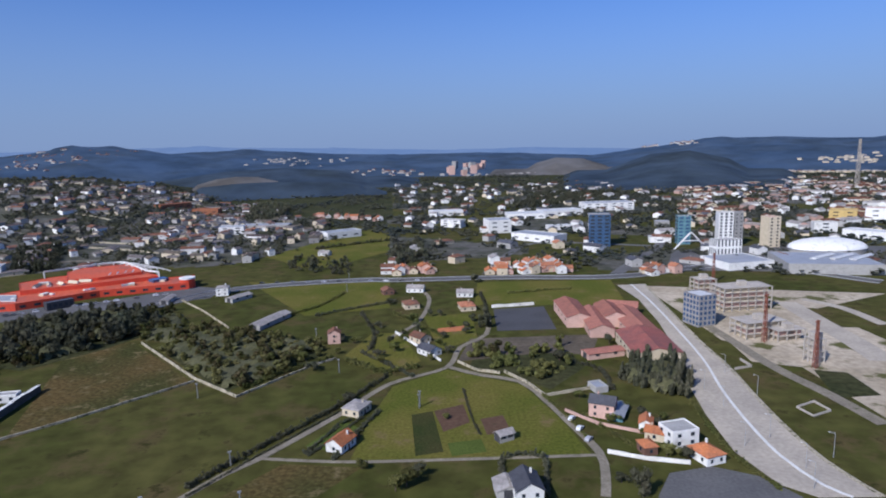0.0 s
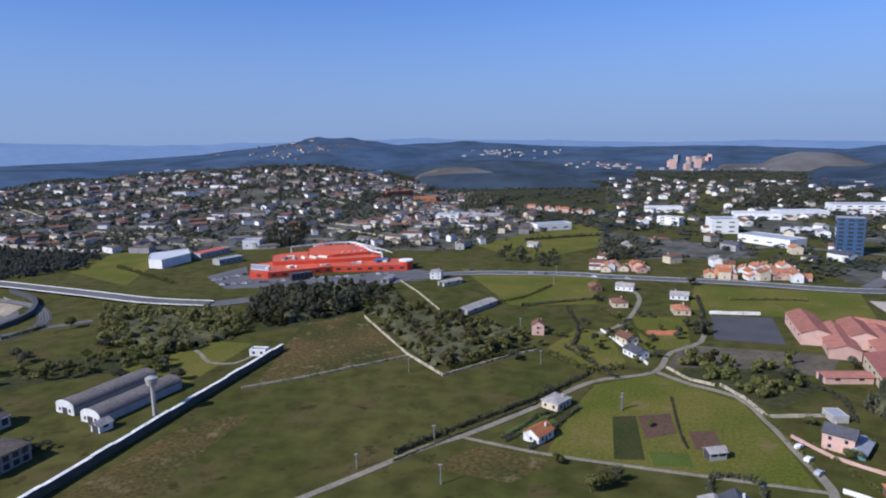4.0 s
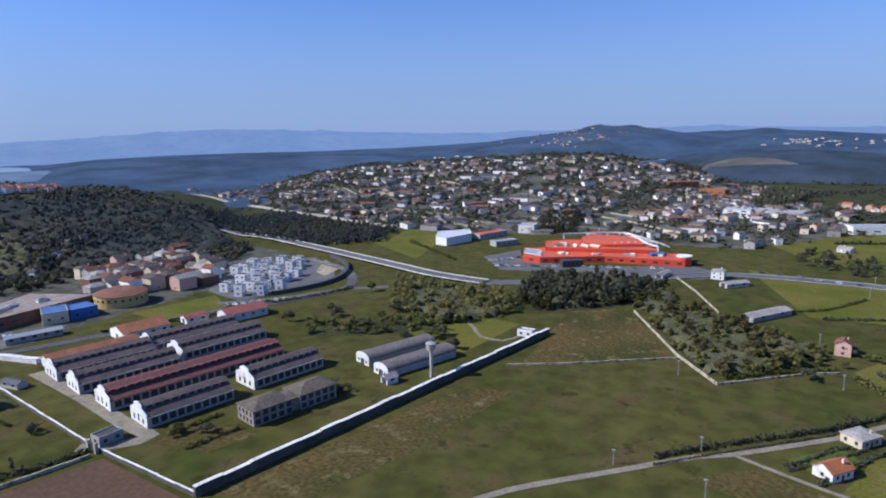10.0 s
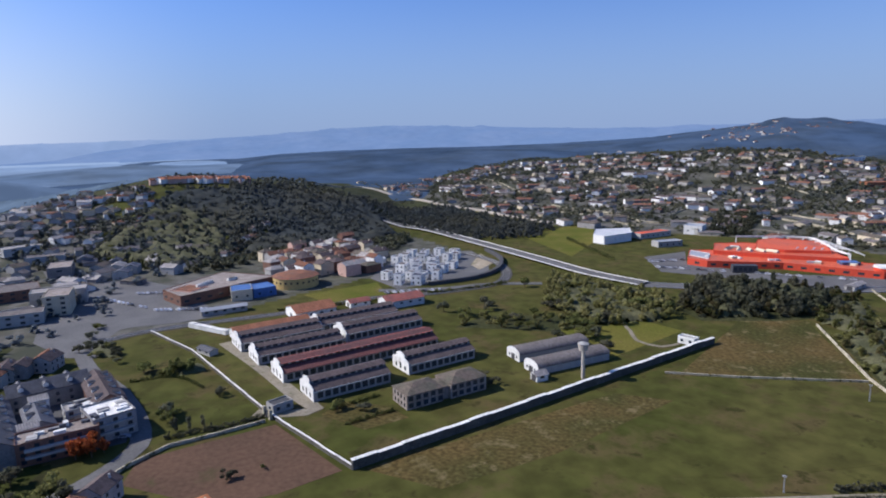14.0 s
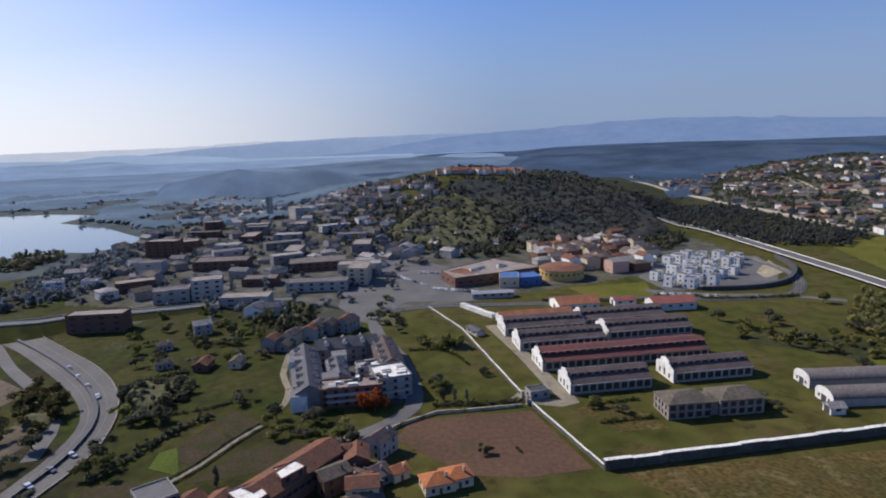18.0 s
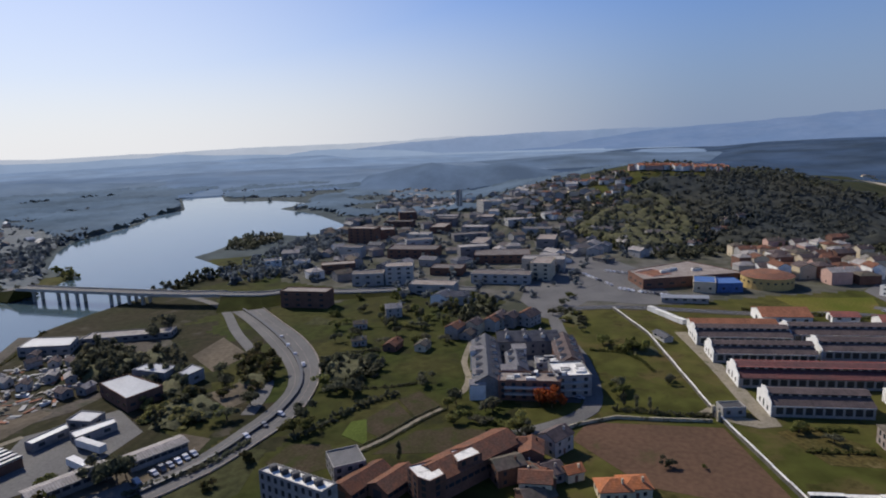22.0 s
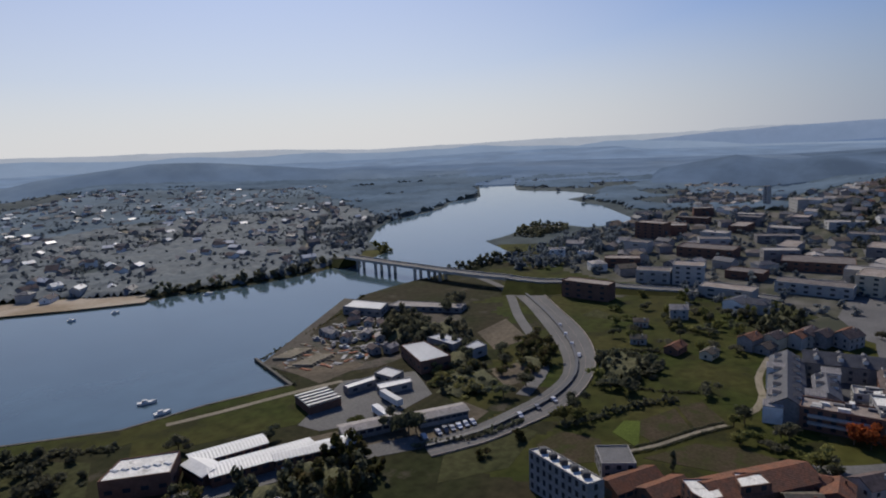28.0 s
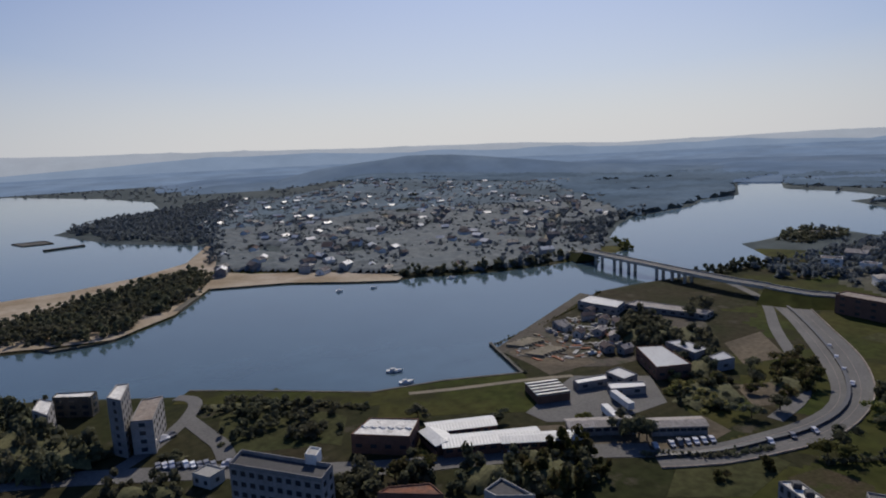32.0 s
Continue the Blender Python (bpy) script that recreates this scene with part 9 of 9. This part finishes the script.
hedge([(-231.4, 87.0), (-232.5, 97.5), (-233.2, 108.4)], 1.6, 2.4, LEAF, "overgrown hedge in the factory yard", 24)
hedge([(-215.5, 86.4), (-215.7, 97.3), (-216.1, 106.7)], 1.6, 2.4, LEAF, "overgrown hedge in the factory yard", 25)
hedge([(-45.7, 327.8), (-28.6, 306.1), (-16.3, 289.4)], 2.0, 2.6, DARK_LEAF, "dark field hedge", 26)
hedge([(-50.9, 212.7), (-42.3, 229.4), (-35.3, 244.5)], 1.2, 1.6, DARK_LEAF, "trimmed dark garden hedge", 27)
hedge([(-85.0, 187.5), (-68.9, 214.5), (-45.7, 250.6)], 0.9, 1.4, DARK_LEAF, "low dark verge beside the lane", 28)
hedge([(-289.2, -114.4), (-300.4, -101.6), (-305.4, -89.9)], 2.4, 3.2, DARK_LEAF, "overgrown dark hedge", 33)
thicket("wood", [(-55.7, -275.0), (-64.8, -267.6), (-84.9, -245.2), (-94.6, -228.6), (-82.2, -206.5), (-55.6, -236.7)], 11, 4, 7, DARK_LEAF, "dark scrub near the shore", 53, 110)
hedge([(-58.6, -278.9), (-74.9, -262.2), (-92.8, -243.6), (-105.0, -231.5)], 2.5, 4, DARK_LEAF, "dark shoreline bushes", 34)
hedge([(-198.5, -265.3), (-235.5, -274.6), (-275.8, -285.6), (-326.6, -309.4)], 1.6, 3.0, BARE_LEAF, "rough brown growth on the boatyard bank", 35)
hedge([(-193.3, -255.5), (-184.3, -221.7)], 1.2, 2.5, DARK_LEAF, "dark growth along the quay", 36)
for n_, (pts, tl_, mt_) in enumerate((
        ([(-85.6, 406.1), (-57.8, 425.7), (-35.1, 439.5)], 2.2, DARK_LEAF), ([(-32.8, 406.9), (-11.3, 373.3), (-1.0, 349.5)], 2.0, LEAF), ([(-55.8, 409.0), (-42.7, 364.1), (-41.6, 332.2)], 2.0, DARK_LEAF),
        ([(-108.8, 408.2), (-90.0, 428.8), (-76.4, 470.2)], 2.0, LEAF), ([(-140.7, 688.0), (-94.6, 721.5), (-56.8, 746.3)], 3.5, DARK_LEAF), ([(-50.1, 576.8), (-13.6, 607.3), (25.8, 617.7)], 3.0, DARK_LEAF),
        ([(27.2, 459.2), (28.4, 417.4), (26.8, 370.0)], 2.0, DARK_LEAF), ([(48.2, 457.0), (74.6, 463.4), (96.7, 466.7)], 2.0, LEAF), ([(60.9, 306.4), (74.9, 293.1), (75.0, 267.8)], 2.0, DARK_LEAF),
        ([(56.4, 241.9), (62.5, 226.1), (67.7, 214.4)], 1.5, LEAF), ([(42.5, 263.4), (48.3, 242.4), (52.6, 220.6)], 1.2, LEAF), ([(7.7, 272.2), (10.1, 241.9), (12.6, 226.5)], 0.9, DARK_LEAF),
        ([(-482.2, 449.7), (-426.6, 426.5), (-379.0, 406.6)], 3.0, LEAF), ([(-374.0, 217.8), (-366.7, 246.5), (-365.0, 278.0)], 2.5, LEAF), ([(-393.5, 115.4), (-384.5, 149.5), (-376.3, 186.5)], 2.0, LEAF),
        ([(-314.5, 20.4), (-308.4, 38.8), (-287.1, 47.1)], 1.6, LEAF))):
    hedge(pts, tl_, tl_ * 1.3, mt_, "field hedge between green plots", 40 + n_)
thicket("wood", [(-3.6, -214.5), (-7.9, -226.9), (-28.8, -213.0), (-28.9, -195.7)], 8, 6, 7, DARK_LEAF, "dark trees below the shore road", 54, 120)
thicket("wood", [(-17.2, -238.7), (-28.1, -240.8), (-37.0, -235.1), (-33.3, -226.5)], 8, 3, 5, DARK_LEAF, "dark shrubs beside the car park", 55, 120)
thicket("wood", [(-96.4, -153.1), (-108.6, -164.5), (-141.0, -149.4), (-145.2, -137.6), (-124.5, -132.0)], 9, 8, 7, DARK_LEAF, "row of dark roadside pines", 56, 120)
thicket("wood", [(-149.1, -113.6), (-168.8, -124.4), (-198.6, -116.5), (-197.9, -102.3), (-169.2, -98.6)], 14, 3.5, 6, BARE_LEAF, "brownish shrubs on the rough plots", 57, 110)
thicket("wood", [(-42.2, -231.1), (-51.3, -260.7), (-81.0, -278.7), (-88.1, -246.1), (-74.5, -211.8), (-54.2, -221.9)], 11, 5.5, 7, DARK_LEAF, "scrub and bushes near the shore", 24, 110)
thicket("wood", [(-44.1, -269.8), (-49.2, -282.9), (-73.8, -263.4), (-104.7, -236.0), (-86.3, -241.7)], 8, 3.5, 6, DARK_LEAF, "dark shoreline bushes", 25, 80)
thicket("wood", [(-456.0, -432.1), (-520.6, -483.2), (-625.2, -538.5), (-720.0, -554.5), (-734.9, -631.2), (-532.8, -548.6), (-431.6, -462.4)], 11, 9, 11, HAZED_LEAF, "dark wooded river bank", 26, 60)
thicket("wood", [(-304.7, -404.7), (-396.4, -397.4), (-419.9, -412.8), (-325.0, -430.5)], 9, 9, 9, HAZED_LEAF, "dark trees on the far shore", 27, 70)
thicket("wood", [(-471.5, -289.3), (-504.4, -272.3), (-623.0, -279.9), (-723.7, -244.8), (-514.3, -209.7), (-443.4, -229.4)], 11, 8, 10, HAZED_LEAF, "dark waterside trees", 28, 70)
thicket("wood", [(-641.2, -379.9), (-696.3, -374.8), (-672.7, -316.6), (-624.3, -300.8), (-590.1, -318.0)], 9, 6, 8, DARK_LEAF, "trees on the river point", 29, 60)
thicket("wood", [(-55.6, 646.1), (-28.7, 719.4), (-13.6, 607.3), (-45.2, 581.8)], 8, 9, 9, DARK_LEAF, "dark copse beside the fields", 30, 80)
thicket("wood", [(-148.4, 567.5), (-155.4, 643.2), (-93.1, 618.2), (-81.1, 534.1)], 11, 6, 8, DARK_LEAF, "trees by the trunk road", 31, 80)
thicket("wood", [(115.2, 1082.4), (220.0, 1369.0), (399.7, 1393.3), (218.1, 1107.6)], 12, 10, 12, DARK_LEAF, "dark wood by the warehouses", 32, 50)
thicket("wood", [(-406.2, 579.4), (-477.0, 694.9), (-446.6, 733.2), (-370.3, 594.7)], 8, 11, 9, DARK_LEAF, "dark tall trees behind the shopping centre", 33, 80)
thicket("wood", [(-397.3, 12.3), (-365.9, 22.6), (-350.7, 16.3), (-371.6, 3.4)], 8, 4, 6, DARK_LEAF, "dark bushes by the street", 34, 100)
thicket("wood", [(-318.6, 32.8), (-323.6, 54.5), (-306.4, 56.0), (-306.7, 36.8)], 8, 5, 7, LEAF, "green bushes in the meadow", 35, 110)
far_all = np.concatenate([scatter([(-2300.0, -2300.0), (2300.0, -2300.0), (2300.0, 2300.0), (-2300.0, 2300.0)], 40, np.random.default_rng(5), 0.5)])
fd = np.hypot(far_all[:, 0], far_all[:, 1])
seen_side = np.abs(((np.degrees(np.arctan2(-far_all[:, 0], far_all[:, 1])) - 75 + 180) % 360) - 180) < 118
fb = np.degrees(np.arctan2(-far_all[:, 0], far_all[:, 1])) % 360
reach = np.where((fb > 76) & (fb < 116), 1450, np.where((fb >= 116) & (fb < 166), 1900, 2300))
far_south = far_all[(fd > 700) & (fd < reach) & seen_side & (fb > 82) & (fb < 230)]
far_all = far_all[(fd > 780) & (fd < np.where((fb > 58) & (fb < 90), 1050, np.where((fb > 2) & (fb < 50), 1700, reach))) & seen_side & ((fb <= 82) | (fb >= 230))]
far_all = np.concatenate([far_all, far_all + (14, 9), far_all + (-12, 17), far_all + (5, -18)])
stuff_of_trees("distant_trees", copses(far_all, 0.05, 140, 6), 7, 15, HILL_LEAF, "distant hedgerow trees and copses", 60, 12)
# The two canopies below glow blue in place of haze.
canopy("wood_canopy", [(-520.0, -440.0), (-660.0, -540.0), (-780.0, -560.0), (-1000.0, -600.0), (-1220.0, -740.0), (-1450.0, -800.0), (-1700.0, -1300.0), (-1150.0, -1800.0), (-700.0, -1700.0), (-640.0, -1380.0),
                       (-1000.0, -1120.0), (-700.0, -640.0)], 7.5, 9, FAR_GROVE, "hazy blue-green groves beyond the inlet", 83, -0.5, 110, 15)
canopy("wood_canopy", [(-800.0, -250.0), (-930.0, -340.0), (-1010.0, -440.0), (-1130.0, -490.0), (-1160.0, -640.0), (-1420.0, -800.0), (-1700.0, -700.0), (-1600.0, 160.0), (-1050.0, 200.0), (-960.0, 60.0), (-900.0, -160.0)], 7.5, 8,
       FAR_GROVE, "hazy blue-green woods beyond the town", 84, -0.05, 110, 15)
stuff_of_trees("distant_trees", copses(far_south, -0.2, 170, 7), 6, 12, HAZED_LEAF, "distant blue-green eucalyptus groves", 61, 26)

ring_ = [(-664.0 + 36 * math.cos(a), -333.0 + 25 * math.sin(a)) for a in [2 * math.pi * i / 16 for i in range(17)]]
hedge(ring_, 6, 8, DARK_LEAF, "ring of dark trees round an oval garden", 64)
strip("track", [(-664.0 + (x + 664.0) * 0.74, -333.0 + (y + 333.0) * 0.74) for x, y in ring_], 4, TRACK, 0.3, "pale oval walk inside the ring of trees", category="track")
hedge([(-511.0, -279.0), (-485.5, -281.0), (-466.0, -287.0), (-440.0, -288.0), (-415.0, -294.0)], 8, 9, DARK_LEAF, "dark trees along the near river bank", 65)
hedge([(-51.4, 314.6), (-30.6, 296.5), (-14.0, 303.4)], 3, 3.5, LEAF, "clipped green hedge beside a paddock", 1)
hedge([(-95.1, 278.8), (-77.1, 303.7), (-59.7, 319.6)], 2.5, 3, LEAF, "overgrown field hedge", 2)
hedge([(-86.9, 192.3), (-70.4, 219.8), (-46.6, 256.5), (-28.7, 291.0)], 2.2, 2.4, DARK_LEAF, "low dark hedge along the lane", 3)
hedge([(-41.1, 209.4), (-34.0, 233.9), (-28.8, 249.7)], 2.0, 2.4, DARK_LEAF, "dark garden hedge", 4)
hedge([(-52.2, 214.1), (-43.5, 237.0), (-39.7, 242.0)], 1.6, 2.0, DARK_LEAF, "dark garden hedge", 5)
hedge([(18.8, 182.9), (19.3, 206.3), (33.4, 206.9), (30.9, 182.3)], 2.2, 2, DARK_LEAF, "clipped dark garden hedge", 8)
hedge([(-243.3, 25.0), (-240.4, 45.6), (-240.5, 60.3)], 2.0, 2.5, DARK_LEAF, "dark hedge beside the meadow", 9)
hedge([(104.4, 252.2), (102.1, 232.4), (100.6, 205.1), (105.0, 183.6)], 1.4, 2.2, LEAF, "rough verge beside the avenue", 10)
hedge([(-164.4, -134.8), (-182.5, -119.6), (-203.0, -111.5)], 2.0, 3, DARK_LEAF, "dark verge bushes", 11)

trees = [
    ((-17.3, 187.8), 7, 6, LEAF, None), ((-13.8, 190.4), 7, 7, LEAF, None), ((-10.3, 196.2), 6, 5, DARK_LEAF, None), ((-42.4, 261.1), 5, 7, DARK_LEAF, None), ((25.6, 316.0), 8, 7, BARE_LEAF, None),
    ((26.8, 370.0), 9, 6, DARK_LEAF, 4), ((25.4, 385.2), 9, 5, DARK_LEAF, 4), ((21.6, 370.4), 8, 5, DARK_LEAF, 4), ((61.1, 181.0), 9, 6, DARK_LEAF, 4), ((56.5, 189.6), 4, 4, DARK_LEAF, None),
    ((58.1, 306.6), 8, 7, DARK_LEAF, None), ((44.2, 291.4), 7, 7, LEAF, None), ((25.1, 499.0), 7, 8, DARK_LEAF, None), ((-0.3, 241.4), 3, 3, LEAF, None), ((83.6, 203.1), 5, 6, DARK_LEAF, None), ((77.2, 206.3), 5, 6, LEAF, None),
    ((-66.9, 303.0), 6, 6, DARK_LEAF, None), ((-74.0, 316.2), 6, 6, LEAF, None), ((-30.2, 202.8), 4, 5, LEAF, None), ((-2.6, 398.5), 5, 5, DARK_LEAF, None), ((-38.6, 431.7), 6, 6, DARK_LEAF, None), ((90.2, 331.8), 7, 6, DARK_LEAF, None),
    ((-271.9, 50.7), 4, 4, DARK_LEAF, None), ((-258.8, 30.3), 6, 7, LEAF, None), ((-200.2, 38.8), 4, 4, DARK_LEAF, None), ((-247.9, 29.4), 5, 2.5, DARK_LEAF, 4), ((-246.9, 34.1), 5, 2.5, DARK_LEAF, 4), ((-245.7, 39.1), 5, 2.5, DARK_LEAF, 4),
    ((-200.3, 38.3), 2.5, 2.5, DARK_LEAF, None), ((-200.9, 49.4), 1.6, 1.8, LEAF, None), ((-265.2, 29.2), 6, 7, DARK_LEAF, None), ((-275.7, 52.3), 4, 4, DARK_LEAF, None), ((-316.2, 41.3), 6, 10, LEAF, None), ((-325.0, 27.1), 5, 9, LEAF, None),
    ((-244.5, -4.5), 8, 7, RED_LEAF, None), ((-243.5, 0.5), 8, 7, RED_LEAF, None), ((-245.0, 4.5), 6, 5, RED_LEAF, None), ((-195.3, -52.0), 7, 3, DARK_LEAF, 4), ((-243.1, -39.0), 7, 8, DARK_LEAF, None), ((-220.8, -97.7), 8, 9, DARK_LEAF, None), ((-210.9, -97.2), 8, 9, LEAF, None),
    ((-251.4, -86.0), 7, 10, DARK_LEAF, None), ((-250.4, -93.6), 6, 9, DARK_LEAF, None), ((-261.9, -57.2), 6, 8, DARK_LEAF, None), ((-255.9, -100.9), 6, 7, LEAF, None), ((-287.0, -88.4), 6, 8, DARK_LEAF, None), ((-219.3, -12.2), 7, 8, LEAF, None),
    ((-215.5, -7.9), 6, 7, DARK_LEAF, None), ((-170.1, -142.0), 11, 10, DARK_LEAF, None), ((-171.2, -146.6), 10, 9, DARK_LEAF, None), ((-173.9, -141.5), 10, 8, DARK_LEAF, None), ((-265.8, -132.1), 8, 9, BARE_LEAF, None), ((-280.0, -143.4), 8, 9, BARE_LEAF, None),
    ((-385.3, -63.9), 7, 8, DARK_LEAF, None), ((-216.2, 229.4), 7, 7, DARK_LEAF, None), ((-236.2, 233.8), 7, 8, LEAF, None), ((-235.3, 241.5), 7, 7, DARK_LEAF, None), ((-252.2, 241.5), 8, 9, LEAF, None), ((-323.1, 229.4), 7, 7, DARK_LEAF, None),
    ((-254.8, 303.7), 8, 12, LEAF, None), ((-248.2, 307.0), 9, 11, LEAF, None), ((-346.2, 282.3), 8, 9, LEAF, None), ((-315.6, 289.2), 9, 12, LEAF, None), ((-225.3, 155.3), 5, 6, DARK_LEAF, None), ((-214.7, 155.5), 4, 5, DARK_LEAF, None),
    ((-230.2, 88.7), 5, 6, LEAF, None), ((-222.9, 97.6), 4, 6, DARK_LEAF, None), ((-312.5, 208.2), 7, 8, LEAF, None), ((-327.2, 200.9), 8, 7, DARK_LEAF, None), ((-313.5, 226.3), 7, 8, DARK_LEAF, None), ((-591.3, -1022.1), 9, 12, DARK_LEAF, None),
    ((-117.1, -209.2), 6, 9, DARK_LEAF, None), ((-139.2, -185.4), 5, 7, DARK_LEAF, None), ((-167.7, -166.3), 4, 6, LEAF, None), ((-319.2, -229.5), 9, 12, DARK_LEAF, None), ((-337.2, -230.5), 9, 12, DARK_LEAF, None), ((-273.9, -146.2), 8, 10, BARE_LEAF, None),
    ((-86.9, -172.7), 8, 9, BARE_LEAF, None), ((-78.1, -175.9), 8, 9, DARK_LEAF, None), ((-98.2, -169.6), 7, 8, BARE_LEAF, None), ((-73.3, -254.1), 6, 8, DARK_LEAF, None), ((-234.8, -126.8), 7, 10, DARK_LEAF, None), ((-219.3, -129.2), 7, 9, DARK_LEAF, None),
]
for p, tl, wd, mt, kd in trees:
    tree(p, tl, wd, mt, kd)


def grove(poly, spacing, tall, wide, mats, seed, limit=60, kind=None):
    """Single trees spread over an outline."""
    r = random.Random(seed)
    for x, y in scatter(poly, spacing, np.random.default_rng(seed), 0.45)[:limit]:
        tree((x, y), tall * r.uniform(0.6, 1.2), wide * r.uniform(0.7, 1.2), r.choice(mats), kind)


grove([(-279.7, 197.0), (-315.1, 274.1), (-259.4, 287.3), (-222.9, 245.6)], 16, 7, 7, [LEAF, LEAF, DARK_LEAF], 70, 40)
grove([(-71.6, 334.5), (-24.9, 400.5), (26.9, 395.8), (3.2, 310.6), (-42.9, 305.4)], 17, 5.5, 5.5, [LEAF, DARK_LEAF], 71, 40)
grove([(43.5, 269.9), (68.7, 268.3), (93.3, 226.9), (92.2, 208.8), (59.5, 214.8)], 15, 4.5, 5, [LEAF, DARK_LEAF], 72, 30)
grove([(-308.0, -118.0), (-382.6, -132.9), (-388.3, -59.4), (-316.0, -48.0), (-309.0, -80.0)], 15, 6, 7, [LEAF, DARK_LEAF, DARK_LEAF], 73, 34)
grove([(-222.2, -41.7), (-243.0, -41.8), (-249.3, -10.0), (-230.8, -8.8)], 11, 5.5, 6, [LEAF, DARK_LEAF, DARK_LEAF], 74, 26)
grove([(-302.9, 426.0), (-236.3, 451.1), (-186.4, 364.5), (-230.3, 318.7)], 16, 12, 9, [DARK_LEAF], 75, 20)
grove([(-274.5, -137.8), (-235.2, -142.3), (-218.4, -160.3), (-254.0, -178.9), (-282.8, -154.9)], 15, 7, 8, [DARK_LEAF, BARE_LEAF], 76, 24)
grove([(-434.8, -2.0), (-422.9, 28.1), (-336.5, 22.1), (-344.1, 2.2)], 15, 5, 6, [DARK_LEAF, LEAF], 77, 14)
